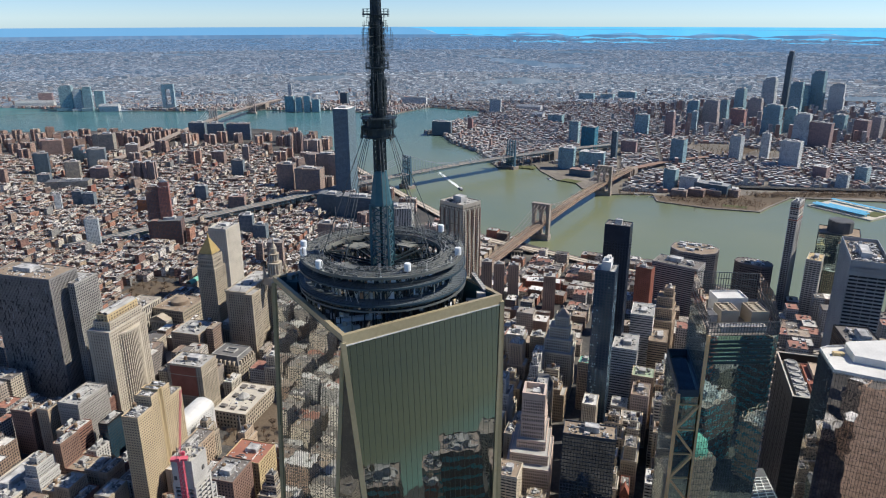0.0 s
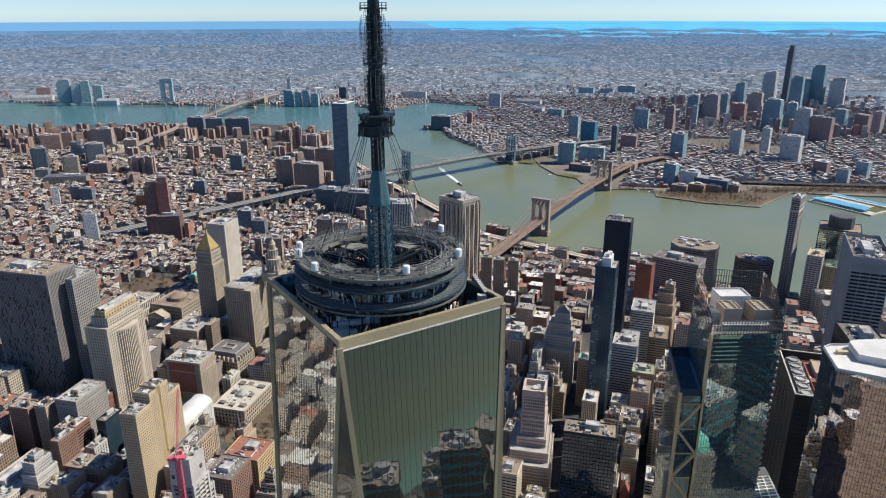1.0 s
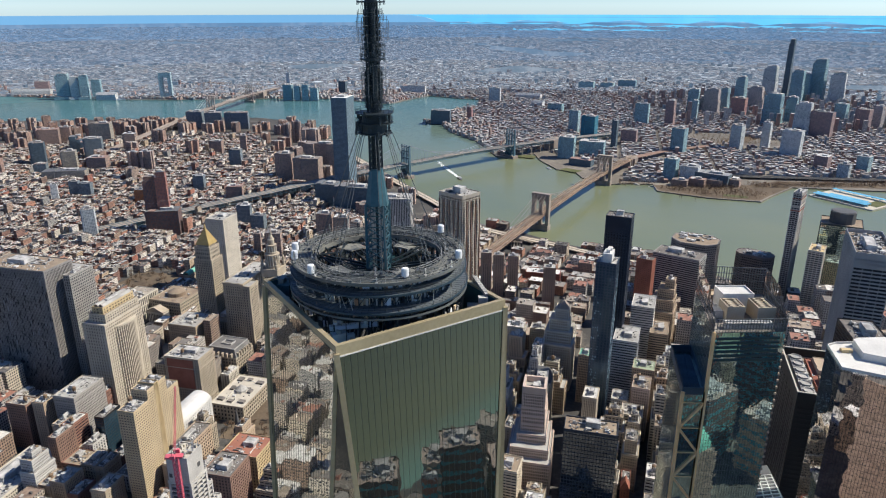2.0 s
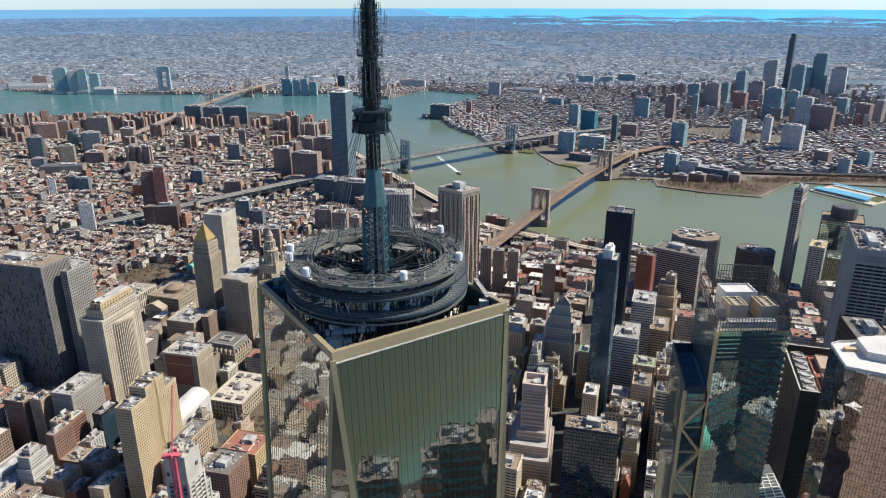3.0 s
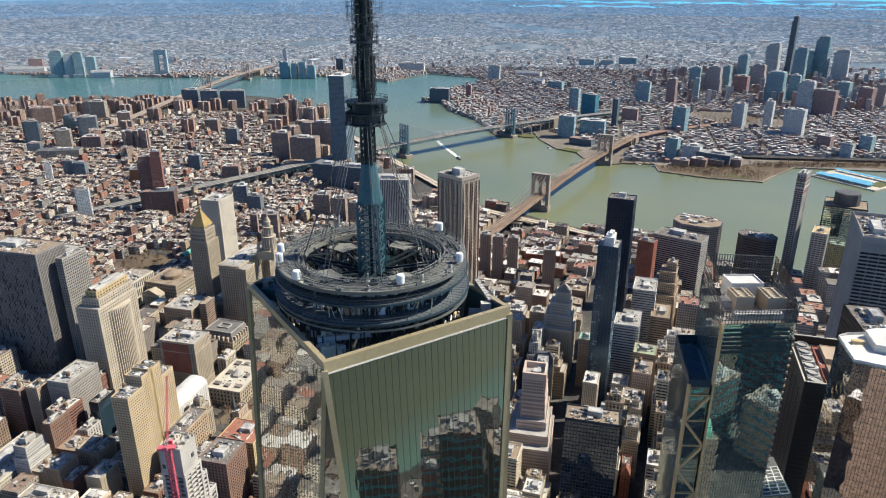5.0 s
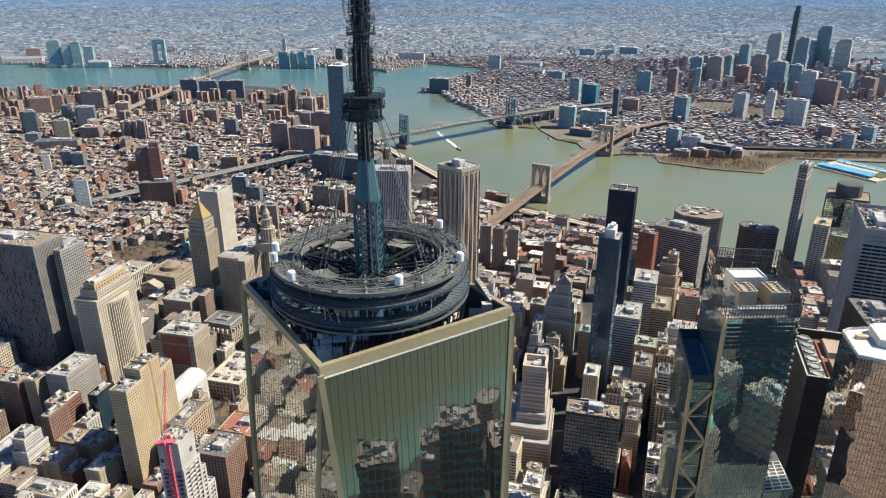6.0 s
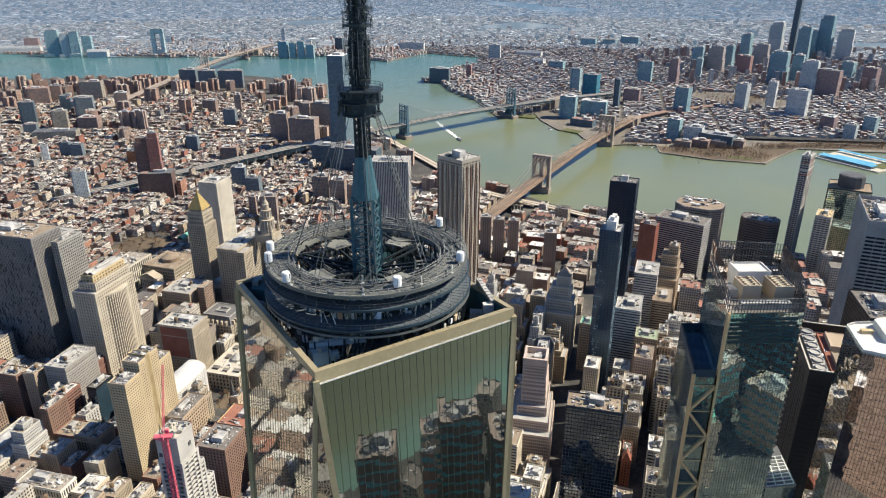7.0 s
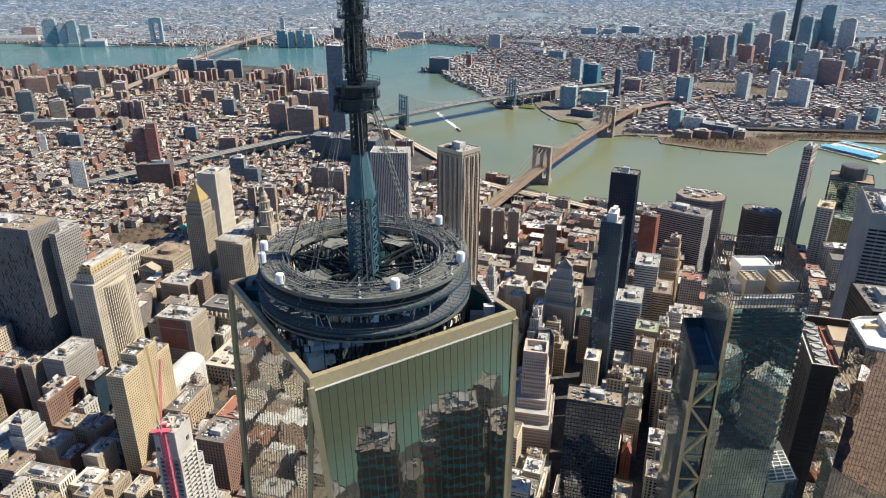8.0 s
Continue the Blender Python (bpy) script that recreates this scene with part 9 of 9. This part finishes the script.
for _ in range(84000):
    r = 1 / (1 / 19000 + (1 / 4200 - 1 / 19000) * rngb.random())
    b = rngb.uniform(EYE_LINE - 35, EYE_LINE + 35)
    if r > land_limit(b) - 300 or r < shore_start(b) + 30:
        continue
    x, y = FAR_EYE[0] + r * math.sin(radians(b)), FAR_EYE[1] + r * math.cos(radians(b))
    if r < 4900 and in_poly(x, y, FARSIDE):
        if taken(x, y, 5):
            continue
    s = r / 4500
    # parks and cemeteries stay open; works and depots are long and low
    if noise.noise(Vector((x / 900, y / 900, 3.0))) > 0.42:
        continue
    works = noise.noise(Vector((x / 1300, y / 1300, 9.0))) > 0.22 and rngb.random() < 0.22
    turn = (10 if (int(b / 4) + int(r / 1500)) % 2 else 35) + (90 if rngb.random() < 0.5 else 0)
    w, d = (rngb.uniform(40, 110), rngb.uniform(20, 45)) if works else (rngb.uniform(8, 32) * s ** 0.6, rngb.uniform(10, 20) * s ** 0.8)
    PLAIN.append((x, y, w, d, LAND + rngb.choice((7, 8, 9, 11, 12, 14)) * s ** 0.3 + (26 * rngb.random() if rngb.random() < 0.016 else 0), turn))
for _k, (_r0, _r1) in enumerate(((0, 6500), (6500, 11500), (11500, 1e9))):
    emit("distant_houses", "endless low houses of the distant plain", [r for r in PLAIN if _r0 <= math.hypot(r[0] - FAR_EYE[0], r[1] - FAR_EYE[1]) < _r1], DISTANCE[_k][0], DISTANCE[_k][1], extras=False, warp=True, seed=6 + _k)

# tall river-side buildings on the island
for nm, lb, x, y, w, d, h, b, wl in (
        ("river_glass_tower", "tall dark blue glass apartment tower by the river", 1690, -235, 42, 56, 256, 30, LOOK_WALLS["glass"]),):
    claim(x, y, w, d, b, near_corner=False)
    ob = thing(nm, lb, "apartment building")
    g = Geo()
    g.box(x, y, LAND, h, w, d, b, 0, 1)
    part("shell", g, [wl, ROOFS], ob)
    g = Geo()
    g.box(x, y, h, h + 5, w * 0.5, d * 0.5, b)
    part("roof_house", g, PLANT, ob)

# western quarter beside the wide river, seen in the glass
def riverside_west():
    WARMSTONE = surface("warm_granite", (0.5, 0.35, 0.25), (0.68, 0.5, 0.37), 0.1, 0.8)
    rng = random.Random(31)
    BRONZED = surface("bronze_tinted_glass", (0.12, 0.1, 0.09), (0.2, 0.16, 0.14), rough=0.3)
    for x, y, w, h, b, top in ((-196, -112, 74, 150, 24, "step"), (-120, -252, 36, 78, 20, "dome"), (-150, 70, 52, 195, 20, "pyramid"), (-230, 190, 56, 140, 20, "step")):
        ob = thing("plaza_office_tower", "granite and glass office tower with a copper top", "skyscraper")
        block("", "", x, y, w, w, h, b, stone=WARMSTONE, glass=BRONZED, near_corner=False, parent=ob, bay=1.7, floor=3.9, pier=0.62, band=0.6, proud=0.1, plant=0)
        g = Geo()
        if top == "dome":
            g.lathe(x, y, [(18, h), (18, h + 4), (16.5, h + 9), (12.5, h + 14), (6.5, h + 17), (1, h + 18)], 20)
        elif top == "pyramid":
            g.prism(rect(x, y, 46, 46, b), h, h + 28, top=rect(x, y, 2, 2, b))
        else:
            g.prism(rect(x, y, 40, 40, b), h, h + 10, top=rect(x, y, 30, 30, b))
        part("copper_roof", g, GREENCOPPER if top in ("dome", "pyramid") else WARMSTONE, ob)
    UMBER = surface("umber_brick", (0.07, 0.05, 0.045), (0.13, 0.095, 0.085), 0.3, 0.8)
    TEALBAND = glazing_mat("teal_band_glass", (0.1, 0.34, 0.4), 0.1, spec=0.6)
    ROOFTERRACE = surface("pinkish_roof_terrace", (0.28, 0.22, 0.19), (0.5, 0.42, 0.37), 0.8, 0.9)
    for x, y, w, d, h, st in ((-352, -276, 40, 36, 122, UMBER), (-330, -366, 40, 40, 122, UMBER), (-290, -398, 50, 44, 102, UMBER), (-312, -300, 10, 12, 118, REDBRICK), (-262, -214, 62, 44, 80, UMBER), (-222, -282, 54, 46, 84, UMBER), (-196, -345, 40, 44, 72, TANBRICK), (-300, -465, 40, 36, 98, TANBRICK), (-390, -400, 34, 40, 66, PINKSTONE)):
        claim(x, y, w, d, 44, near_corner=False)
        block("riverside_tower", "dark brick riverside tower with teal window bands", x, y, w, d, h, 44, stone=st, glass=TEALBAND, roof=ROOFTERRACE, near_corner=False, bay=5, floor=11, pier=0.1, band=0.66, proud=0.4, plant=26, size=1.8, tank=1, group="riverside towers")
    rows = []
    for i in range(5):
        for j in range(16):
            x, y = -430 + i * 62 + rng.uniform(-8, 8), -900 + j * 62 + rng.uniform(-8, 8)
            if y > 120 or (x > -240 and y > -420) or rng.random() < 0.15 or not in_poly(x, y, ISLAND) or taken(x, y, 20):
                continue
            rows.append((x, y, 38, 24, LAND + rng.choice((20, 30, 40, 50, 60)), 20))
    emit("riverside_apartments", "brick and tan apartment blocks by the wide river", rows, OFFICEWALLS, ROOFS, seed=9)


riverside_west()
